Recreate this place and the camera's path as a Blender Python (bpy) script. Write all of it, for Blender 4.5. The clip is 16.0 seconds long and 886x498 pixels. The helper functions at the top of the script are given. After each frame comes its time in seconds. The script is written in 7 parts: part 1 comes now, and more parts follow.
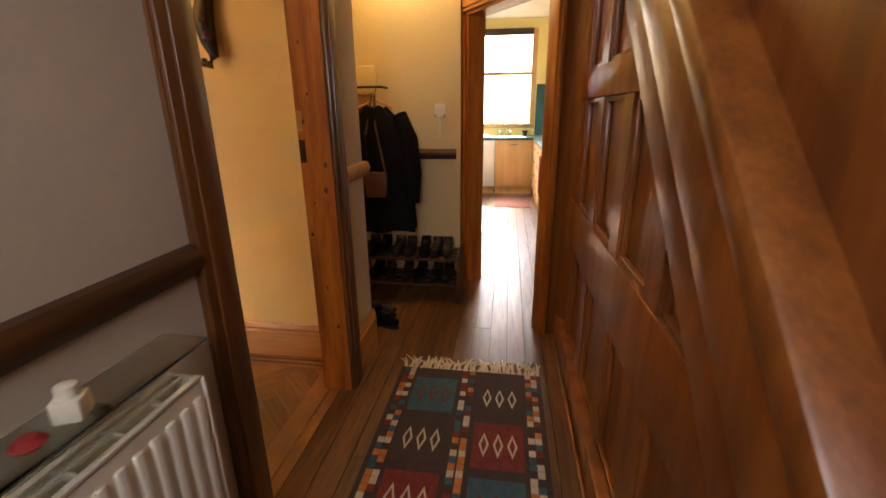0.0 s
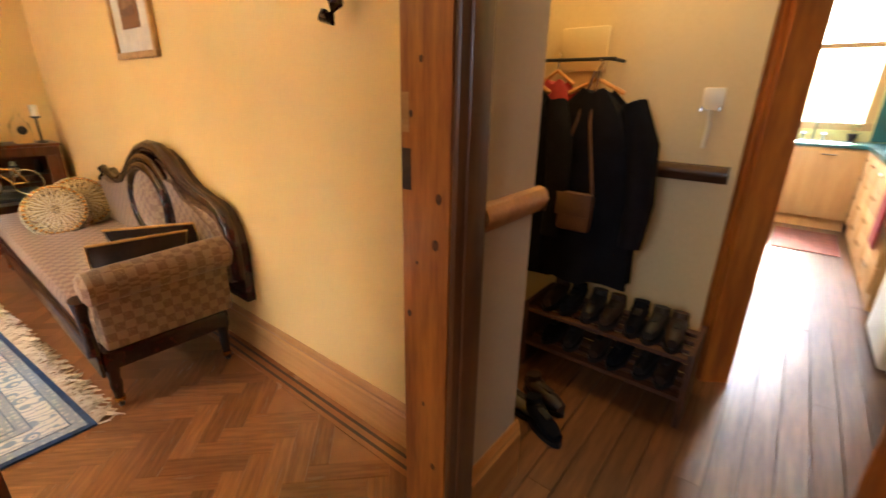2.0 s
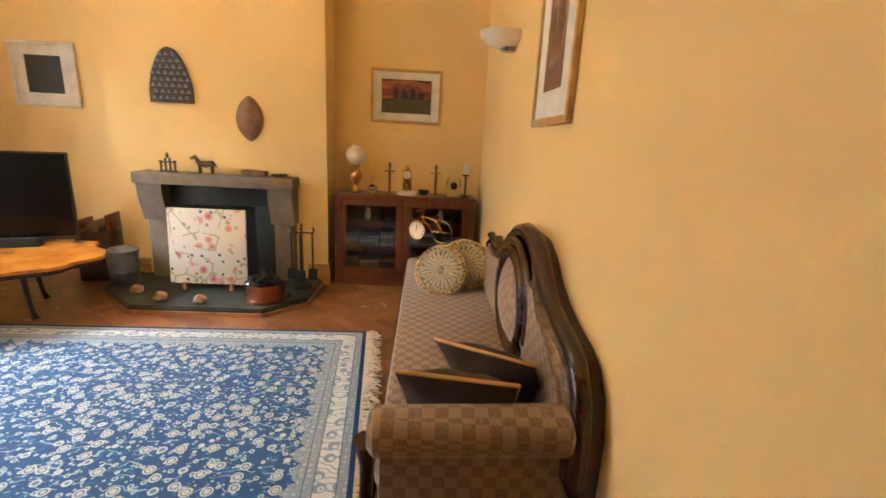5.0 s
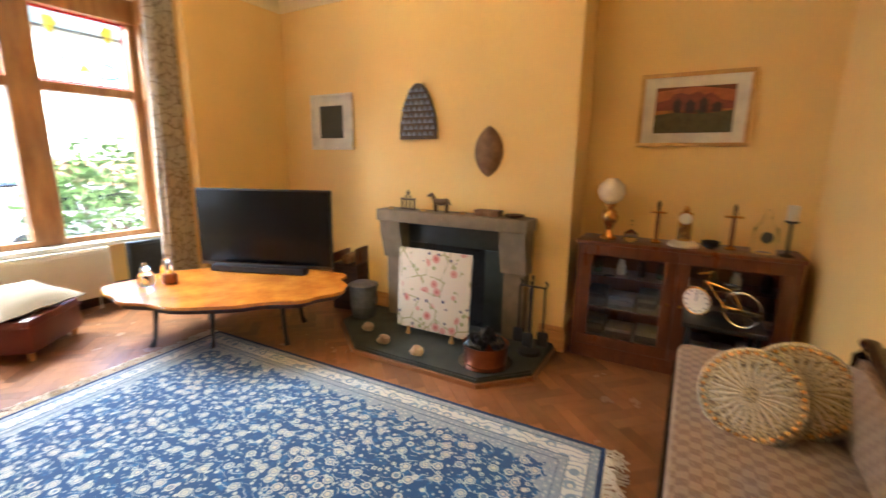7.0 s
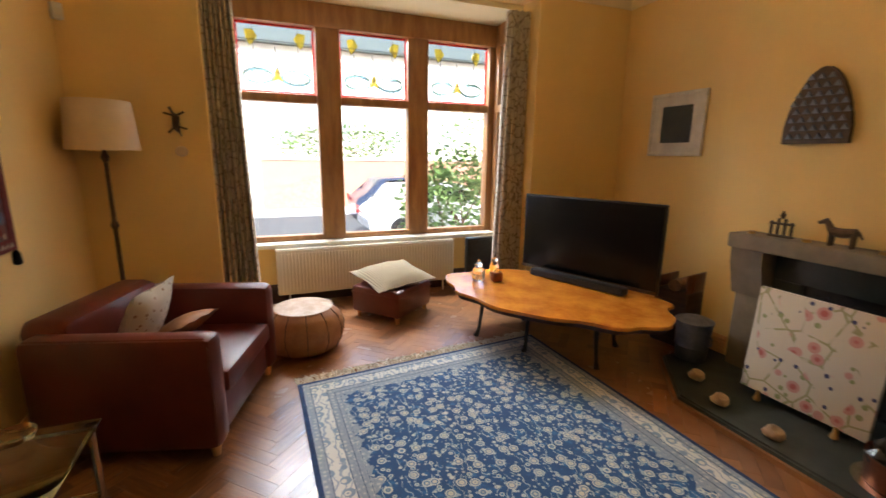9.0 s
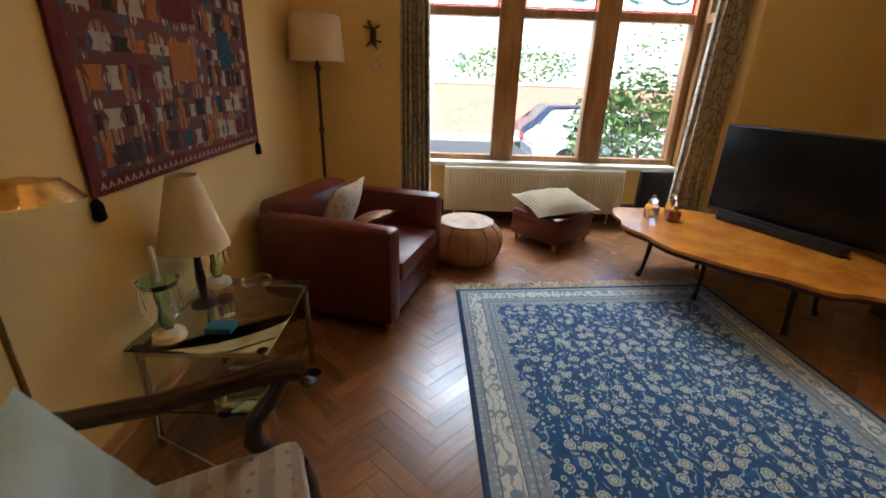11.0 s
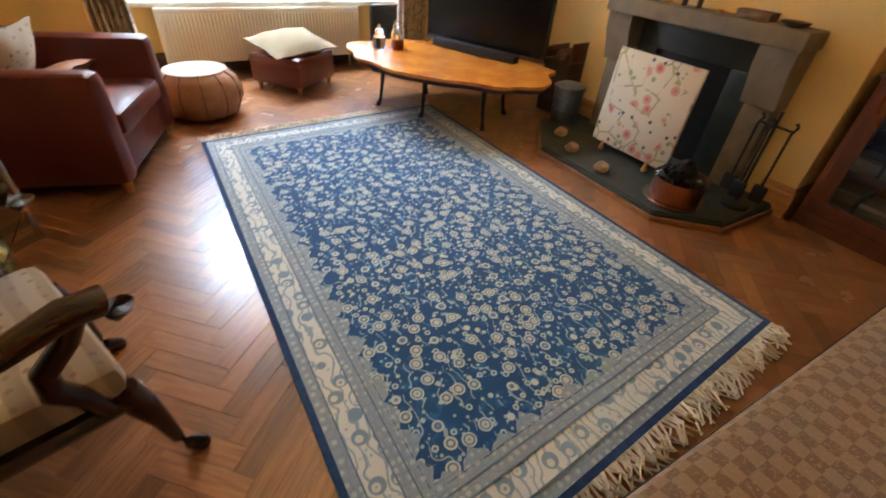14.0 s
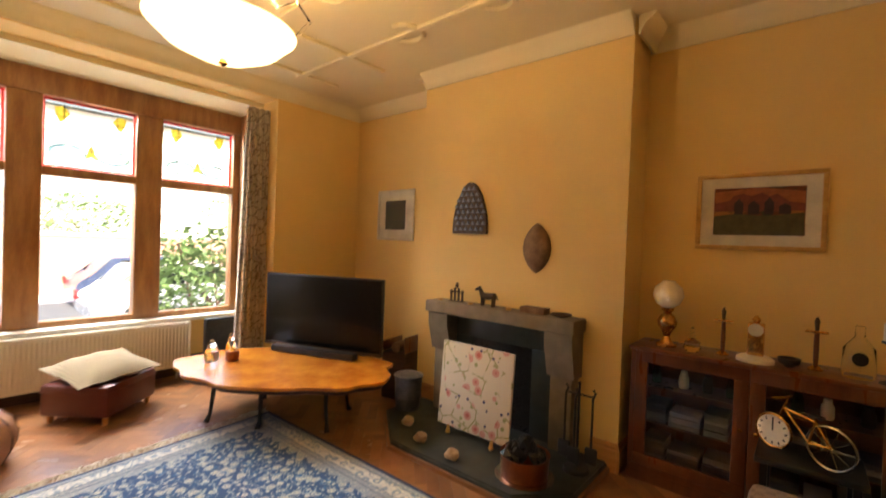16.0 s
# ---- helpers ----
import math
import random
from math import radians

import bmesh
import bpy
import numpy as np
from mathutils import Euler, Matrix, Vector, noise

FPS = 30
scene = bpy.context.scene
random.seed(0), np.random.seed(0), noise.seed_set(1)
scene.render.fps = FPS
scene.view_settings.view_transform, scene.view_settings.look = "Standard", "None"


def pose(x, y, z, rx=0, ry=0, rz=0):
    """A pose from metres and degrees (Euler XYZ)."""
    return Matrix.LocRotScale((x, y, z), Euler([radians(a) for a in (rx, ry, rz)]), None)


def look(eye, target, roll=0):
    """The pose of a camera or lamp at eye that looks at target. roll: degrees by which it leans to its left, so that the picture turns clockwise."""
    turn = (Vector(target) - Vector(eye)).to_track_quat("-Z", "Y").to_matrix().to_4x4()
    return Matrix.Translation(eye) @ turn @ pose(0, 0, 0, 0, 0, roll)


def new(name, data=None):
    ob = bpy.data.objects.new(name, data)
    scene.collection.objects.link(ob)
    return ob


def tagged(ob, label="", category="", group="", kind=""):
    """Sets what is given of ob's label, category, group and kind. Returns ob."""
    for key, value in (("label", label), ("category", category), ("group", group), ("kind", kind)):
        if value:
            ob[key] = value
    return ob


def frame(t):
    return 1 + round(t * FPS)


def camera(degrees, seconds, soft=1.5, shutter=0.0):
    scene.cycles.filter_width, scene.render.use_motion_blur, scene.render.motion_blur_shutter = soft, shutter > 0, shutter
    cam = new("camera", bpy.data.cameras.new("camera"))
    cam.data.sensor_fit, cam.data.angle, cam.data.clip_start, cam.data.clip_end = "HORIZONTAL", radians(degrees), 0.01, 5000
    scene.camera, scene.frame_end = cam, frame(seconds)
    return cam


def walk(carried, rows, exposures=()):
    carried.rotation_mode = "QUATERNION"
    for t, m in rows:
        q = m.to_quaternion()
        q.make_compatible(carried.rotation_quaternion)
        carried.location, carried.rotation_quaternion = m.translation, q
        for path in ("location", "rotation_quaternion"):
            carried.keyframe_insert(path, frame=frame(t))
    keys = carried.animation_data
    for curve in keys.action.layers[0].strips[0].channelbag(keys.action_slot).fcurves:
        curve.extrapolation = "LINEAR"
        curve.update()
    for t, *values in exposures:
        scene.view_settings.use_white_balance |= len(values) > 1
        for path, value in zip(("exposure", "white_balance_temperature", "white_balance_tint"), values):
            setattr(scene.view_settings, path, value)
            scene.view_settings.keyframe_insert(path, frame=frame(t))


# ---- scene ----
cam = camera(91.2, 16.0, shutter=0.4)
PATH = [
    (0, (5.246, -2.383, 1.357), (4.965, -0.499, 0.746), -0.6),
    (0.5, (5.199, -2.064, 1.352), (4.876, -0.199, 0.706), 1.6),
    (1, (5.156, -1.805, 1.336), (4.774, 0.022, 0.618), -1.3),
    (1.5, (5.155, -1.496, 1.357), (4.294, 0.18, 0.688), 0.3),
    (2, (5.065, -1.319, 1.358), (3.897, 0.157, 0.683), 1.0),
    (2.5, (4.859, -1.13, 1.381), (3.378, 0.061, 0.757), -1.1),
    (3, (4.733, -0.997, 1.404), (2.995, -0.181, 0.842), -1.2),
    (3.5, (4.609, -0.899, 1.419), (2.755, -0.39, 0.867), 1.4),
    (3.7, (4.542, -0.89, 1.414), (2.677, -0.414, 0.871), 1.6),
    (5.8, (3.705, -0.851, 1.439), (1.766, -1.058, 0.994), 1.4),
    (6, (3.6, -0.898, 1.434), (1.666, -1.167, 1.004), 0.4),
    (6.5, (3.389, -0.993, 1.479), (1.495, -1.465, 1.045), -0.8),
    (7, (3.2, -1.011, 1.453), (1.498, -1.98, 1.05), 0.7),
    (7.5, (3.119, -1.064, 1.466), (1.674, -2.384, 1.055), 1.7),
    (8, (3.146, -1.192, 1.499), (1.889, -2.692, 1.085), 0.3),
    (8.5, (3.154, -1.309, 1.503), (2.111, -2.962, 1.08), -0.6),
    (8.8, (3.156, -1.358, 1.5), (2.309, -3.122, 1.086), 0.2),
    (9, (3.162, -1.362, 1.517), (2.434, -3.177, 1.099), 0.7),
    (9.2, (3.159, -1.366, 1.51), (2.529, -3.22, 1.101), 0.5),
    (11.3, (3.255, -1.319, 1.416), (3.222, -3.142, 0.593), 2.1),
    (11.5, (3.262, -1.307, 1.398), (3.203, -3.098, 0.51), 2.3),
    (12, (3.319, -1.254, 1.357), (3.11, -2.935, 0.293), 2.1),
    (12.5, (3.335, -1.152, 1.353), (2.915, -2.672, 0.122), 2.2),
    (13, (3.25, -0.996, 1.339), (2.726, -2.432, 0.05), 2.8),
    (13.5, (3.166, -0.87, 1.309), (2.494, -2.245, 0.022), 5.2),
    (14, (3.112, -0.842, 1.343), (2.244, -2.194, 0.152), 4.7),
    (14.5, (3.075, -0.833, 1.385), (2.038, -2.207, 0.367), 3.2),
    (15, (3.051, -0.816, 1.431), (1.877, -2.228, 0.639), 2.7),
    (15.5, (3.083, -0.776, 1.521), (1.688, -2.161, 1.155), 2.4),
    (16, (3.063, -0.809, 1.538), (1.533, -2.097, 1.508), 2.1),
]
walk(cam, [(t, look(e, g, r)) for t, e, g, r in PATH],
     [(0.0, 3.75, 6700, 14), (1.0, 3.85, 6000, 12), (1.5, 3.95, 5900, 10), (2.5, 4.4, 5700, 9), (3.5, 4.3, 5400, 6), (6.0, 3.75, 5300, 4), (7.2, 3.6, 5500, 6), (8.2, 2.95, 5800, 7), (9.0, 2.45, 6000, 8),
      (11.3, 2.05, 5300, 1), (12.5, 2.4, 5200, 0), (13.5, 2.75, 5400, 2), (14.5, 3.3, 5600, 5), (16.0, 2.9, 6600, 11)])

# ---- world and light ----
world = bpy.data.worlds.new("sky_world")
scene.world = world
world.use_nodes = True
wn = world.node_tree.nodes
sky = wn.new("ShaderNodeTexSky")
sky.sky_type = 'NISHITA'
sky.sun_disc = False
sky.sun_elevation = radians(42)
sky.sun_rotation = radians(15)
sky.air_density, sky.dust_density = 1.0, 3.0
wn["Background"].inputs["Strength"].default_value = 0.15
world.node_tree.links.new(sky.outputs["Color"], wn["Background"].inputs["Color"])
sun_data = bpy.data.lights.new("sun", 'SUN')
sun_data.energy, sun_data.angle, sun_data.color = 4.0, radians(2), (1.0, 0.95, 0.88)
sun = new("sun", sun_data)
sun.matrix_world = look((5, 14, 25), (0.0, -16.0, 0.0))


def bulb(name, place, watts, colour, size=0.06):
    data = bpy.data.lights.new(name, 'POINT')
    data.energy, data.color, data.shadow_soft_size = watts, colour, size
    ob = new(name, data)
    ob.location = place
    return ob


# lit lamps of the place: pendant bowl, hall ceiling lamp
bulb("pendant_bulb", (2.24, -2.80, 2.44), 6.2, (1.0, 0.66, 0.30), 0.08)
bulb("hall_bulb", (4.50, 0.78, 2.48), 1.8, (1.0, 0.70, 0.30), 0.06)


def daylight(name, place, target, w, h, watts, colour):
    """Added area lamp that stands in for sky light."""
    data = bpy.data.lights.new(name, 'AREA')
    data.shape, data.size, data.size_y, data.energy, data.color = 'RECTANGLE', w, h, watts, colour
    ob = new(name, data)
    ob.matrix_world = look(place, target)
    return ob


# added lamps: sky stand-in over the bay, unseen front door, invented kitchen side window
daylight("bay_daylight", (2.1, -7.1, 3.7), (2.1, -2.6, 0.3), 3.2, 1.3, 100.0, (1.0, 0.985, 0.96))
# fill lamp for the hall, before a blank end wall; the door is unseen
daylight("front_door_fill", (5.05, -3.55, 1.95), (5.0, -0.4, 1.2), 0.8, 0.8, 2.0, (0.92, 0.95, 1.0))
# fill lamp against the solid kitchen wall; no window is built there
daylight("kitchen_fill", (3.98, 3.6, 1.6), (6.0, 3.6, 0.9), 1.2, 1.1, 6.0, (0.92, 0.96, 1.0))


# ---- materials ----
def mat(name, a, b=None, rough=0.6, scale=8.0, stretch=(1, 1, 1), bump=0.1, metal=0.0, fine=60.0, coat=0.0, amount=1.0,
        sheen=0.0, rnd=None, spread=0.0):
    """Two-tone noise material at real size; rnd: 'object' or 'island' varies the tone piece by piece."""
    m = bpy.data.materials.new(name)
    m.use_nodes = True
    nt = m.node_tree
    n, l = nt.nodes, nt.links
    p = n["Principled BSDF"]
    b = b or tuple(v * 0.8 for v in a)
    tc = n.new("ShaderNodeTexCoord")
    mp = n.new("ShaderNodeMapping")
    mp.inputs["Scale"].default_value = stretch
    l.new(tc.outputs["Object"], mp.inputs["Vector"])
    src = mp.outputs["Vector"]
    if rnd:
        if rnd == 'object':
            info = n.new("ShaderNodeObjectInfo"); r = info.outputs["Random"]
        else:
            info = n.new("ShaderNodeNewGeometry"); r = info.outputs["Random Per Island"]
        add = n.new("ShaderNodeVectorMath"); add.operation = 'ADD'
        mul = n.new("ShaderNodeMath"); mul.operation = 'MULTIPLY'; mul.inputs[1].default_value = 37.0
        l.new(r, mul.inputs[0]); l.new(src, add.inputs[0]); l.new(mul.outputs[0], add.inputs[1])
        src = add.outputs[0]
    n1 = n.new("ShaderNodeTexNoise"); n1.inputs["Scale"].default_value = scale; n1.inputs["Detail"].default_value = 5
    n2 = n.new("ShaderNodeTexNoise"); n2.inputs["Scale"].default_value = fine; n2.inputs["Detail"].default_value = 3
    l.new(src, n1.inputs["Vector"]); l.new(src, n2.inputs["Vector"])
    mixf = n.new("ShaderNodeMath"); mixf.operation = 'MULTIPLY_ADD'
    mixf.inputs[1].default_value = 0.35; l.new(n2.outputs["Fac"], mixf.inputs[0])
    l.new(n1.outputs["Fac"], mixf.inputs[2])
    ramp = n.new("ShaderNodeMapRange")
    ramp.inputs["From Min"].default_value = 0.5 ; ramp.inputs["From Max"].default_value = 0.85
    ramp.inputs["To Max"].default_value = amount
    l.new(mixf.outputs[0], ramp.inputs["Value"])
    mix = n.new("ShaderNodeMix"); mix.data_type = 'RGBA'
    mix.inputs["A"].default_value, mix.inputs["B"].default_value = (*a, 1), (*b, 1)
    l.new(ramp.outputs["Result"], mix.inputs["Factor"])
    out = mix.outputs["Result"]
    if rnd:
        hsv = n.new("ShaderNodeHueSaturation")
        vr = n.new("ShaderNodeMapRange")
        vr.inputs["To Min"].default_value, vr.inputs["To Max"].default_value = 1 - spread, 1 + spread
        l.new(r, vr.inputs["Value"]); l.new(vr.outputs["Result"], hsv.inputs["Value"]); l.new(out, hsv.inputs["Color"])
        out = hsv.outputs["Color"]
    l.new(out, p.inputs["Base Color"])
    rr = n.new("ShaderNodeMapRange")
    rr.inputs["To Min"].default_value, rr.inputs["To Max"].default_value = max(0.03, rough - 0.1), min(1, rough + 0.1)
    l.new(n1.outputs["Fac"], rr.inputs["Value"]); l.new(rr.outputs["Result"], p.inputs["Roughness"])
    p.inputs["Metallic"].default_value = metal
    p.inputs["Coat Weight"].default_value = coat
    p.inputs["Coat Roughness"].default_value = 0.2
    p.inputs["Sheen Weight"].default_value = sheen
    if bump:
        bp = n.new("ShaderNodeBump"); bp.inputs["Strength"].default_value = bump; bp.inputs["Distance"].default_value = 0.004
        l.new(mixf.outputs[0], bp.inputs["Height"]); l.new(bp.outputs["Normal"], p.inputs["Normal"])
    return m


def glass_mat(name, colour=(1, 1, 1), rough=0.0):
    m = bpy.data.materials.new(name)
    m.use_nodes = True
    p = m.node_tree.nodes["Principled BSDF"]
    p.inputs["Base Color"].default_value = (*colour, 1)
    p.inputs["Transmission Weight"].default_value = 1.0
    p.inputs["Roughness"].default_value = rough
    p.inputs["IOR"].default_value = 1.3
    return m


def glow_mat(name, colour, strength, base=(0.9, 0.85, 0.7)):
    m = bpy.data.materials.new(name)
    m.use_nodes = True
    p = m.node_tree.nodes["Principled BSDF"]
    p.inputs["Base Color"].default_value = (*base, 1)
    p.inputs["Emission Color"].default_value = (*colour, 1)
    p.inputs["Emission Strength"].default_value = strength
    return m


def pattern(name, base, layers, rough=0.9, bump=0.2, fine=220.0, sheen=0.2, coords="Object"):
    """Woven or printed cloth: layers of (colour, kind, scale, low, high, randomness) laid over the base colour."""
    m = bpy.data.materials.new(name)
    m.use_nodes = True
    n, l = m.node_tree.nodes, m.node_tree.links
    p = n["Principled BSDF"]
    tc = n.new("ShaderNodeTexCoord")
    last = n.new("ShaderNodeRGB"); last.outputs[0].default_value = (*base, 1)
    last = last.outputs[0]
    for i, (col, kind, scale, lo, hi, rand) in enumerate(layers):
        if kind == "cells":
            t = n.new("ShaderNodeTexVoronoi"); t.inputs["Randomness"].default_value = rand
            t.inputs["Scale"].default_value = scale; f = t.outputs["Distance"]
        elif kind == "edges":
            t = n.new("ShaderNodeTexVoronoi"); t.feature = 'DISTANCE_TO_EDGE'; t.inputs["Randomness"].default_value = rand
            t.inputs["Scale"].default_value = scale; f = t.outputs["Distance"]
        elif kind == "check":
            t = n.new("ShaderNodeTexChecker"); t.inputs["Scale"].default_value = scale; f = t.outputs["Fac"]
        elif kind == "wave":
            t = n.new("ShaderNodeTexWave"); t.inputs["Scale"].default_value = scale
            t.inputs["Distortion"].default_value = rand; f = t.outputs["Fac"]
        else:
            t = n.new("ShaderNodeTexNoise"); t.inputs["Scale"].default_value = scale
            t.inputs["Detail"].default_value = rand; f = t.outputs["Fac"]
        mp = n.new("ShaderNodeMapping"); mp.inputs["Location"].default_value = (scale * 0.37, scale * 0.13, 0)
        l.new(tc.outputs[coords], mp.inputs["Vector"]); l.new(mp.outputs[0], t.inputs["Vector"])
        mr = n.new("ShaderNodeMapRange"); mr.interpolation_type = 'SMOOTHSTEP'
        mr.inputs["From Min"].default_value, mr.inputs["From Max"].default_value = lo, hi
        l.new(f, mr.inputs["Value"])
        mix = n.new("ShaderNodeMix"); mix.data_type = 'RGBA'
        mix.inputs["B"].default_value = (*col, 1)
        l.new(mr.outputs["Result"], mix.inputs["Factor"]); l.new(last, mix.inputs["A"])
        last = mix.outputs["Result"]
    l.new(last, p.inputs["Base Color"])
    p.inputs["Roughness"].default_value = rough
    p.inputs["Sheen Weight"].default_value = sheen
    nb = n.new("ShaderNodeTexNoise"); nb.inputs["Scale"].default_value = fine
    l.new(tc.outputs["Object"], nb.inputs["Vector"])
    bp = n.new("ShaderNodeBump"); bp.inputs["Strength"].default_value = bump; bp.inputs["Distance"].default_value = 0.003
    l.new(nb.outputs["Fac"], bp.inputs["Height"]); l.new(bp.outputs["Normal"], p.inputs["Normal"])
    return m


M = {}
M["yellow"] = mat("yellow_wall_paint", (0.83, 0.59, 0.225), (0.79, 0.55, 0.20), rough=0.75, scale=1.5, bump=0.12, fine=90)
M["cream"] = mat("cream_hall_paint", (0.62, 0.55, 0.46), (0.56, 0.49, 0.40), rough=0.8, scale=1.7, bump=0.15, fine=70)
# cream paint again, with the hall lamp's warm glow put into its colour
M["cream_lamplit"] = mat("cream_hall_paint_lamplit", (0.70, 0.57, 0.33), (0.64, 0.51, 0.28), rough=0.8, scale=1.7, bump=0.15, fine=70)
M["ceiling"] = mat("ceiling_paint", (0.80, 0.70, 0.46), (0.76, 0.66, 0.42), rough=0.8, scale=2, bump=0.1)
M["pine"] = mat("varnished_pine", (0.50, 0.165, 0.022), (0.25, 0.065, 0.010), rough=0.35, scale=2.8, stretch=(7, 7, 0.7), bump=0.06, fine=18, coat=0.25)
M["pine_h"] = mat("varnished_pine_rail", (0.46, 0.21, 0.055), (0.30, 0.115, 0.025), rough=0.4, scale=2.2, stretch=(0.7, 7, 7), bump=0.06, fine=18, coat=0.2)
M["skirt"] = mat("pale_pine_skirting", (0.58, 0.29, 0.085), (0.44, 0.20, 0.05), rough=0.4, scale=2.5, stretch=(0.6, 0.6, 8), bump=0.05, fine=16, coat=0.2)
M["dark"] = mat("dark_stained_rail", (0.075, 0.030, 0.012), (0.035, 0.014, 0.006), rough=0.35, scale=5, stretch=(1, 1, 6), bump=0.1, coat=0.2)
M["panel"] = mat("stair_panel_wood", (0.30, 0.095, 0.018), (0.16, 0.045, 0.009), rough=0.35, scale=2.0, stretch=(6, 6, 0.7), bump=0.06, fine=16, coat=0.3)
M["architrave"] = mat("dark_brown_architrave", (0.17, 0.062, 0.016), (0.085, 0.030, 0.009), rough=0.35, scale=2.2, stretch=(7, 7, 0.7), bump=0.06, fine=18, coat=0.25)
M["winwood"] = mat("window_frame_wood", (0.36, 0.17, 0.05), (0.22, 0.09, 0.025), rough=0.4, scale=3, stretch=(5, 5, 0.8), bump=0.08, fine=20, coat=0.15)
M["mahogany"] = mat("mahogany", (0.048, 0.011, 0.005), (0.022, 0.005, 0.003), rough=0.22, scale=4, stretch=(1, 5, 5), bump=0.03, fine=25, coat=0.25)
M["cabwood"] = mat("cabinet_wood", (0.17, 0.047, 0.013), (0.10, 0.026, 0.008), rough=0.3, scale=3, stretch=(5, 5, 0.8), bump=0.04, fine=20, coat=0.3)
M["parquet"] = mat("oak_parquet", (0.30, 0.128, 0.046), (0.185, 0.072, 0.024), rough=0.24, scale=5, stretch=(1.2, 14, 1), bump=0.05, fine=14, coat=0.7, rnd='object', spread=0.30)
M["parquet_r"] = mat("oak_parquet_far", (0.30, 0.128, 0.046), (0.22, 0.088, 0.030), rough=0.24, scale=4, bump=0.05, fine=14, coat=0.7, rnd='island', spread=0.28)
for k in ("parquet", "parquet_r"):
    M[k].node_tree.nodes["Principled BSDF"].inputs["Coat Roughness"].default_value = 0.34
M["joint"] = mat("dark_joint", (0.06, 0.025, 0.01), rough=0.8)
M["boards"] = mat("hall_boards", (0.165, 0.072, 0.028), (0.085, 0.033, 0.012), rough=0.36, scale=4, stretch=(10, 0.7, 1), bump=0.08, fine=16, coat=0.12, rnd='object', spread=0.22)
M["stone"] = mat("grey_sandstone", (0.25, 0.20, 0.135), (0.19, 0.15, 0.10), rough=0.85, scale=9, bump=0.4, fine=160)
M["slate"] = mat("green_slate", (0.050, 0.060, 0.054), (0.034, 0.042, 0.039), rough=0.45, scale=7, bump=0.15, fine=80)
M["black"] = mat("black_iron", (0.016, 0.015, 0.014), (0.03, 0.027, 0.025), rough=0.5, scale=20, bump=0.2, metal=0.3)
M["plastic"] = mat("black_plastic", (0.010, 0.010, 0.011), (0.014, 0.014, 0.015), rough=0.35, scale=20, bump=0.02)
M["screen"] = mat("dark_screen", (0.004, 0.004, 0.005), (0.006, 0.006, 0.006), rough=0.22, scale=3, bump=0.0)
M["screen"].node_tree.nodes["Principled BSDF"].inputs["Specular IOR Level"].default_value = 0.25
M["chrome"] = mat("chrome", (0.55, 0.55, 0.56), (0.45, 0.45, 0.46), rough=0.18, metal=1.0, bump=0.0)
M["brass"] = mat("brass", (0.70, 0.42, 0.13), (0.55, 0.30, 0.08), rough=0.25, metal=1.0, bump=0.03, scale=30)
M["galv"] = mat("galvanised_steel", (0.25, 0.26, 0.28), (0.16, 0.17, 0.19), rough=0.4, metal=0.8, scale=14, bump=0.06)
M["leather"] = mat("oxblood_leather", (0.135, 0.022, 0.013), (0.095, 0.015, 0.009), rough=0.36, scale=5, bump=0.12, fine=260)
M["tan"] = mat("tan_leather", (0.40, 0.185, 0.070), (0.26, 0.105, 0.035), rough=0.5, scale=7, bump=0.3, fine=120)
M["white"] = mat("white_enamel", (0.78, 0.74, 0.64), (0.72, 0.68, 0.58), rough=0.35, scale=4, bump=0.02)
M["ivory"] = mat("ivory_shade", (0.80, 0.64, 0.44), (0.72, 0.56, 0.38), rough=0.85, scale=6, bump=0.1, fine=260)
M["wax"] = mat("candle_wax", (0.80, 0.74, 0.60), rough=0.5, bump=0.02)
M["paper"] = mat("white_mount", (0.76, 0.72, 0.62), rough=0.85, bump=0.03)
M["gilt"] = mat("pale_gilt_frame", (0.62, 0.38, 0.13), (0.48, 0.27, 0.08), rough=0.35, scale=14, bump=0.06, metal=0.3)
M["burl"] = mat("burl_table_top", (0.72, 0.275, 0.026), (0.50, 0.155, 0.013), rough=0.2, scale=6, bump=0.02, fine=30, coat=0.6)
M["bark"] = mat("bark_edge", (0.070, 0.030, 0.013), (0.03, 0.014, 0.007), rough=0.7, scale=18, bump=0.6)
M["settee"] = pattern("settee_check", (0.30, 0.205, 0.125), [((0.195, 0.115, 0.068), "check", 26.0, 0.3, 0.7, 0), ((0.35, 0.25, 0.16), "noise", 160, 0.5, 0.75, 2)], bump=0.3)
M["seatcloth"] = pattern("worn_tapestry_seat", (0.34, 0.265, 0.185), [((0.26, 0.19, 0.13), "wave", 4.0, 0.45, 0.6, 2.5), ((0.20, 0.12, 0.10), "cells", 20.0, 0.22, 0.1, 0.3)], bump=0.3)
M["pale"] = mat("pale_green_satin", (0.42, 0.50, 0.46), (0.36, 0.44, 0.41), rough=0.5, scale=7, bump=0.25, fine=30, sheen=0.3)
M["fringe"] = mat("cotton_fringe", (0.66, 0.58, 0.45), (0.55, 0.46, 0.34), rough=0.95, scale=30, bump=0.1)
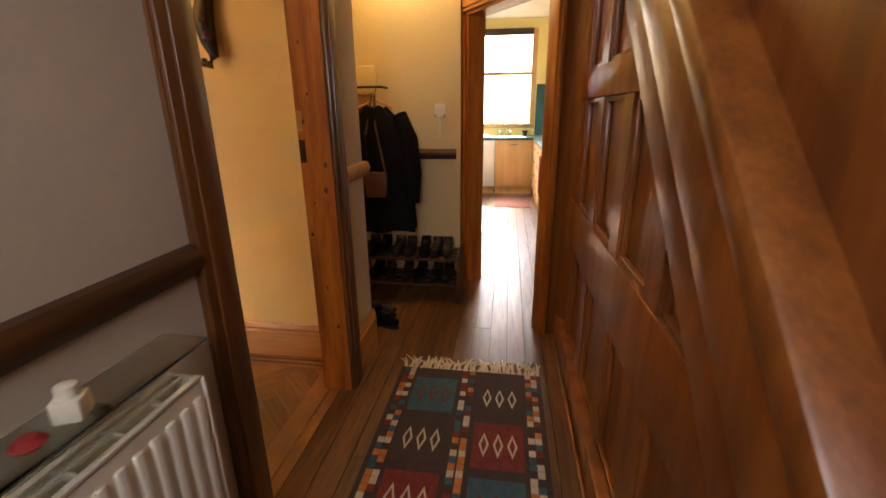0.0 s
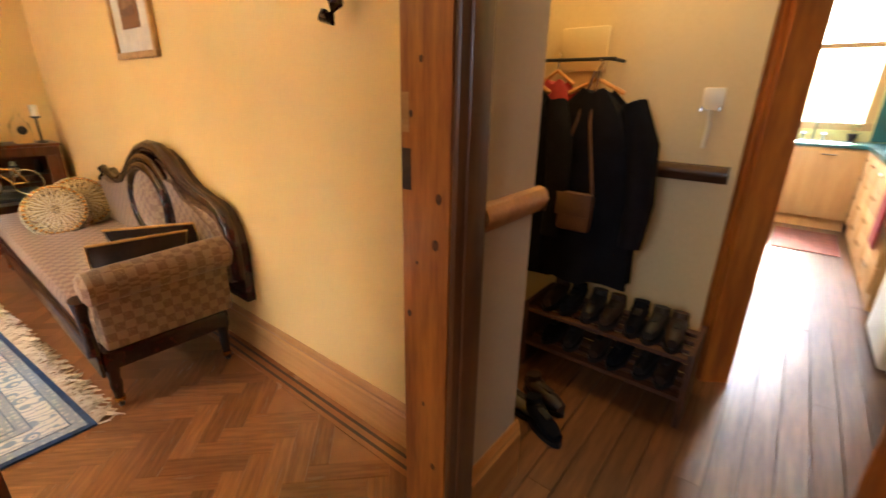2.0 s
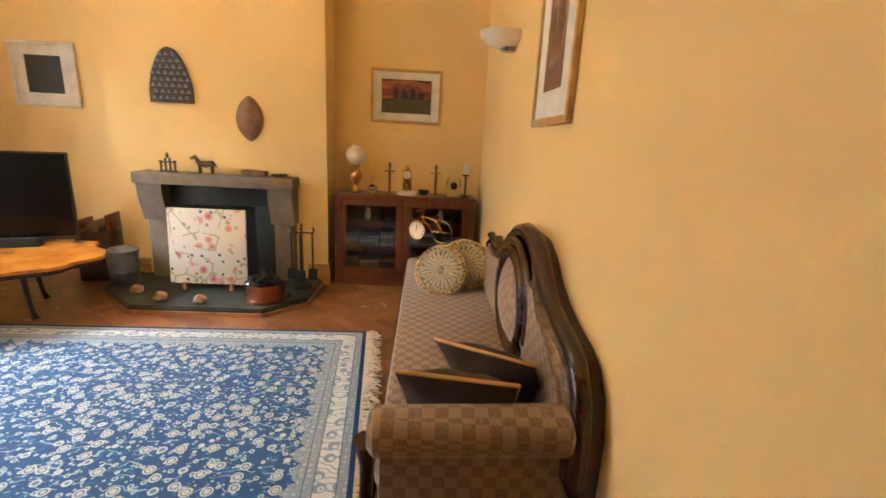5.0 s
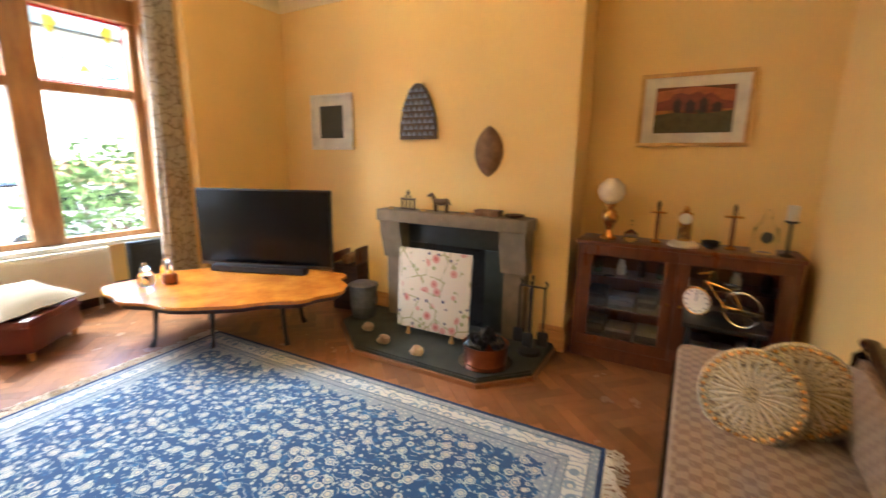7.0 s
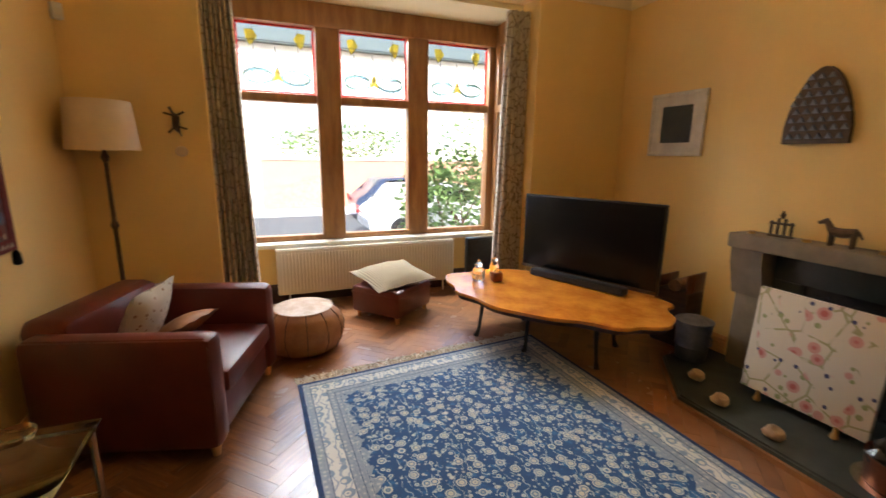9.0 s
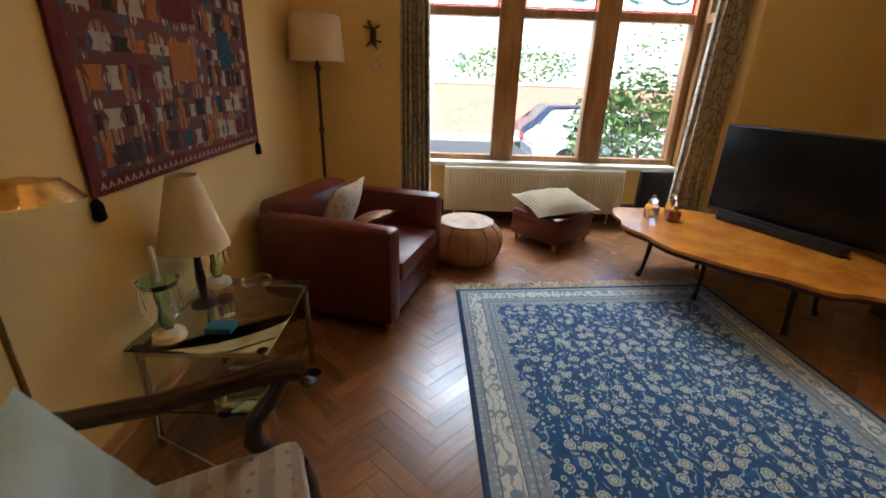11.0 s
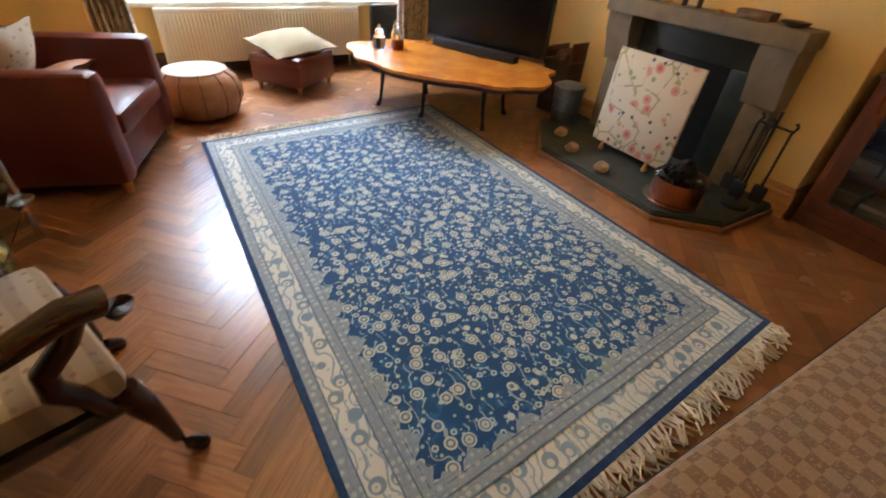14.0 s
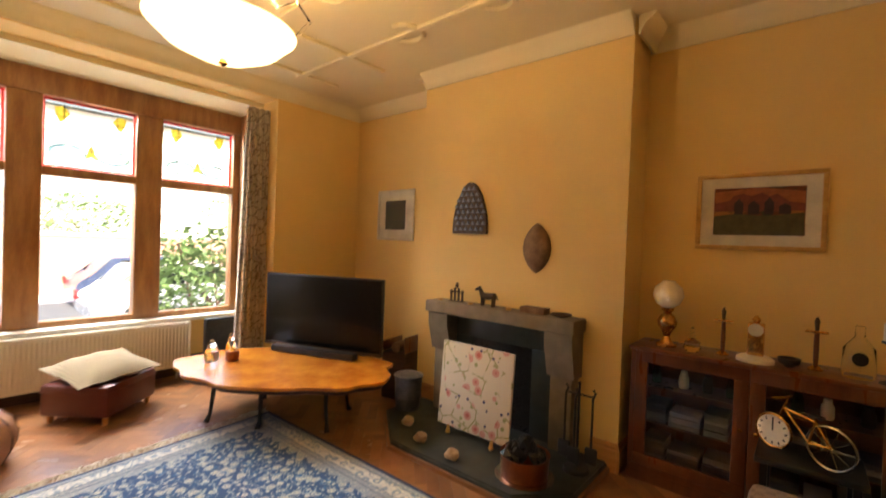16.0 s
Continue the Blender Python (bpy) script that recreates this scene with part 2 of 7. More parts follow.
M["rug_blue"] = pattern("rug_blue_field", (0.009, 0.066, 0.190), [
    ((0.020, 0.115, 0.29), "noise", 22, 0.50, 0.66, 3),
    ((0.33, 0.39, 0.43), "wave", 6.5, 0.94, 0.99, 16.0),
    ((0.009, 0.060, 0.18), "noise", 17, 0.52, 0.46, 2),
    ((0.34, 0.40, 0.43), "cells", 34.0, 0.27, 0.20, 1.0),
    ((0.47, 0.49, 0.46), "cells", 21.0, 0.29, 0.24, 0.85),
    ((0.06, 0.15, 0.28), "cells", 21.0, 0.16, 0.12, 0.85),
    ((0.55, 0.54, 0.48), "cells", 12.5, 0.345, 0.30, 0.66),
    ((0.12, 0.19, 0.30), "cells", 12.5, 0.27, 0.23, 0.66),
    ((0.55, 0.50, 0.41), "cells", 12.5, 0.20, 0.16, 0.66),
    ((0.20, 0.24, 0.31), "cells", 12.5, 0.08, 0.05, 0.66),
], rough=0.95, bump=0.3)
M["rug_cream"] = pattern("rug_cream_border", (0.60, 0.59, 0.54), [
    ((0.28, 0.33, 0.40), "wave", 8.0, 0.80, 0.92, 12.0),
    ((0.36, 0.40, 0.44), "cells", 36.0, 0.24, 0.17, 1.0),
    ((0.20, 0.27, 0.36), "cells", 12.0, 0.36, 0.32, 0.5),
    ((0.58, 0.56, 0.50), "cells", 12.0, 0.21, 0.17, 0.6),
    ((0.22, 0.28, 0.37), "cells", 12.0, 0.10, 0.07, 0.6),
], rough=0.95, bump=0.3)
M["rug_grey"] = pattern("rug_grey_guard", (0.27, 0.31, 0.36), [
    ((0.42, 0.44, 0.45), "cells", 30.0, 0.32, 0.22, 0.5), ((0.19, 0.24, 0.31), "edges", 30.0, 0.05, 0.02, 0.6)], rough=0.95, bump=0.3)
M["rug_line"] = mat("rug_slate_line", (0.15, 0.20, 0.28), (0.11, 0.15, 0.22), rough=0.95, scale=40, bump=0.3)
M["rug_edge"] = mat("rug_navy_edge", (0.016, 0.050, 0.15), (0.012, 0.03, 0.09), rough=0.95, scale=40, bump=0.3)
M["curtain"] = pattern("curtain_print", (0.52, 0.45, 0.34), [((0.25, 0.185, 0.12), "edges", 11.0, 0.10, 0.03, 0.9), ((0.58, 0.51, 0.40), "noise", 26, 0.5, 0.7, 2)], bump=0.2)
M["floral"] = pattern("floral_print", (0.66, 0.58, 0.46), [
    ((0.36, 0.34, 0.17), "edges", 6.0, 0.040, 0.02, 1.0), ((0.66, 0.58, 0.46), "noise", 7, 0.48, 0.42, 2),
    ((0.30, 0.32, 0.14), "cells", 13.0, 0.24, 0.19, 1.0),
    ((0.60, 0.30, 0.25), "cells", 8.5, 0.33, 0.27, 1.0), ((0.50, 0.12, 0.10), "cells", 8.5, 0.20, 0.12, 1.0),
    ((0.66, 0.58, 0.46), "noise", 4.0, 0.45, 0.41, 1),
    ((0.06, 0.06, 0.14), "cells", 11.0, 0.16, 0.12, 1.0)], bump=0.15)
M["suzani"] = pattern("sequin_cushion", (0.60, 0.49, 0.28), [((0.10, 0.065, 0.04), "edges", 62.0, 0.14, 0.05, 0.9), ((0.62, 0.56, 0.42), "cells", 75.0, 0.3, 0.2, 0.8), ((0.07, 0.12, 0.15), "cells", 44.0, 0.18, 0.12, 1), ((0.16, 0.09, 0.05), "noise", 16.0, 0.64, 0.70, 2)], bump=0.5)
M["stitch"] = mat("cream_stitching", (0.70, 0.64, 0.50), (0.58, 0.50, 0.36), rough=0.8, scale=60, bump=0.3)
M["brown"] = mat("dark_brown_velvet", (0.055, 0.026, 0.014), (0.03, 0.014, 0.008), rough=0.8, scale=10, bump=0.2, sheen=0.05)
M["stripe"] = pattern("ribbed_cushion", (0.38, 0.30, 0.17), [((0.15, 0.10, 0.05), "wave", 16.0, 0.4, 0.7, 0.3)], bump=0.3)
M["speckle"] = pattern("speckled_cushion", (0.52, 0.44, 0.33), [((0.24, 0.12, 0.06), "cells", 26.0, 0.26, 0.2, 0.9)], bump=0.2)
M["tapestry"] = pattern("tribal_weave", (0.125, 0.020, 0.015), [
    ((0.035, 0.022, 0.022), "noise", 3.2, 0.52, 0.56, 0), ((0.33, 0.165, 0.075), "cells", 6.5, 0.40, 0.37, 0.4),
    ((0.05, 0.09, 0.16), "cells", 9.0, 0.30, 0.27, 0.6), ((0.44, 0.36, 0.25), "cells", 14.0, 0.30, 0.27, 0.35), ((0.13, 0.02, 0.016), "wave", 9.0, 0.72, 0.85, 1)], bump=0.5)
M["kilim"] = mat("kilim_red", (0.17, 0.022, 0.020), (0.12, 0.015, 0.014), rough=0.95, scale=30, bump=0.4)
M["kilim_d"] = mat("kilim_dark", (0.035, 0.022, 0.022), (0.05, 0.03, 0.03), rough=0.95, scale=30, bump=0.4)
M["kilim_b"] = mat("kilim_blue", (0.035, 0.095, 0.135), (0.025, 0.07, 0.10), rough=0.95, scale=30, bump=0.4)
M["kilim_o"] = mat("kilim_orange", (0.45, 0.16, 0.035), (0.35, 0.12, 0.03), rough=0.95, scale=30, bump=0.4)
M["kilim_w"] = mat("kilim_white", (0.48, 0.42, 0.34), (0.40, 0.34, 0.27), rough=0.95, scale=30, bump=0.4)
M["cloth"] = mat("black_wool", (0.006, 0.006, 0.008), (0.010, 0.010, 0.013), rough=0.9, scale=9, bump=0.4, fine=140)
M["cloth"].node_tree.nodes["Principled BSDF"].inputs["Specular IOR Level"].default_value = 0.08
M["red"] = mat("red_cloth", (0.30, 0.022, 0.020), (0.22, 0.016, 0.015), rough=0.9, scale=9, bump=0.3)
M["shoe_brown"] = mat("dark_brown_shoe_leather", (0.030, 0.014, 0.008), (0.018, 0.009, 0.006), rough=0.5, scale=12, bump=0.25)
M["shoe_black"] = mat("black_shoe_leather", (0.012, 0.010, 0.010), (0.020, 0.017, 0.015), rough=0.45, scale=12, bump=0.25)
M["rack"] = mat("dark_stained_rack", (0.085, 0.032, 0.014), (0.05, 0.019, 0.009), rough=0.55, scale=6, stretch=(0.7, 8, 8), bump=0.1)
M["bag"] = mat("brown_bag", (0.10, 0.045, 0.022), (0.07, 0.03, 0.015), rough=0.5, scale=9, bump=0.2)
M["copper"] = mat("copper", (0.42, 0.14, 0.06), (0.25, 0.08, 0.035), rough=0.35, metal=1.0, bump=0.05)
M["coal"] = mat("coal", (0.012, 0.011, 0.013), (0.02, 0.018, 0.02), rough=0.3, scale=30, bump=0.5)
M["shell"] = mat("pale_shell", (0.50, 0.36, 0.22), (0.36, 0.22, 0.12), rough=0.6, scale=25, bump=0.4)
M["kunit"] = mat("maple_unit", (0.58, 0.33, 0.12), (0.50, 0.27, 0.09), rough=0.4, scale=3, stretch=(6, 6, 0.8), bump=0.03, fine=14)
M["ktop"] = mat("green_worktop", (0.05, 0.14, 0.12), (0.035, 0.11, 0.095), rough=0.25, scale=20, bump=0.02)
M["tile"] = mat("green_tile", (0.02, 0.10, 0.09), (0.015, 0.08, 0.07), rough=0.2, scale=6, bump=0.02)
M["mat"] = mat("kitchen_mat", (0.22, 0.07, 0.04), (0.15, 0.05, 0.03), rough=0.95, scale=20, bump=0.4)
M["glass"] = glass_mat("clear_glass")
M["tinted"] = glass_mat("table_glass", (0.86, 0.95, 0.92))
M["opal"] = mat("opal_glass", (0.82, 0.74, 0.60), (0.78, 0.70, 0.56), rough=0.25, bump=0.0)
M["green_glass"] = glass_mat("green_glass", (0.55, 0.82, 0.60), 0.03)
M["red_glass"] = mat("red_leaded_glass", (0.55, 0.02, 0.02), rough=0.2, bump=0.0)
M["yel_glass"] = mat("yellow_leaded_glass", (0.60, 0.46, 0.05), rough=0.2, bump=0.0)
M["teal_glass"] = mat("pale_teal_glass", (0.30, 0.48, 0.45), rough=0.2, bump=0.0)
for k in ("red_glass", "yel_glass", "teal_glass"):
    M[k].node_tree.nodes["Principled BSDF"].inputs["Transmission Weight"].default_value = 0.75
M["lead"] = mat("lead_came", (0.06, 0.06, 0.065), rough=0.5, metal=0.6)
M["bowl"] = glow_mat("lit_glass_bowl", (1.0, 0.68, 0.30), 0.55)
M["book"] = mat("book_spines", (0.12, 0.13, 0.17), (0.25, 0.20, 0.16), rough=0.7, scale=4, rnd='object', spread=0.7)
M["blue"] = mat("blue_box", (0.02, 0.12, 0.20), rough=0.5)
M["bronze"] = mat("dark_bronze", (0.07, 0.045, 0.028), (0.11, 0.07, 0.04), rough=0.45, metal=0.6, scale=20, bump=0.2)
M["mask"] = mat("carved_mask_wood", (0.27, 0.155, 0.075), (0.16, 0.085, 0.04), rough=0.7, scale=14, bump=0.4)
M["asphalt"] = mat("asphalt", (0.06, 0.06, 0.06), (0.045, 0.045, 0.045), rough=0.9, scale=20)
M["paving"] = mat("paving", (0.42, 0.40, 0.37), (0.34, 0.32, 0.30), rough=0.9, scale=3)
M["leaf"] = mat("leaf_green", (0.13, 0.20, 0.065), (0.09, 0.15, 0.04), rough=0.6, scale=6, rnd='island', spread=0.5)
M["brick"] = mat("brick_wall", (0.30, 0.15, 0.10), (0.22, 0.10, 0.07), rough=0.9, scale=9, bump=0.4)
M["car"] = mat("dark_blue_car", (0.03, 0.04, 0.07), rough=0.2, bump=0.0, coat=0.5)
M["silver"] = mat("silver_car", (0.50, 0.50, 0.51), rough=0.25, bump=0.0, metal=0.3, coat=0.5)
M["print_red"] = pattern("landscape_print", (0.16, 0.050, 0.028), [((0.40, 0.16, 0.05), "noise", 5, 0.52, 0.62, 3), ((0.05, 0.06, 0.035), "noise", 9, 0.52, 0.6, 4)], bump=0.0, sheen=0)
M["print_brown"] = pattern("sepia_print", (0.24, 0.12, 0.055), [((0.36, 0.22, 0.12), "noise", 6, 0.5, 0.65, 3)], bump=0.0, sheen=0)
M["print_dark"] = mat("dark_print", (0.03, 0.032, 0.022), (0.05, 0.05, 0.034), rough=0.6, scale=8, bump=0.0)


# ---- mesh tools ----
def B():
    return bmesh.new()


def cube(bm, x0, x1, y0, y1, z0, z1, m=None, bev=0.0):
    r = bmesh.ops.create_cube(bm, size=1.0)
    vs = r["verts"]
    for v in vs:
        v.co = Vector(((x0 + x1) / 2 + v.co.x * (x1 - x0), (y0 + y1) / 2 + v.co.y * (y1 - y0), (z0 + z1) / 2 + v.co.z * (z1 - z0)))
    if bev:
        es = list({e for v in vs for e in v.link_edges})
        r2 = bmesh.ops.bevel(bm, geom=es, offset=bev, segments=2, profile=0.5, affect='EDGES')
        vs = list({v for f in r2["faces"] for v in f.verts} | {v for v in vs if v.is_valid})
    if m is not None:
        bmesh.ops.transform(bm, matrix=m, verts=vs)
    return bm


def lathe(bm, prof, seg=20, m=None, cap=True):
    """Turned solid from (radius, height) pairs about the z axis."""
    rings = []
    for r, z in prof:
        ring = []
        for i in range(seg):
            a = 2 * math.pi * i / seg
            co = Vector((max(r, 1e-4) * math.cos(a), max(r, 1e-4) * math.sin(a), z))
            ring.append(bm.verts.new(m @ co if m is not None else co))
        rings.append(ring)
    for p, q in zip(rings, rings[1:]):
        for i in range(seg):
            j = (i + 1) % seg
            bm.faces.new((p[i], p[j], q[j], q[i]))
    if cap:
        bm.faces.new(list(reversed(rings[0])))
        bm.faces.new(rings[-1])
    return bm


def tube(bm, pts, rad, seg=8, sx=1.0):
    """Round bar along points; rad: one radius or one for each point."""
    pts = [Vector(p) for p in pts]
    rads = rad if isinstance(rad, (list, tuple)) else [rad] * len(pts)
    rings = []
    for i, p in enumerate(pts):
        d = (pts[min(i + 1, len(pts) - 1)] - pts[max(i - 1, 0)]).normalized()
        ref = Vector((0, 0, 1)) if abs(d.z) < 0.9 else Vector((1, 0, 0))
        a = d.cross(ref).normalized()
        b = a.cross(d).normalized()
        rings.append([bm.verts.new(p + (a * math.cos(t) * sx + b * math.sin(t)) * rads[i]) for t in [2 * math.pi * k / seg for k in range(seg)]])
    for p, q in zip(rings, rings[1:]):
        for i in range(seg):
            j = (i + 1) % seg
            bm.faces.new((p[i], p[j], q[j], q[i]))
    bm.faces.new(rings[0])
    bm.faces.new(list(reversed(rings[-1])))
    return bm


def slab(bm, outline, z0, z1, m=None):
    """Solid from a flat outline (x, y), between two heights; m stands it up or turns it."""
    f = (lambda v: m @ v) if m is not None else (lambda v: v)
    lo = [bm.verts.new(f(Vector((x, y, z0)))) for x, y in outline]
    hi = [bm.verts.new(f(Vector((x, y, z1)))) for x, y in outline]
    bm.faces.new(list(reversed(lo)))
    bm.faces.new(hi)
    for i in range(len(lo)):
        j = (i + 1) % len(lo)
        bm.faces.new((lo[i], lo[j], hi[j], hi[i]))
    return bm


def pillow(bm, w, h, t, m=None, n=10, p=0.55):
    """Stuffed square cushion, w by h by t, standing in x-z."""
    grid = {}
    for side in (1, -1):
        for i in range(n + 1):
            for j in range(n + 1):
                u, v = 2 * i / n - 1, 2 * j / n - 1
                edge = i in (0, n) or j in (0, n)
                if edge and side == -1:
                    grid[(-1, i, j)] = grid[(1, i, j)]
                    continue
                bulge = ((1 - u * u) * (1 - v * v)) ** p
                pin = 1 - 0.07 * (1 - abs(u * v))
                co = Vector((u * w / 2 * pin, side * bulge * t / 2 + 0.004 * math.sin(9 * u + 5 * v), v * h / 2 * pin))
                grid[(side, i, j)] = bm.verts.new(m @ co if m is not None else co)
    for side in (1, -1):
        for i in range(n):
            for j in range(n):
                q = [grid[(side, i, j)], grid[(side, i + 1, j)], grid[(side, i + 1, j + 1)], grid[(side, i, j + 1)]]
                bm.faces.new(q if side == -1 else list(reversed(q)))
    return bm


def put(name, bm, material, smooth=True, parent=None, label=""):
    bmesh.ops.recalc_face_normals(bm, faces=bm.faces)
    me = bpy.data.meshes.new(name)
    bm.to_mesh(me)
    bm.free()
    for mt in (material if isinstance(material, (list, tuple)) else [material]):
        me.materials.append(mt)
    if smooth:
        for pl in me.polygons:
            pl.use_smooth = True
        me.set_sharp_from_angle(angle=radians(38))
    ob = new(name, me)
    if parent is not None:
        ob.parent = parent
    if label:
        ob["label"] = label
    return ob


def part(name, bm, material, parent, label=""):
    return put(name, bm, material, True, parent, label)


def thing(name, label, category, m=None, group="", kind=""):
    ob = new(name)
    ob.empty_display_size = 0.1
    if m is not None:
        ob.matrix_world = m
    return tagged(ob, label, category, group, kind)


def solo(name, bm, material, label, category, group="", kind="", smooth=True):
    return tagged(put(name, bm, material, smooth), label, category, group, kind)


def structure(name, bm, material, label, category):
    return tagged(put(name, bm, material, False), label, category, "", "structure")


def ring_frame(bm, w, h, t, d, m=None, bev=0.004):
    """Picture or door frame in x-z, centred, width t, depth d along y."""
    for a in ((-w / 2, w / 2, h / 2 - t, h / 2), (-w / 2, w / 2, -h / 2, -h / 2 + t), (-w / 2, -w / 2 + t, -h / 2 + t, h / 2 - t), (w / 2 - t, w / 2, -h / 2 + t, h / 2 - t)):
        cube(bm, a[0], a[1], -d / 2, d / 2, a[2], a[3], m, bev)
    return bm


# ---- large structure ----
WS = -0.30          # face of the settee wall
WX, HX = 4.385, 4.49  # hall wall, room side and hall side
WE = -0.165         # corner where the hall opens into the coat recess
CW = 0.95           # coat wall
WY = -5.14          # window wall
CEIL = 3.12
DY0, DY1 = -1.355, -0.585   # living room doorway
structure("floor", cube(B(), -0.45, 6.7, -6.3, 5.7, -0.12, -0.012), M["joint"], "dark sub-floor under the parquet and boards", "floor")
structure("wall_fireplace", cube(B(), -0.55, -0.39, WY - 0.3, WS + 0.3, 0, CEIL), M["yellow"], "warm yellow painted wall behind the fireplace alcoves", "wall")
structure("chimney_breast", cube(B(), -0.39, 0.0, -3.66, -1.76, 0, CEIL), M["yellow"], "warm yellow painted chimney breast above the stone mantel", "wall")
structure("wall_settee", cube(B(), -0.39, WX - 0.004, WS, WE, 0, CEIL), M["yellow"], "warm yellow painted wall behind the settee", "wall")
b = B()
cube(b, -0.39, 0.70, WY - 0.30, WY, 0, CEIL); cube(b, 3.55, WX, WY - 0.30, WY, 0, CEIL); cube(b, 0.70, 3.55, WY - 0.30, WY, 2.98, CEIL)
structure("wall_window", b, M["yellow"], "warm yellow painted wall around the bay window", "wall")
b = B()
cube(b, WX, HX - 0.02, WY - 0.3, DY0 - 0.03, 0, CEIL); cube(b, WX, HX - 0.02, DY0 - 0.03, DY1 + 0.03, 2.13, CEIL)
cube(b, WX, HX - 0.02, DY1 + 0.03, WE, 0, CEIL)
structure("wall_hall", b, M["yellow"], "warm yellow painted wall beside the doorway", "wall")
b = B()
cube(b, HX - 0.02, HX, -3.6, DY0 - 0.03, 0, 2.75); cube(b, HX - 0.02, HX, DY0 - 0.03, DY1 + 0.03, 2.13, 2.75); cube(b, HX - 0.02, HX, DY1 + 0.03, WE, 0, 2.75)
structure("wall_hall_lining", b, M["cream"], "cream plastered hall wall with a dado rail", "wall")
# bay: low walls under the glass and its side
b = B()
cube(b, 0.55, 3.75, -6.25, -6.0, 0, 0.60); cube(b, 0.45, 0.70, -6.25, WY - 0.30, 0, 0.60); cube(b, 3.55, 3.80, -6.25, WY - 0.30, 0, 0.60)
cube(b, 0.45, 0.70, -6.25, WY - 0.30, 2.98, CEIL); cube(b, 3.55, 3.80, -6.25, WY - 0.30, 2.98, CEIL); cube(b, 0.70, 3.55, -6.25, -6.0, 2.98, CEIL)
structure("bay_wall", b, M["yellow"], "yellow painted apron wall under the bay window", "wall")
structure("bay_ceiling", cube(B(), 0.45, 3.80, -6.25, WY - 0.3, 2.93, 2.98), M["ceiling"], "cream painted ceiling of the bay", "ceiling")
# ceiling with raised strapwork
b = B()
cube(b, -0.55, WX + 0.1, WY, WE, CEIL, CEIL + 0.1)
for x in (0.75, 1.45, 3.25, 3.95):
    cube(b, x - 0.03, x + 0.03, WY + 0.45, WS - 0.45, CEIL - 0.03, CEIL, None, 0.01)
for y in (-4.6, -3.9, -1.9, -0.95):
    cube(b, 0.35, WX - 0.35, y - 0.03, y + 0.03, CEIL - 0.031, CEIL - 0.001, None, 0.01)
for cx, cy in ((0.75, -3.2), (0.75, -2.4), (1.45, -3.2), (1.45, -2.4), (3.25, -3.2), (3.25, -2.4)):
    tube(b, [(cx + 0.13 * math.cos(a), cy + 0.13 * math.sin(a), CEIL - 0.012) for a in [math.pi * k / 8 for k in range(13)]], 0.022, 6)
structure("ceiling", b, M["ceiling"], "cream plaster ceiling with raised strapwork", "ceiling")


def cornice(name, p, q, inward):
    """Moulded run under the ceiling from p to q; inward: unit vector into the room."""
    p, q, n = Vector((*p, 0)), Vector((*q, 0)), Vector((*inward, 0))
    prof = [(0, -0.13), (0.015, -0.13), (0.02, -0.10), (0.05, -0.055), (0.09, -0.03), (0.10, -0.012), (0.11, 0.0), (0, 0.0)]
    bm = B()
    r = [[bm.verts.new(e + n * a + Vector((0, 0, CEIL - 0.002 + z))) for a, z in prof] for e in (p, q)]
    for i in range(len(prof)):
        j = (i + 1) % len(prof)
        bm.faces.new((r[0][i], r[0][j], r[1][j], r[1][i]))
    bm.faces.new(r[0]); bm.faces.new(list(reversed(r[1])))
    return tagged(put(name, bm, M["ceiling"]), "cream moulded plaster cornice", "cornice", "", "structure")


for p, q, n in (((-0.388, WY), (-0.388, -3.66), (1, 0)), ((-0.388, -1.76), (-0.388, WS), (1, 0)), ((0.002, -3.66), (0.002, -1.76), (1, 0)),
                ((-0.39, WS - 0.002), (WX, WS - 0.002), (0, -1)), ((WX - 0.002, WY), (WX - 0.002, DY1), (-1, 0)), ((-0.39, WY + 0.002), (WX, WY + 0.002), (0, 1)),
                ((-0.39, -1.738), (0, -1.738), (0, 1)), ((-0.39, -3.662), (0, -3.662), (0, -1))):
    cornice("cornice", p, q, n)


def skirting(p, q, n, h=0.20, material=None, t=0.02):
    p, q, n = Vector((*p, 0)), Vector((*q, 0)), Vector((*n, 0))
    prof = [(0, 0), (t, 0), (t, h - 0.05), (t - 0.006, h - 0.04), (t - 0.004, h - 0.025), (0.006, h), (0, h)]
    bm = B()
    r = [[bm.verts.new(e + n * (a + 0.001) + Vector((0, 0, z))) for a, z in prof] for e in (p, q)]
    for i in range(len(prof)):
        j = (i + 1) % len(prof)
        bm.faces.new((r[0][i], r[0][j], r[1][j], r[1][i]))
    bm.faces.new(r[0]); bm.faces.new(list(reversed(r[1])))
    return tagged(put("baseboard", bm, material or M["skirt"], False), "varnished pine skirting board along the wall", "skirting", "", "structure")


skirting((-0.39, WS), (WX - 0.03, WS), (0, -1))
skirting((WX, WY), (WX, DY0 - 0.16), (-1, 0))
skirting((0, -1.95), (0, -1.76), (1, 0)); skirting((0, -3.66), (0, -3.42), (1, 0))
skirting((-0.39, -1.76), (0.02, -1.76), (0, 1)); skirting((-0.39, -3.66), (0.02, -3.66), (0, -1))
skirting((-0.39, WY), (-0.39, -3.66), (1, 0)); skirting((-0.39, WY), (0.70, WY), (0, 1)); skirting((3.55, WY), (WX, WY), (0, 1))
skirting((0.72, -6.0), (3.53, -6.0), (0, 1), material=M["dark"])
skirting((HX, DY1 + 0.127), (HX, WE + 0.02), (1, 0), 0.25); skirting((WX, DY1 + 0.06), (WX, WS - 0.02), (-1, 0)); skirting((HX, -3.6), (HX, DY0 - 0.14), (1, 0))

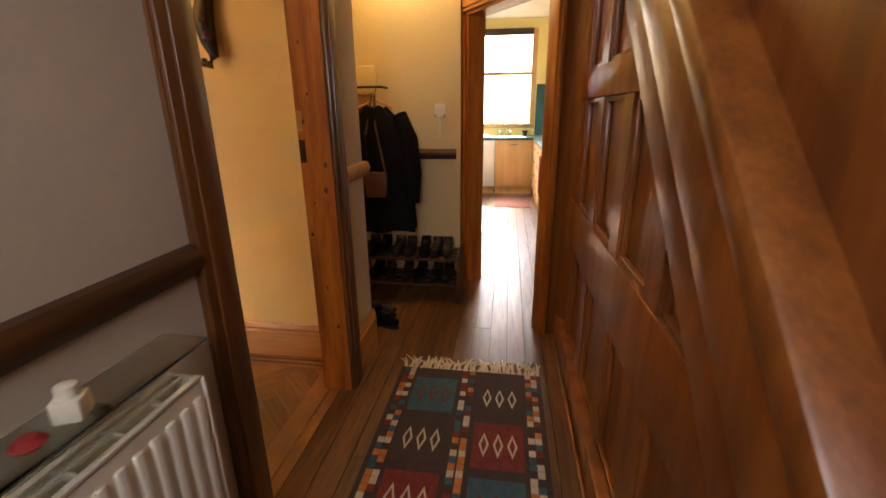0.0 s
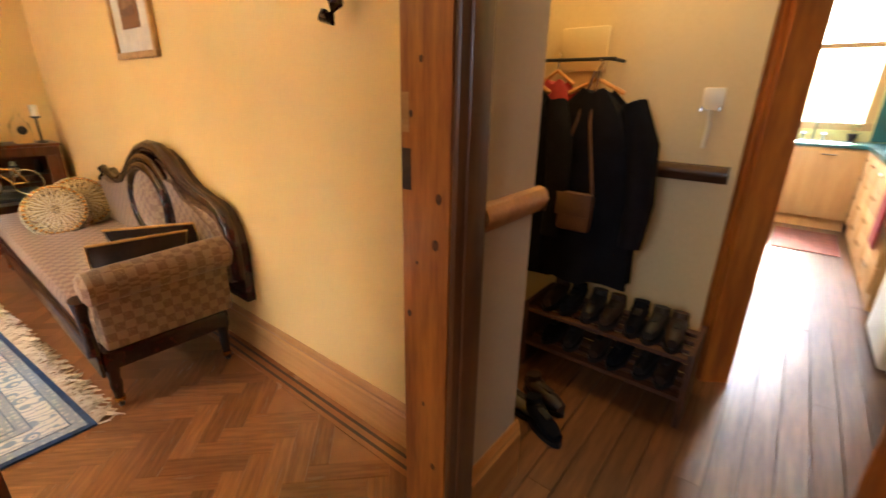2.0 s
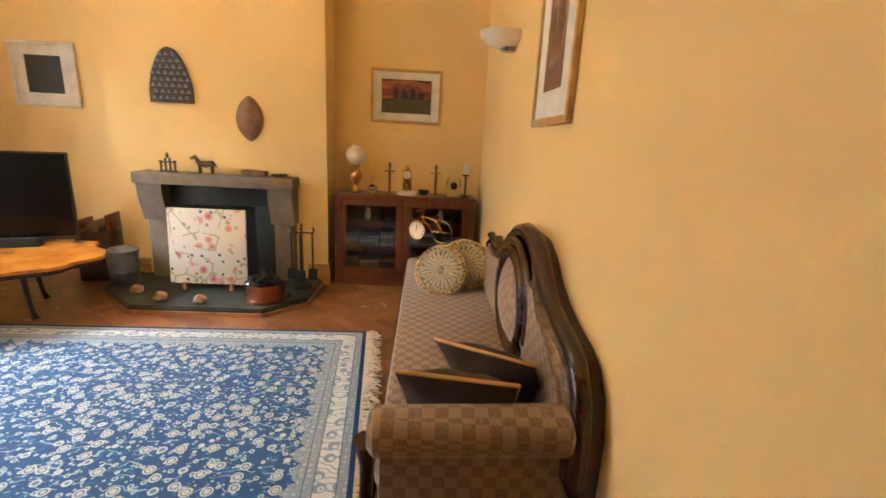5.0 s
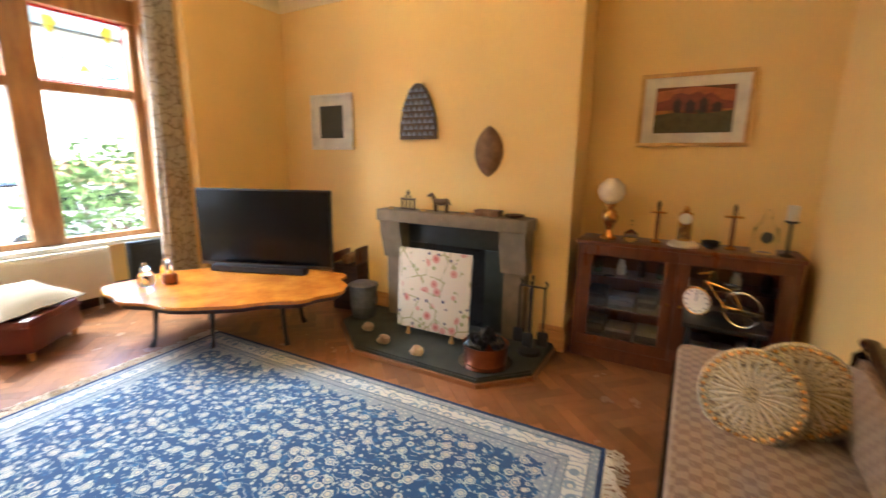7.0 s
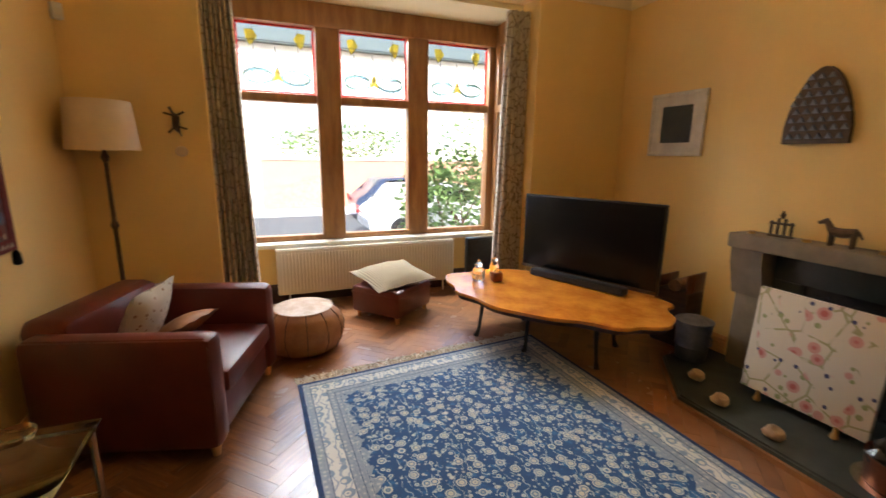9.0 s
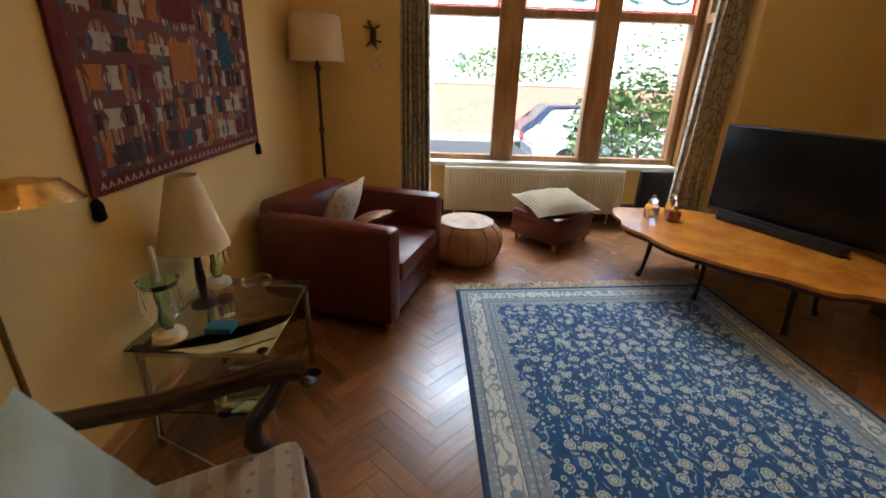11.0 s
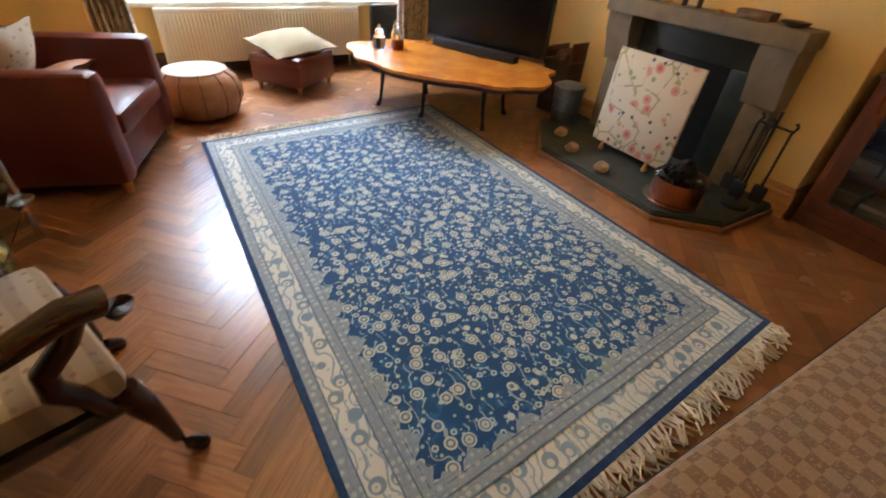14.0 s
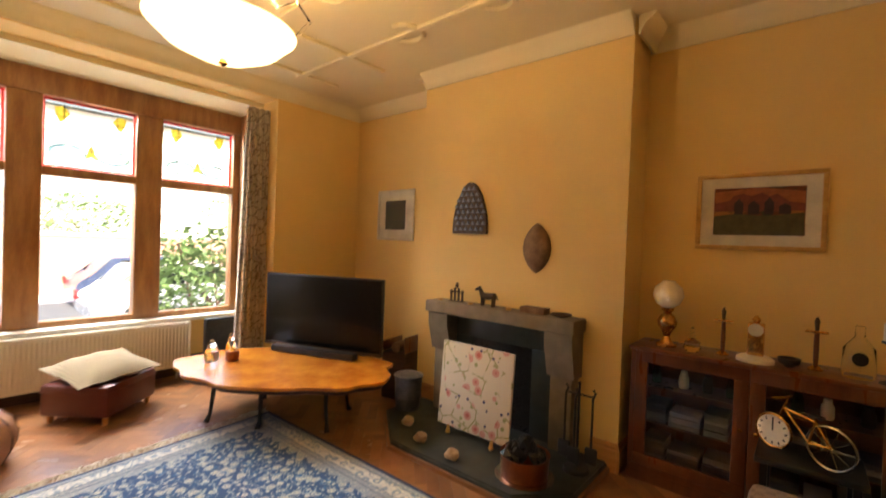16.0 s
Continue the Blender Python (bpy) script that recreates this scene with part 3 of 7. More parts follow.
# hall, coat recess and kitchen shell
b = B()
cube(b, 3.55, 4.89, CW, CW + 0.12, 0, 2.75)
structure("wall_coats", b, M["cream_lamplit"], "cream hall wall behind the hanging coats, lamp glow painted in", "wall")
structure("wall_recess", cube(B(), 3.55, 3.70, WE, CW, 0, 2.75), M["cream"], "cream end wall of the coat recess", "wall")
b = cube(B(), HX - 0.03, 6.7, -3.8, WE, 2.75, 2.85)
cube(b, 3.55, 6.7, WE, 1.2, 2.75, 2.85)
structure("hall_ceiling", b, M["ceiling"], "cream hall ceiling", "ceiling")
structure("wall_hall_end", cube(B(), HX - 0.018, 6.7, -3.8, -3.6, 0, 2.75), M["cream"], "cream hall end wall", "wall")
structure("wall_stair", cube(B(), 6.55, 6.7, -3.6, 5.7, 0, 2.85), M["cream"], "cream wall beside the stairs", "wall")
b = B()
cube(b, 3.95, 4.62, 5.48, 5.63, 0, 2.75); cube(b, 5.67, 6.25, 5.48, 5.63, 0, 2.75); cube(b, 4.62, 5.67, 5.48, 5.63, 0, 1.04); cube(b, 4.62, 5.67, 5.48, 5.63, 2.60, 2.75)
cube(b, 3.80, 3.95, CW + 0.12, 5.63, 0, 2.75); cube(b, 6.25, 6.40, 0.30, 5.63, 0, 2.75)
structure("kitchen_wall", b, mat("kitchen_yellow", (0.78, 0.62, 0.22), (0.74, 0.58, 0.2), rough=0.7, scale=2), "yellow painted kitchen wall round its window", "wall")
structure("kitchen_ceiling", cube(B(), 3.8, 6.7, 1.2, 5.64, 2.75, 2.85), M["white"], "white kitchen ceiling", "ceiling")
# the kitchen doorway stands at an angle to the hall
KA, KB = Vector((4.948, 0.985, 0)), Vector((5.468, 0.245, 0))
kd = (KB - KA).normalized()
KM = Matrix.Translation(KA) @ Matrix.Rotation(math.atan2(kd.y, kd.x), 4, 'Z')
kl = (KB - KA).length
door_case = thing("door_case_kitchen", "varnished pine doorcase of the kitchen doorway", "door frame", KM, kind="structure")
part("jamb", cube(B(), -0.02, 0.02, -0.02, 0.12, 0, 1.98), M["pine"], door_case)
part("jamb", cube(B(), kl - 0.02, kl + 0.02, -0.02, 0.12, 0, 1.98), M["pine"], door_case)
part("head", cube(B(), -0.02, kl + 0.02, -0.02, 0.12, 1.98, 2.02), M["pine_h"], door_case)
for x0, x1 in ((-0.12, -0.005), (kl + 0.005, kl + 0.12)):
    b = cube(B(), x0, x1, -0.045, -0.021, 0, 2.0, None, 0.005)
    cube(b, x0 + 0.02, x1 - 0.02, -0.056, -0.046, 0, 2.0, None, 0.004)
    part("architrave", b, M["pine"], door_case)
b = cube(B(), -0.12, kl + 0.12, -0.046, -0.022, 2.002, 2.115, None, 0.005)
cube(b, -0.12, kl + 0.12, -0.056, -0.047, 2.025, 2.09, None, 0.004)
part("architrave", b, M["pine_h"], door_case)
b = B()
cube(b, -0.12, kl + 0.25, 0, 0.1, 2.02, 2.75, KM)
structure("wall_kitchen_door", b, M["cream"], "cream wall over the kitchen doorway", "wall")


b = cube(B(), kl + 0.02, kl + 0.25, 0.005, 0.1, 0, 2.02, KM)
structure("stair_end_panel", b, M["panel"], "dark varnished board between doorcase and stair panelling", "panelling")


def dado(p, q, n, mt, drop=0.0):
    p, q, n = Vector((*p, 0)), Vector((*q, 0)), Vector((*n, 0))
    prof = [(0, 1.0), (0.012, 1.0), (0.03, 1.025), (0.035, 1.04), (0.03, 1.055), (0.02, 1.07), (0, 1.075)]
    bm = B()
    r = [[bm.verts.new(e + n * (a + 0.001) + Vector((0, 0, z - drop))) for a, z in prof] for e in (p, q)]
    for i in range(len(prof)):
        j = (i + 1) % len(prof)
        bm.faces.new((r[0][i], r[0][j], r[1][j], r[1][i]))
    bm.faces.new(r[0]); bm.faces.new(list(reversed(r[1])))
    return tagged(put("trim", bm, mt), "stained wooden dado rail on the hall wall", "dado rail", "", "structure")


dado((HX, -3.6), (HX, DY0 - 0.13), (1, 0), M["dark"], 0.02)
dado((HX, DY1 + 0.127), (HX, WE + 0.03), (1, 0), M["pine_h"], -0.03)
dado((3.7, CW), (4.86, CW), (0, -1), M["dark"])

# living room doorway: thick pine lining with knots, architraves on both sides
case = thing("door_case_living_room", "knotty varnished pine doorcase between hall and living room", "door frame", kind="structure")
for y0, y1 in ((DY1, DY1 + 0.028), (DY0 - 0.028, DY0)):
    part("jamb", cube(B(), WX - 0.027, HX + 0.010, y0, y1, 0, 2.10), M["pine"], case)
part("head", cube(B(), WX - 0.025, HX + 0.025, DY0 - 0.028, DY1 + 0.028, 2.10, 2.128), M["pine_h"], case)
for y0, y1, w0, w1 in ((DY1 + 0.002, DY1 + 0.125, DY1 + 0.029, DY1 + 0.124), (DY0 - 0.125, DY0 - 0.002, DY0 - 0.124, DY0 - 0.029)):
    b = cube(B(), HX + 0.0105, HX + 0.028, y0, y1, 0, 2.2, None, 0.006)
    cube(b, HX + 0.0005, HX + 0.0110, w0, w1, 0, 2.2)
    cube(b, HX + 0.0275, HX + 0.036, y0 + 0.03, y1 - 0.02, 0, 2.2, None, 0.004)
    part("architrave", b, M["architrave"], case)
part("architrave", cube(B(), WX - 0.022, WX - 0.001, DY0 - 0.13, DY0 - 0.03, 0, 2.2, None, 0.006), M["pine"], case)
for x0, x1, y1 in ((HX + 0.0005, HX + 0.028, DY1 + 0.125), (WX - 0.022, WX - 0.001, DY1 + 0.03)):
    part("architrave", cube(B(), x0, x1, DY0 - 0.13, y1, 2.201, 2.30, None, 0.006), M["pine_h"], case)
knot = mat("pine_knot", (0.13, 0.036, 0.008), (0.06, 0.016, 0.005), rough=0.45, scale=60)
for x, z, r in ((4.418, 1.425, 0.012), (4.388, 1.315, 0.013), (4.470, 1.135, 0.020), (4.462, 1.025, 0.022), (4.405, 0.968, 0.008), (4.378, 0.822, 0.016), (4.425, 0.56, 0.012), (4.46, 0.36, 0.018), (4.40, 1.62, 0.012)):
    b = B()
    lathe(b, [(r * 0.42, 0.0), (r * 0.42, 0.0010)], 12, Matrix.Translation((x, DY1 - 0.0005, z)) @ Matrix.Rotation(radians(90), 4, 'X') @ Matrix.Diagonal((1, 1.5, 1, 1)))
    part("knot", b, knot, case, "dark round knot in the pine")
part("keep_mortise", cube(B(), WX - 0.0255, WX + 0.002, DY1 - 0.0012, DY1 - 0.0002, 1.145, 1.24), M["dark"], case, "dark empty lock keep in the jamb")
part("filler_patch", cube(B(), WX - 0.0255, WX - 0.003, DY1 - 0.0012, DY1 - 0.0002, 1.275, 1.36), M["skirt"], case, "pale filled patch in the jamb")

# bay window, three lights and a side light each end
win = thing("window_1", "varnished wooden bay window with leaded stained upper lights", "window", kind="structure")
lights = ((2.66, 3.36), (1.722, 2.425), (0.772, 1.50))
ZB, ZT, TR0, TR1 = 0.70, 2.71, 2.01, 2.09
for i, x in enumerate((3.46, 2.54, 1.61, 0.70)):
    w = 0.117 if i in (1, 2) else 0.085
    part("mullion", cube(B(), x - w if i else x - 0.1, x + w if i < 3 else x + 0.072, -6.12, -5.99, ZB - 0.05, ZT + 0.1, None, 0.012), M["winwood"], win)
part("head", cube(B(), 0.66, 3.56, -6.12, -5.97, ZT, 2.93, None, 0.012), M["winwood"], win)
part("sill", cube(B(), 0.70, 3.55, -6.10, -5.86, 0.60, 0.645, None, 0.01), M["white"], win, "white painted window sill")
part("bottom_rail", cube(B(), 0.70, 3.55, -6.10, -6.0, 0.645, ZB, None, 0.008), M["winwood"], win)
for x0, x1 in lights:
    part("transom", cube(B(), x0, x1, -6.115, -5.995, TR0, TR1, None, 0.01), M["winwood"], win)
    pane = part("pane", cube(B(), x0, x1, -6.068, -6.062, ZB, TR0), M["glass"], win)
    pane.visible_shadow = False
    up = part("upper_pane", cube(B(), x0, x1, -6.068, -6.062, TR1, ZT), M["glass"], win)
    up.visible_shadow = False
    b = B()
    ring_frame(b, x1 - x0, ZT - TR1, 0.022, 0.006, Matrix.Translation(((x0 + x1) / 2, -6.055, (ZT + TR1) / 2)), 0)
    part("red_border", b, M["red_glass"], up, "red stained glass border").visible_shadow = False
    cx, cz = (x0 + x1) / 2, TR1
    b = B()
    for z in (TR1 + 0.19, TR1 + 0.33, TR1 + 0.47):
        cube(b, x0 + 0.022, x1 - 0.022, -6.058, -6.050, z - 0.003, z + 0.003)
    for x in (cx - 0.2, cx + 0.2):
        cube(b, x - 0.003, x + 0.003, -6.058, -6.050, TR1 + 0.02, ZT - 0.02)
    tube(b, [(cx, -6.052, cz + 0.16), (cx - 0.01, -6.052, cz + 0.3), (cx + 0.015, -6.052, cz + 0.42)], 0.004, 5)
    part("lead", b, M["lead"], up)
    b = B()
    for sx in (-1, 1):
        slab(b, [(sx * 0.16, 0.50), (sx * 0.20, 0.56), (sx * 0.27, 0.55), (sx * 0.26, 0.48), (sx * 0.23, 0.41), (sx * 0.20, 0.44)], 0, 0.006,
             Matrix.Translation((cx, -6.05, cz)) @ Matrix.Rotation(radians(90), 4, 'X'))
    slab(b, [(-0.05, 0.10), (0, 0.13), (0.05, 0.10), (0.03, 0.16), (0.02, 0.21), (0, 0.24), (-0.02, 0.21), (-0.03, 0.16)], 0, 0.006, Matrix.Translation((cx, -6.05, cz)) @ Matrix.Rotation(radians(90), 4, 'X'))
    part("yellow_motif", b, M["yel_glass"], up).visible_shadow = False
    b = B()
    for sx in (-1, 1):
        pts = [(cx + sx * (0.17 + 0.13 * math.cos(a)), -6.052, cz + 0.15 + 0.065 * math.sin(a)) for a in [2 * math.pi * k / 14 for k in range(15)]]
        tube(b, pts, 0.016, 5)
    part("teal_scroll", b, M["teal_glass"], up).visible_shadow = False
for x0, x1 in ((0.62, 0.70), (3.55, 3.63)):
    cx = (x0 + x1) / 2
    b = B()
    cube(b, x0, x1, -5.99, -5.90, 0.60, 2.93, None, 0.01); cube(b, x0, x1, -5.50, -5.44, 0.60, 2.93, None, 0.01)
    cube(b, x0, x1, -5.90, -5.50, 2.01, 2.09); cube(b, x0, x1, -5.90, -5.50, 0.60, 0.70); cube(b, x0, x1, -5.90, -5.50, 2.71, 2.93)
    part("side_frame", b, M["winwood"], win)
    part("side_pane", cube(B(), cx - 0.003, cx + 0.003, -5.90, -5.50, 0.70, 2.71), M["glass"], win).visible_shadow = False

# kitchen window
kwin = thing("window_2", "pale wooden sash window over the kitchen sink", "window", kind="structure")
b = B()
ring_frame(b, 1.05, 1.56, 0.085, 0.10, Matrix.Translation((5.145, 5.54, 1.82)))
cube(b, 4.70, 5.59, 5.51, 5.56, 1.90, 1.95)
part("window_frame", b, M["kunit"], kwin)
part("pane", cube(B(), 4.70, 5.59, 5.535, 5.54, 1.12, 2.52), M["glass"], kwin).visible_shadow = False
part("blind_box", cube(B(), 4.69, 5.60, 5.44, 5.478, 2.50, 2.60, None, 0.01), M["dark"], kwin, "dark blind rolled up")

# stair side: panelled cupboard wall under a heavy sloping string
stair = thing("staircase", "varnished pine staircase side with panelled cupboard below", "staircase", kind="structure")
PX = 5.605
part("back_board", cube(B(), PX + 0.03, PX + 0.05, -2.9, 0.24, 0, 2.6), M["panel"], stair)
part("base_rail", cube(B(), PX - 0.035, PX + 0.029, -2.9, 0.22, 0.0, 0.15, None, 0.006), M["panel"], stair)
part("base_shoe", cube(B(), PX - 0.05, PX - 0.036, -2.9, 0.22, 0.0, 0.022, None, 0.005), M["panel"], stair)
part("middle_rail", cube(B(), PX - 0.006, PX + 0.029, -2.2, 0.23, 0.63, 0.885, None, 0.006), M["panel"], stair)
part("upper_rail", cube(B(), PX - 0.006, PX + 0.029, -1.3, 0.23, 1.40, 1.52, None, 0.006), M["panel"], stair)
part("end_post", cube(B(), PX - 0.01, PX + 0.05, 0.235, 0.29, 0, 2.6, None, 0.006), M["panel"], stair)
LOW = lambda y: 0.955 + (y + 1.6) * 0.95   # lower edge of the string
for k in range(5):
    y = 0.34 - k * 0.42
    if k:
        part("stile", cube(B(), PX, PX + 0.029, y - 0.055, y + 0.055, 0.15, min(2.5, LOW(y) + 0.1)), M["panel"], stair)
    for z0, z1 in ((0.15, 0.63), (0.885, 1.40), (1.52, 2.30)):
        z1 = min(z1, LOW(y - 0.21) + 0.2)
        if z1 < z0 + 0.12:
            continue
        # raised moulding round a flat recessed field
        y0, y1 = y - 0.365, y - 0.055 if k else 0.23
        b = B()
        ring_frame(b, y1 - y0, z1 - z0, 0.020, 0.020, Matrix.Translation((PX + 0.020, (y0 + y1) / 2, (z0 + z1) / 2)) @ Matrix.Rotation(radians(90), 4, 'Z'), 0.004)
        part("panel_moulding", b, M["panel"], stair)
# string: a stepped board that rises at 43.5 degrees
SM = Matrix.Translation((PX - 0.03, -1.6, 0.955)) @ Matrix.Rotation(math.atan(0.95), 4, 'X')
part("string", cube(B(), 0.0, 0.07, -1.2, 3.2, 0.0, 0.128, SM, 0.006), M["panel"], stair)
part("string_face", cube(B(), -0.018, 0.07, -1.2, 3.2, 0.130, 0.272, SM, 0.012), M["panel"], stair)
part("string_cap", cube(B(), -0.03, 0.09, -1.2, 3.2, 0.274, 0.34, SM, 0.014), M["panel"], stair)
for k in range(10):
    y, z = -2.55 + k * 0.2, 0.02 + k * 0.22
    part("tread", cube(B(), PX + 0.06, 6.54, y, y + 0.23, z + 0.17, z + 0.20, None, 0.006), M["panel"], stair)
    part("riser", cube(B(), PX + 0.06, 6.54, y + 0.02, y + 0.035, z - 0.02, z + 0.168), M["panel"], stair)


# ---- living room: large things ----
def rug():
    """Blue carpet with cream border and fringed ends; local x across, y along."""
    c = Vector((2.064, -2.712, 0))
    t = thing("carpet", "blue floral carpet with cream border and fringed ends", "carpet", Matrix.Translation(c))
    w, h = 0.970, 1.556
    steps = [(0.0, "rug_edge"), (0.026, "rug_grey"), (0.068, "rug_cream"), (0.165, "rug_grey"), (0.238, "rug_blue")]
    for k, (d, mk) in enumerate(steps):
        z = 0.010 + k * 0.0006
        b = B()
        if k < 4:
            e = steps[k + 1][0]
            o = [(-w + d, -h + d), (w - d, -h + d), (w - d, h - d), (-w + d, h - d)]
            n = [(-w + e, -h + e), (w - e, -h + e), (w - e, h - e), (-w + e, h - e)]
            vo, vi, wo = [b.verts.new((*p, z)) for p in o], [b.verts.new((*p, z)) for p in n], [b.verts.new((*p, 0.0005)) for p in o]
            for q in range(4):
                p = (q + 1) % 4
                b.faces.new((vo[q], vo[p], vi[p], vi[q])); b.faces.new((wo[q], wo[p], vo[p], vo[q]))
        else:
            cube(b, -w + d, w - d, -h + d, h - d, 0.0005, z)
        part(("edge_band", "outer_guard", "main_border", "inner_guard", "field")[k], b, M[mk], t)
    # thin dark lines between the bands
    for d in (0.066, 0.163, 0.205):
        b = ring_frame(B(), 2 * (w - d), 2 * (h - d), 0.006, 0.001, Matrix.Translation((0, 0, 0.0136)) @ Matrix.Rotation(radians(90), 4, 'X'), 0)
        part("guard_line", b, M["rug_line"], t)
    # stepped leaf points of the inner guard, reaching into the field
    fx, fy = w - 0.24, h - 0.24
    for s in (-1, 1):
        for n, half, side in ((13, fx, 0), (23, fy, 1)):
            step = 2 * half / n
            for k in range(n):
                u = -half + (k + 0.5) * step
                d = 0.062 if k % 2 else 0.038
                o = [(u - step / 2, 0), (u - step * 0.34, d * 0.45), (u - step * 0.16, d * 0.6), (u, d), (u + step * 0.16, d * 0.6), (u + step * 0.34, d * 0.45), (u + step / 2, 0)]
                o = [(a_, s * (fy - q)) if side == 0 else (s * (fx - q), a_) for a_, q in o]
                part("scallop", slab(B(), o, 0.0118, 0.0134), M["rug_grey"], t)
    r = random.Random(2)
    for s in (-1, 1):
        b = B()
        for k in range(230):
            x = -w + 2 * w * k / 229
            ln = r.uniform(0.06, 0.115)
            dx, dx2 = r.uniform(-0.03, 0.03), r.uniform(-0.05, 0.05)
            tube(b, [(x, s * h, 0.007), (x + dx, s * (h + ln * 0.5), r.uniform(0.006, 0.022)), (x + dx2, s * (h + ln), 0.005)], [0.0045, 0.0055, 0.004], 4)
        part("fringe", b, M["fringe"], t, "cream knotted cotton fringe")
    # the carpet lies slightly out of square
    for ob in t.children:
        ob.data.transform(Matrix(((1, -0.0215, 0, 0), (0.0964, 1, 0, 0), (0, 0, 1, 0), (0, 0, 0, 1))))
    return t


rug()


def settee():
    t = thing("settee", "carved mahogany chaise settee upholstered in brown chequered cloth", "settee")
    x0, x1, yf, yb = 0.44, 2.985, -0.985, -0.45
    # seat rail and cushioned seat, open at the far end
    part("seat_rail", cube(B(), x0, x1, yf, yb, 0.21, 0.30, None, 0.01), M["mahogany"], t)
    part("front_rail", cube(B(), x0, x1, yf - 0.018, yf - 0.001, 0.19, 0.31, None, 0.008), M["mahogany"], t)
    part("seat", cube(B(), x0 + 0.01, x1 - 0.06, yf, yb + 0.07, 0.302, 0.44, None, 0.045), M["settee"], t)
    # rolled arm at the near end
    b = cube(B(), x1 - 0.09, x1 + 0.01, yf + 0.02, yb + 0.03, 0.302, 0.59, None, 0.02)
    part("arm", b, M["settee"], t)
    b = tube(B(), [(x1 - 0.025, yf - 0.012, 0.59), (x1 - 0.025, yf + 0.008, 0.59), (x1 - 0.025, yb + 0.04, 0.605), (x1 - 0.025, yb + 0.06, 0.605)], [0.05, 0.074, 0.078, 0.05], 16)
    part("arm_roll", b, M["settee"], t)
    part("arm_facing", tube(B(), [(x1 - 0.02, yf - 0.02, 0.56), (x1 - 0.045, yf - 0.018, 0.46), (x1 - 0.03, yf - 0.018, 0.38), (x1 - 0.02, yf - 0.018, 0.30)], [0.035, 0.022, 0.020, 0.026], 10), M["mahogany"], t)
    # serpentine back: scrolled tip, crest over the medallion, long shoulder
    top = [(1.02, 0.62), (1.03, 0.72), (1.07, 0.785), (1.13, 0.80), (1.22, 0.765), (1.38, 0.745), (1.54, 0.77), (1.68, 0.835), (1.82, 0.925), (1.97, 1.0), (2.12, 1.035), (2.27, 1.03),
           (2.39, 0.98), (2.49, 0.91), (2.60, 0.86), (2.72, 0.83), (2.84, 0.81), (2.91, 0.78), (2.97, 0.71), (3.0, 0.60), (3.0, 0.45)]
    TM = Matrix.Rotation(radians(90), 4, 'X')
    outline = top + [(3.0, 0.31), (1.02, 0.31)]
    part("back_board", slab(B(), outline, 0.303, 0.35, TM), M["mahogany"], t)
    inner = [(x * 0.965 + 0.071, 0.31 + (z - 0.31) * 0.90) for x, z in top] + [(2.95, 0.42), (1.08, 0.42)]
    b = slab(B(), inner, 0.351, 0.425, TM)
    bmesh.ops.bevel(b, geom=[e for e in b.edges if abs(e.verts[0].co.y + 0.425) < 1e-4 and abs(e.verts[1].co.y + 0.425) < 1e-4], offset=0.03, segments=3, affect='EDGES')
    part("back_cushion", b, M["settee"], t)
    pts = [(x, -0.375, z + 0.004) for x, z in [(1.02, 0.50)] + top]
    part("crest_rail", tube(B(), pts, [0.024] * 7 + [0.040] * 8 + [0.032] * (len(pts) - 15), 12), M["mahogany"], t, "carved mahogany crest rail")
    # oval medallion with its moulded double ring
    for grow, y, r_ in ((0.0, -0.425, 0.030), (0.048, -0.410, 0.026)):
        ring = [(2.115 + (0.275 + grow) * math.cos(a), y, 0.705 + (0.225 + grow) * math.sin(a)) for a in [2 * math.pi * k / 40 for k in range(41)]]
        part("medallion_ring", tube(B(), ring, r_, 10), M["mahogany"], t)
    b = B()
    lathe(b, [(0.0001, 0.060), (0.10, 0.055), (0.19, 0.034), (0.262, 0.0)], 32, Matrix.Translation((2.115, -0.415, 0.705)) @ Matrix.Rotation(radians(90), 4, 'X') @ Matrix.Diagonal((1, 0.82, 1, 1)), True)
    part("medallion_pad", b, M["settee"], t)
    for x in (x0 + 0.06, x1 - 0.05):
        for y in (yf + 0.03, yb - 0.02):
            b = lathe(B(), [(0.018, 0.05), (0.020, 0.08), (0.026, 0.12), (0.022, 0.15), (0.032, 0.205), (0.036, 0.215)], 14, Matrix.Translation((x, y, 0)))
            leg = part("leg", b, M["mahogany"], t)
            part("castor", lathe(B(), [(0.012, -0.012), (0.024, -0.008), (0.024, 0.008), (0.012, 0.012)], 14, Matrix.Translation((x, y, 0.025)) @ Matrix.Rotation(radians(90), 4, 'X')), M["plastic"], leg, "dark castor")
            part("cup", lathe(B(), [(0.014, 0.02), (0.022, 0.035), (0.022, 0.052)], 12, Matrix.Translation((x, y, 0))), M["brass"], leg)
    return t


settee()


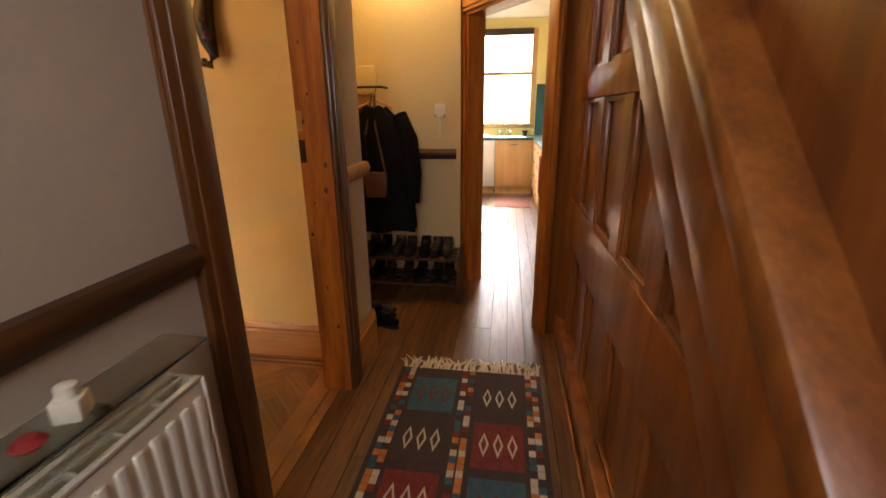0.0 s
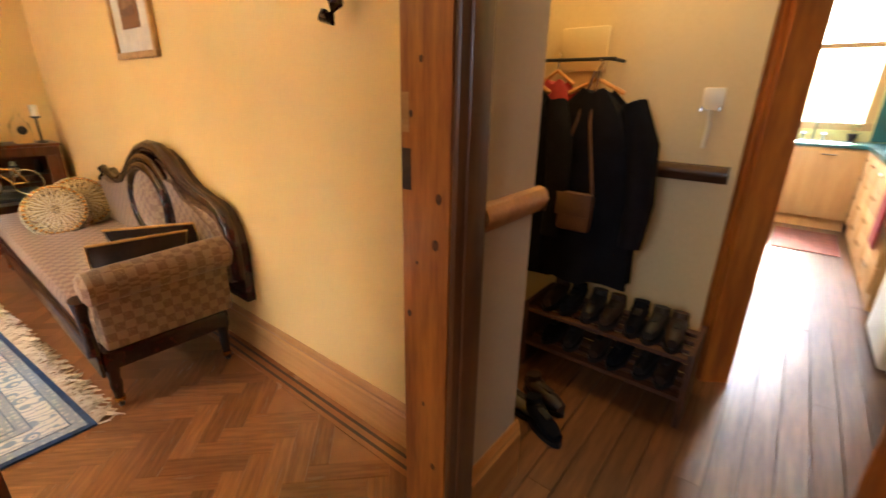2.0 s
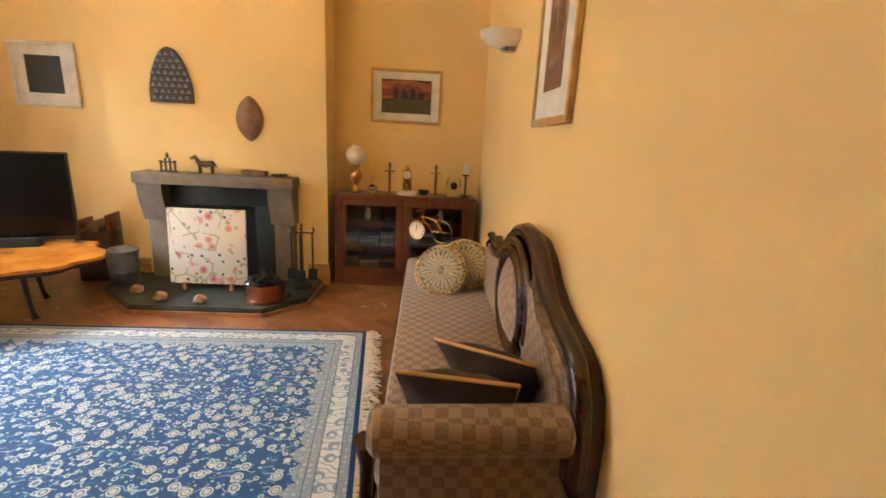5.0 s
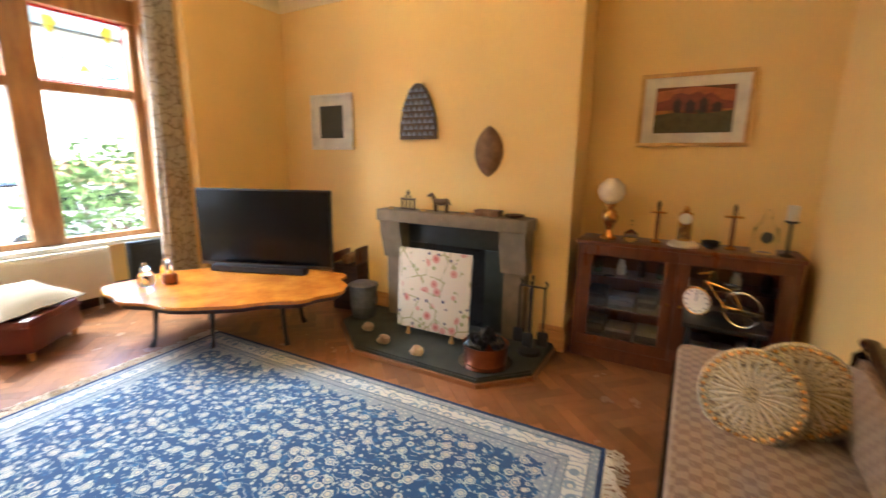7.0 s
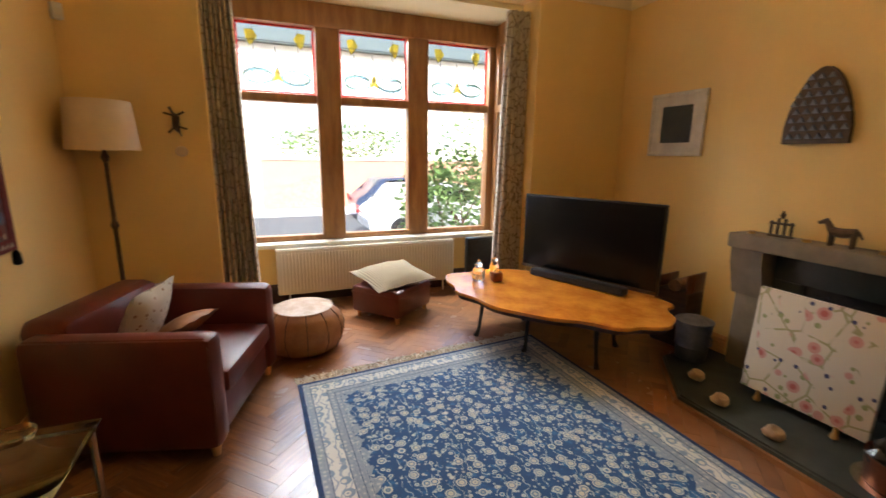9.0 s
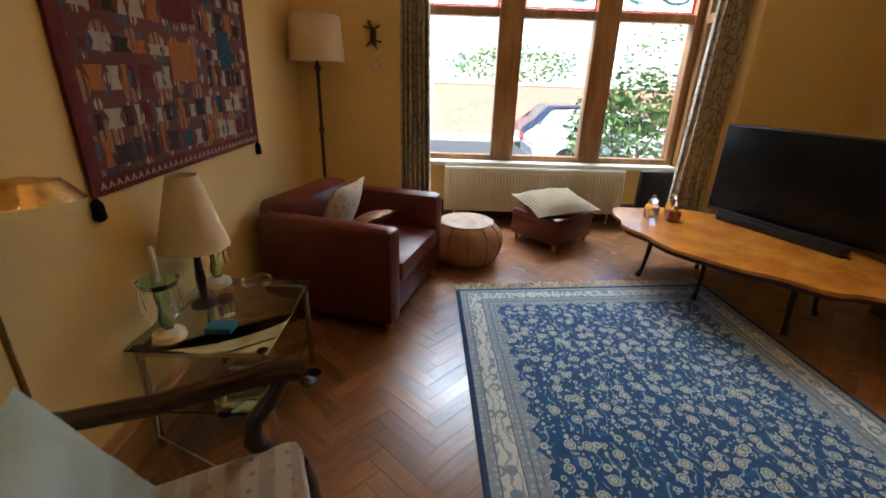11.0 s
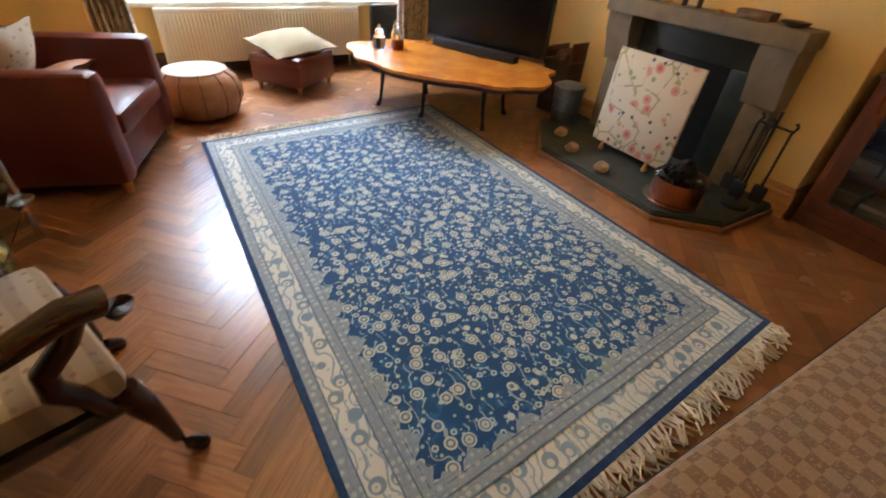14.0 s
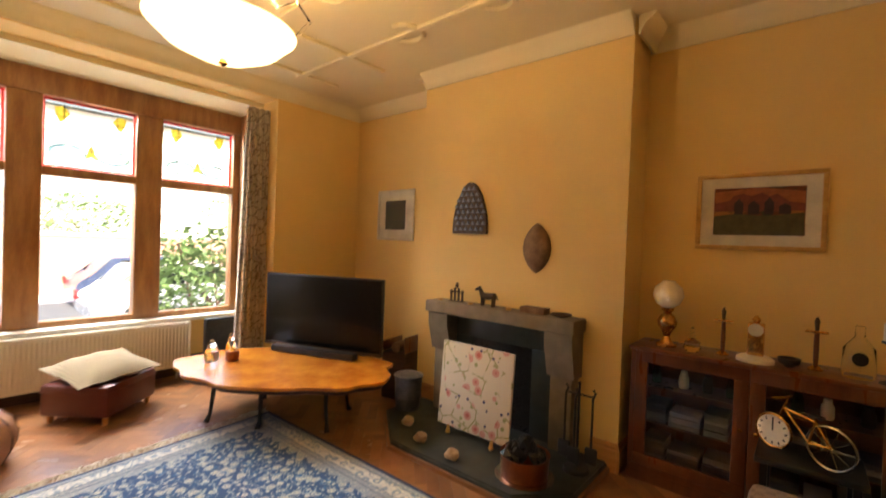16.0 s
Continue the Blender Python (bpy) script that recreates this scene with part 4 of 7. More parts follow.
def round_cushion(m, label):
    t = thing("round_cushion", label, "cushion", m, "cushions on the settee")
    b = lathe(B(), [(0.02, -0.055), (0.12, -0.06), (0.175, -0.045), (0.19, 0.0), (0.175, 0.045), (0.12, 0.06), (0.02, 0.055)], 28)
    part("cover", b, M["suzani"], t)
    b = B()
    for k in range(24):
        a = 2 * math.pi * k / 24
        tube(b, [(0.03 * math.cos(a), 0.03 * math.sin(a), 0.058), (0.085 * math.cos(a + 0.05), 0.085 * math.sin(a + 0.05), 0.0625), (0.135 * math.cos(a), 0.135 * math.sin(a), 0.059)], [0.0025, 0.0065, 0.0025], 5)
    part("petals", b, M["stitch"], t, "cream embroidered petals")
    b = B()
    for k in range(36):
        a = 2 * math.pi * k / 36
        lathe(b, [(0.007, -0.002), (0.009, 0.002), (0.004, 0.005)], 8, Matrix.Translation((0.160 * math.cos(a), 0.160 * math.sin(a), 0.050)))
    part("sequins", b, M["brass"], t, "ring of gold sequins")["kind"] = "stuff"
    return t


round_cushion(Matrix.Translation((1.25, -0.72, 0.56)) @ Matrix.Rotation(radians(62), 4, Vector((0.25, 1, 0))), "round sequinned gold and cream cushion on the settee")
round_cushion(Matrix.Translation((1.15, -0.56, 0.58)) @ Matrix.Rotation(radians(66), 4, Vector((0.1, 1, 0))), "round sequinned gold cushion leaning behind another")
for (x, y, z, rz, mk, lb) in ((2.80, -0.72, 0.60, 80, "brown", "dark brown velvet cushion with woven edge on the settee"), (2.62, -0.58, 0.59, 62, "brown", "dark velvet gold-edged cushion leaning on the settee back")):
    t = thing("settee_cushion", lb, "cushion", pose(x, y, z, 40, 0, rz), "cushions on the settee")
    part("cover", pillow(B(), 0.38, 0.38, 0.14), M[mk], t)
    part("piping", tube(B(), [(u, 0, v) for u, v in ((-0.185, -0.185), (0.185, -0.185), (0.185, 0.185), (-0.185, 0.185), (-0.185, -0.185))], 0.007, 6), M["gilt"], t)


def fireplace():
    t = thing("fireplace", "grey stone fireplace surround with slate inset and hearth", "fireplace")
    y0, y1 = -3.38, -2.01
    part("shelf", cube(B(), 0.001, 0.225, y0, y1, 0.93, 1.03, None, 0.012), M["stone"], t)
    for a, s in ((y0 + 0.02, 1), (y1 - 0.02, -1)):
        lo, hi = sorted((a, a + s * 0.21))
        part("pilaster", cube(B(), 0.001, 0.12, lo + 0.02, hi - 0.02, 0.06, 0.66, None, 0.008), M["stone"], t)
        prof = [(0.001, 0.60), (0.135, 0.60), (0.15, 0.66), (0.17, 0.74), (0.195, 0.82), (0.20, 0.93), (0.001, 0.93)]
        b = slab(B(), prof, lo, hi, Matrix(((1, 0, 0, 0), (0, 0, 1, 0), (0, 1, 0, 0), (0, 0, 0, 1))))
        part("corbel", b, M["stone"], t)
    for lo, hi, z0, z1 in ((y0 + 0.23, y1 - 0.23, 0.742, 0.93), (y0 + 0.23, y0 + 0.40, 0.06, 0.74), (y1 - 0.40, y1 - 0.23, 0.06, 0.74)):
        part("slate_slip", cube(B(), 0.001, 0.05, lo, hi, z0, z1, None, 0.002), M["slate"], t, "dark green slate slip")
    b = B()
    cube(b, 0.001, 0.012, y0 + 0.40, y1 - 0.40, 0.06, 0.74)
    part("firebox", b, M["coal"], t, "flat black firebox backing")
    b = slab(B(), [(0.001, -3.58), (0.46, -3.58), (0.84, -3.12), (0.84, -2.10), (0.55, -1.82), (0.001, -1.82)], 0.0, 0.062)
    bmesh.ops.bevel(b, geom=[e for e in b.edges if e.verts[0].co.z > 0.06 and e.verts[1].co.z > 0.06], offset=0.012, segments=2, affect='EDGES')
    part("hearth", b, M["slate"], t, "dark slate hearth slab")
    part("hearth_edge", slab(B(), [(0.001, -3.60), (0.47, -3.60), (0.862, -3.13), (0.862, -2.09), (0.56, -1.80), (0.001, -1.80)], 0.0, 0.03), M["parquet_r"], t)


fireplace()
t = thing("fire_screen", "floral embroidered panel firescreen on small feet", "fire screen", pose(0.43, -2.69, 0, 0, -4, 0))
part("panel", cube(B(), -0.012, 0.012, -0.325, 0.325, 0.115, 0.765, None, 0.006), M["floral"], t)
for y in (-0.2, 0.2):
    part("foot", lathe(B(), [(0.012, 0.064), (0.022, 0.075), (0.014, 0.10), (0.012, 0.13)], 10, Matrix.Translation((0.03, y, 0))), M["gilt"], t)
    part("strut", tube(B(), [(-0.02, y, 0.12), (-0.10, y, 0.065)], 0.01, 6), M["dark"], t)

# glazed cabinet in the alcove
t = thing("cabinet", "mahogany low cabinet with two glazed doors in the alcove", "cabinet")
cx0, cx1, cy0, cy1 = -0.36, -0.02, -1.70, -0.38
b = B()
cube(b, cx0, cx1, cy0, cy0 + 0.03, 0.06, 0.87); cube(b, cx0, cx1, cy1 - 0.03, cy1, 0.06, 0.87); cube(b, cx0, cx0 + 0.015, cy0 + 0.03, cy1 - 0.03, 0.06, 0.87)
cube(b, cx0, cx1, cy0 + 0.03, cy1 - 0.03, 0.06, 0.10)
part("body", b, M["cabwood"], t)
part("plinth", cube(B(), cx0, cx1 + 0.006, cy0 - 0.004, cy1 + 0.004, 0.0, 0.06, None, 0.004), M["cabwood"], t)
part("top", cube(B(), cx0, cx1 + 0.025, cy0 - 0.012, cy1 + 0.012, 0.87, 0.895, None, 0.006), M["cabwood"], t)
cm = (cy0 + cy1) / 2
for z in (0.38, 0.62):
    part("shelf", cube(B(), cx0 + 0.016, cx1 - 0.03, cy0 + 0.031, cy1 - 0.031, z, z + 0.014), M["cabwood"], t)
for a, c, hs in ((cy0 + 0.03, cm - 0.002, 1), (cm + 0.002, cy1 - 0.03, -1)):
    b = B()
    ring_frame(b, c - a, 0.765, 0.075, 0.024, Matrix.Translation((cx1 - 0.012, (a + c) / 2, 0.485)) @ Matrix.Rotation(radians(90), 4, 'Z'), 0.003)
    d = part("door", b, M["cabwood"], t)
    part("pane", cube(B(), cx1 - 0.014, cx1 - 0.010, a + 0.07, c - 0.07, 0.17, 0.80), M["glass"], d)
    part("knob", lathe(B(), [(0.006, 0), (0.012, 0.012), (0.004, 0.022)], 10, Matrix.Translation((cx1 + 0.001, c - 0.035 if hs > 0 else a + 0.035, 0.5)) @ Matrix.Rotation(radians(90), 4, 'Y')), M["brass"], d)
rb = random.Random(7)
for zs, tall in ((0.101, 0.20), (0.395, 0.17), (0.635, 0.17)):
    y = cy0 + 0.08
    while y < cy1 - 0.12:
        wdt, hh = rb.uniform(0.10, 0.20), rb.uniform(0.02, 0.045)
        zz = zs
        if abs(y - cm) < 0.10:
            y += 0.12
            continue
        while zz < zs + tall * rb.uniform(0.4, 0.85) and zs < 0.6:
            bk = solo("book", cube(B(), -0.28 + rb.uniform(0, 0.03), -0.08 + rb.uniform(0, 0.02), y, y + wdt, zz, zz + hh, None, 0.002), M["book"], "book lying in a stack inside the cabinet", "book", "books in the cabinet")
            zz += hh
            hh = rb.uniform(0.02, 0.04)
        if zs > 0.6:
            solo("jar", lathe(B(), [(0.025, 0), (0.03, 0.01), (0.03, 0.07), (0.02, 0.09), (0.02, 0.11)], 12, Matrix.Translation((-0.17, y + 0.05, zs))), M[("green_glass", "brown", "white")[rb.randrange(3)]], "small jar on the cabinet shelf", "jar", "jars in the cabinet")
        y += wdt + 0.02

# television, sound bar and burl table
ang = math.degrees(math.atan2(-4.99 + 3.76, 0.854 - 0.379))
t = thing("television", "large flat black television on the burl table", "television", pose(0.617, -4.375, 0, 0, 0, ang))
part("body", cube(B(), -0.655, 0.655, -0.045, -0.005, 0.46, 1.175, None, 0.008), M["plastic"], t)
part("screen", cube(B(), -0.640, 0.640, -0.0045, 0.001, 0.49, 1.160), M["screen"], t)
part("trim", cube(B(), -0.655, 0.655, -0.004, 0.004, 0.46, 0.487, None, 0.003), M["bronze"], t)
for x in (-0.35, 0.35):
    part("foot", cube(B(), x - 0.02, x + 0.02, -0.13, 0.09, 0.437, 0.462, None, 0.004), M["plastic"], t)
t = thing("sound_bar", "long black sound bar in front of the television", "sound bar", pose(0.72, -4.33, 0, 0, 0, ang))
part("body", cube(B(), -0.45, 0.45, -0.045, 0.045, 0.437, 0.50, None, 0.012), M["plastic"], t)
part("grille", cube(B(), -0.43, 0.43, 0.046, 0.05, 0.445, 0.492), M["black"], t)

t = thing("coffee_table", "low burl wood slab table with bark edge and iron legs", "table", pose(1.07, -4.20, 0, 0, 0, -58))
ol, ol2 = [], []
for k in range(72):
    a = 2 * math.pi * k / 72
    rr = 1 + 0.035 * math.sin(5 * a + 0.6) + 0.03 * math.sin(9 * a) + 0.02 * math.sin(14 * a + 1)
    x, y = 0.93 * math.copysign(abs(math.cos(a)) ** 0.85, math.cos(a)) * rr, 0.56 * math.copysign(abs(math.sin(a)) ** 0.9, math.sin(a)) * rr
    ol.append((x, y)); ol2.append((x * 0.965, y * 0.95))
part("bark_edge", slab(B(), ol2, 0.375, 0.415), M["bark"], t, "dark waney bark edge")
b = slab(B(), ol, 0.412, 0.436)
bmesh.ops.bevel(b, geom=[e for e in b.edges if e.verts[0].co.z > 0.43 and e.verts[1].co.z > 0.43], offset=0.006, segments=2, affect='EDGES')
part("tabletop", b, M["burl"], t)
for x, y in ((0.06, 0.26), (0.50, 0.22), (-0.45, -0.22), (0.35, -0.28), (-0.45, 0.2)):
    part("leg", tube(B(), [(x, y, 0.376), (x * 1.02, y * 1.06, 0.2), (x * 1.05, y * 1.1, 0.06), (x * 1.08, y * 1.2, 0.0)], [0.022, 0.016, 0.014, 0.024], 8), M["black"], t, "slim dark iron leg")

# bay radiator, speaker, stool, pouf
t = thing("radiator", "white ribbed panel radiator under the bay window", "radiator")
b = cube(B(), 1.24, 3.14, -5.93, -5.90, 0.13, 0.585, None, 0.008)
part("back_panel", b, M["white"], t)
part("front_panel", cube(B(), 1.24, 3.14, -5.84, -5.815, 0.13, 0.585, None, 0.008), M["white"], t)
for k in range(57):
    x = 1.27 + k * 0.0326
    part("rib", cube(B(), x - 0.009, x + 0.009, -5.816, -5.806, 0.16, 0.555, None, 0.004), M["white"], t)
part("top_grille", cube(B(), 1.24, 3.14, -5.93, -5.82, 0.586, 0.598, None, 0.003), M["white"], t)
for x in (1.35, 3.03):
    part("pipe", tube(B(), [(x, -5.87, 0.0), (x, -5.87, 0.14)], 0.009, 8), M["white"], t)
t = thing("loudspeaker", "slim black loudspeaker panel standing by the radiator", "loudspeaker", pose(1.02, -5.60, 0, 0, 0, 0))
part("body", cube(B(), -0.17, 0.17, -0.04, 0.04, 0.0, 0.65, None, 0.01), M["plastic"], t)
part("grille", cube(B(), -0.155, 0.155, 0.041, 0.046, 0.03, 0.62), M["black"], t)

t = thing("footstool", "square oxblood leather footstool on wooden feet", "stool", pose(2.10, -5.33, 0, 0, 0, 40))
b = cube(B(), -0.29, 0.29, -0.27, 0.27, 0.06, 0.315, None, 0.03)
part("box", b, M["leather"], t)
part("seam", ring_frame(B(), 0.585, 0.545, 0.008, 0.012, Matrix.Translation((0, 0, 0.255)) @ Matrix.Rotation(radians(90), 4, 'X'), 0.002), M["leather"], t)
for x in (-0.24, 0.24):
    for y in (-0.22, 0.22):
        part("foot", lathe(B(), [(0.018, 0), (0.026, 0.06)], 10, Matrix.Translation((x, y, 0))), M["skirt"], t)
t = thing("stool_cushion", "ribbed ochre and cream cushion lying on the footstool", "cushion", pose(2.10, -5.33, 0.385, 84, 4, 15))
part("cover", pillow(B(), 0.62, 0.60, 0.17), M["stripe"], t)
t = thing("pouf", "tan stitched leather pouf with pale worn top", "pouf", pose(2.97, -4.79, 0))
prof = [(0.20, 0.0), (0.26, 0.03), (0.305, 0.12), (0.31, 0.20), (0.28, 0.29), (0.22, 0.345), (0.12, 0.365), (0.0, 0.37)]
b = lathe(B(), prof, 32)
for v in b.verts:
    a = math.atan2(v.co.y, v.co.x)
    s = 1 - 0.022 * abs(math.sin(a * 6)) ** 8
    v.co.x *= s; v.co.y *= s
part("cover", b, M["tan"], t)
part("top_patch", lathe(B(), [(0.225, 0.347), (0.12, 0.371), (0.0, 0.376)], 32), mat("worn_pale_leather", (0.55, 0.40, 0.28), (0.38, 0.24, 0.14), rough=0.5, scale=9, bump=0.3), t, "pale worn leather top")
for k in range(12):
    a = 2 * math.pi * k / 12
    part("seam", tube(B(), [((r + 0.002) * math.cos(a), (r + 0.002) * math.sin(a), z) for r, z in prof[1:6]], 0.004, 5), M["bag"], t)


def leather_chair():
    c = Vector((3.74, -4.13, 0))
    t = thing("leather_armchair", "wide oxblood leather armchair with rounded arms", "armchair", Matrix.Translation(c) @ Matrix.Rotation(radians(-17), 4, 'Z'))
    # local: faces -x; width along y
    part("base", cube(B(), -0.40, 0.44, -0.46, 0.46, 0.06, 0.30, None, 0.03), M["leather"], t)
    part("seat", cube(B(), -0.45, 0.20, -0.345, 0.345, 0.29, 0.43, None, 0.045), M["leather"], t)
    for s in (-1, 1):
        y0, y1 = sorted((s * 0.345, s * 0.50))
        b = cube(B(), -0.44, 0.44, y0, y1, 0.065, 0.665, None, 0.05)
        part("arm", b, M["leather"], t)
        part("arm_seam", tube(B(), [(-0.42, s * 0.49, 0.10), (-0.42, s * 0.49, 0.61), (-0.40, s * 0.47, 0.655), (0.40, s * 0.47, 0.655)], 0.005, 5), M["leather"], t)
    b = cube(B(), 0.22, 0.47, -0.40, 0.40, 0.28, 0.70, None, 0.06)
    for v in b.verts:
        if v.co.z > 0.55:
            v.co.z += 0.07 * (1 - (v.co.y / 0.42) ** 2)
            v.co.x += 0.03
    part("backrest", b, M["leather"], t)
    for x in (-0.38, 0.38):
        for y in (-0.42, 0.42):
            part("foot", lathe(B(), [(0.02, 0), (0.03, 0.065)], 10, Matrix.Translation((x, y, 0))), M["skirt"], t)
    return t


leather_chair()
t = thing("chair_cushion", "cream speckled cushion on the leather armchair", "cushion", pose(3.86, -4.13, 0.60, -22, 0, 75))
part("cover", pillow(B(), 0.42, 0.42, 0.15), M["speckle"], t)
t = thing("lumbar_cushion", "tan and brown cushion on the leather armchair seat", "cushion", pose(3.70, -4.27, 0.49, -65, 0, 60))
part("cover", pillow(B(), 0.34, 0.28, 0.11), M["tan"], t)


def wood_armchair():
    """Open armchair with scrolled mahogany arms; local front is -x."""
    t = thing("open_armchair", "mahogany open armchair with worn tapestry seat", "armchair", Matrix.Translation((3.766, -1.943, 0)) @ Matrix.Rotation(radians(22), 4, 'Z'))
    b = cube(B(), -0.28, 0.26, -0.30, 0.30, 0.355, 0.455, None, 0.035)
    for v in b.verts:
        if v.co.x > 0:
            v.co.y *= 0.82
        if v.co.z > 0.44:
            v.co.z += 0.02 * (1 - (v.co.y / 0.3) ** 2)
    part("seat", b, M["seatcloth"], t, "worn pink and cream tapestry seat")
    b = B()
    cube(b, -0.285, -0.255, -0.29, 0.29, 0.29, 0.36, None, 0.006)
    for s in (-1, 1):
        tube(b, [(-0.27, s * 0.285, 0.325), (0.26, s * 0.235, 0.325)], 0.028, 6)
    cube(b, 0.24, 0.27, -0.24, 0.24, 0.29, 0.36, None, 0.006)
    part("seat_frame", b, M["mahogany"], t)
    for s in (-1, 1):
        part("leg", tube(B(), [(-0.26, s * 0.275, 0.36), (-0.275, s * 0.28, 0.29), (-0.295, s * 0.283, 0.20), (-0.31, s * 0.287, 0.09), (-0.33, s * 0.292, 0.04), (-0.355, s * 0.297, 0.012), (-0.362, s * 0.299, 0.0)], [0.034, 0.038, 0.026, 0.018, 0.020, 0.026, 0.022], 12), M["mahogany"], t)
        part("leg", tube(B(), [(0.26, s * 0.22, 0.36), (0.27, s * 0.22, 0.2), (0.33, s * 0.22, 0.0)], [0.026, 0.022, 0.02], 8), M["mahogany"], t)
        # arm: curves out from the back, dips and ends in a scroll over an S-shaped support
        part("arm", tube(B(), [(0.33, s * 0.235, 0.74), (0.22, s * 0.275, 0.685), (0.05, s * 0.325, 0.645), (-0.12, s * 0.335, 0.655), (-0.24, s * 0.325, 0.675), (-0.30, s * 0.32, 0.665), (-0.325, s * 0.32, 0.635), (-0.305, s * 0.32, 0.615)],
                            [0.022, 0.024, 0.027, 0.028, 0.032, 0.034, 0.032, 0.02], 12, 1.15), M["mahogany"], t)
        part("arm_support", tube(B(), [(-0.25, s * 0.315, 0.655), (-0.22, s * 0.31, 0.60), (-0.16, s * 0.30, 0.54), (-0.155, s * 0.295, 0.48), (-0.19, s * 0.288, 0.42), (-0.215, s * 0.285, 0.34)], [0.024, 0.024, 0.026, 0.028, 0.026, 0.026], 10), M["mahogany"], t)
        part("back_post", tube(B(), [(0.26, s * 0.22, 0.34), (0.28, s * 0.23, 0.6), (0.35, s * 0.23, 0.85), (0.42, s * 0.19, 1.03)], [0.027, 0.024, 0.022, 0.02], 8), M["mahogany"], t)
    part("top_rail", tube(B(), [(0.42, -0.20, 1.02), (0.43, -0.1, 1.065), (0.43, 0, 1.05), (0.43, 0.1, 1.065), (0.42, 0.20, 1.02)], [0.022, 0.03, 0.026, 0.03, 0.022], 8), M["mahogany"], t)
    part("splat", cube(B(), -0.011, 0.011, -0.085, 0.085, 0.0, 0.66, Matrix.Translation((0.275, 0, 0.38)) @ Matrix.Rotation(radians(13), 4, 'Y'), 0.008), M["mahogany"], t)
    return t


wood_armchair()
t = thing("satin_cushion", "pale green satin cushion on the open armchair", "cushion", pose(3.93, -1.90, 0.63, -26, 0, -68))
part("cover", pillow(B(), 0.46, 0.42, 0.15), M["pale"], t)

# glass side table
gx0, gx1, gy0, gy1 = 3.84, 4.36, -3.30, -2.68
t = thing("glass_table", "glass and chrome side table with a lower shelf", "side table")
part("glass_top", cube(B(), gx0, gx1, gy0, gy1, 0.472, 0.484, None, 0.004), M["tinted"], t)
part("glass_shelf", cube(B(), gx0 + 0.03, gx1 - 0.03, gy0 + 0.03, gy1 - 0.03, 0.17, 0.178), M["tinted"], t)
for x in (gx0 + 0.03, gx1 - 0.03):
    for y in (gy0 + 0.03, gy1 - 0.03):
        part("leg", tube(B(), [(x, y, 0), (x, y, 0.46)], 0.014, 10), M["chrome"], t)
        part("cap", lathe(B(), [(0.02, 0.458), (0.02, 0.472)], 12, Matrix.Translation((x, y, 0))), M["chrome"], t)
    part("rail", tube(B(), [(x, gy0 + 0.03, 0.45), (x, gy1 - 0.03, 0.45)], 0.009, 8), M["chrome"], t)
for y in (gy0 + 0.03, gy1 - 0.03):
    part("rail", tube(B(), [(gx0 + 0.03, y, 0.445), (gx1 - 0.03, y, 0.445)], 0.009, 8), M["chrome"], t)

# curtains
def curtain(name, xc, yc, w, seed, lean=0.0):
    bm = B()
    r = random.Random(seed)
    n, rows = 90, 14
    ph = [r.uniform(0, 6) for _ in range(4)]
    g = []
    for j in range(rows + 1):
        z = 0.05 + (2.88 - 0.05) * j / rows
        flare = 1 + 0.35 * (1 - j / rows)
        row = []
        for i in range(n + 1):
            u = i / n - 0.5
            d = 0.045 * math.sin(u * 50 + ph[0] + 0.3 * math.sin(j * 0.4)) + 0.015 * math.sin(u * 23 + ph[1] + j * 0.15)
            row.append(bm.verts.new((xc + u * w * flare + lean * (1 - j / rows), yc + d, z)))
        g.append(row)
    for j in range(rows):
        for i in range(n):
            bm.faces.new((g[j][i], g[j][i + 1], g[j + 1][i + 1], g[j + 1][i]))
    ob = solo(name, bm, M["curtain"], "full-length patterned beige curtain gathered beside the bay", "curtain", "bay curtains")
    sm = ob.modifiers.new("thick", 'SOLIDIFY')
    sm.thickness = 0.004
    return ob


curtain("curtain", 0.80, -5.32, 0.26, 1, 0.05)
curtain("curtain", 3.47, -5.32, 0.26, 2, -0.02)

# lamps
t = thing("floor_lamp", "dark turned floor lamp with an ivory drum shade", "floor lamp", pose(4.15, -4.90, 0))
part("base", lathe(B(), [(0.13, 0), (0.13, 0.015), (0.06, 0.03), (0.02, 0.05)], 20), M["bronze"], t)
part("stem", lathe(B(), [(0.014, 0.05), (0.014, 0.5), (0.024, 0.53), (0.014, 0.56), (0.014, 1.0), (0.025, 1.03), (0.014, 1.06), (0.013, 1.45), (0.026, 1.48), (0.012, 1.52), (0.012, 1.62)], 14), M["bronze"], t)
part("shade", lathe(B(), [(0.205, 1.53), (0.18, 1.84), (0.176, 1.84), (0.201, 1.532)], 28, None, False), M["ivory"], t)
t = thing("pendant_lamp", "lit amber glass bowl pendant hanging from the ceiling", "pendant lamp", pose(2.24, -2.80, 0))
part("bowl", lathe(B(), [(0.02, 2.30), (0.12, 2.315), (0.22, 2.36), (0.298, 2.43), (0.303, 2.435), (0.293, 2.437), (0.235, 2.37), (0.12, 2.327), (0.0, 2.312)], 36, None, False), M["bowl"], t)
part("finial", lathe(B(), [(0.0, 2.27), (0.02, 2.285), (0.012, 2.305)], 12), M["brass"], t)
part("rod", tube(B(), [(0, 0, 2.31), (0, 0, CEIL)], 0.007, 8), M["brass"], t)
part("ceiling_rose", lathe(B(), [(0.07, CEIL), (0.06, CEIL - 0.025), (0.01, CEIL - 0.04)], 18), M["brass"], t)
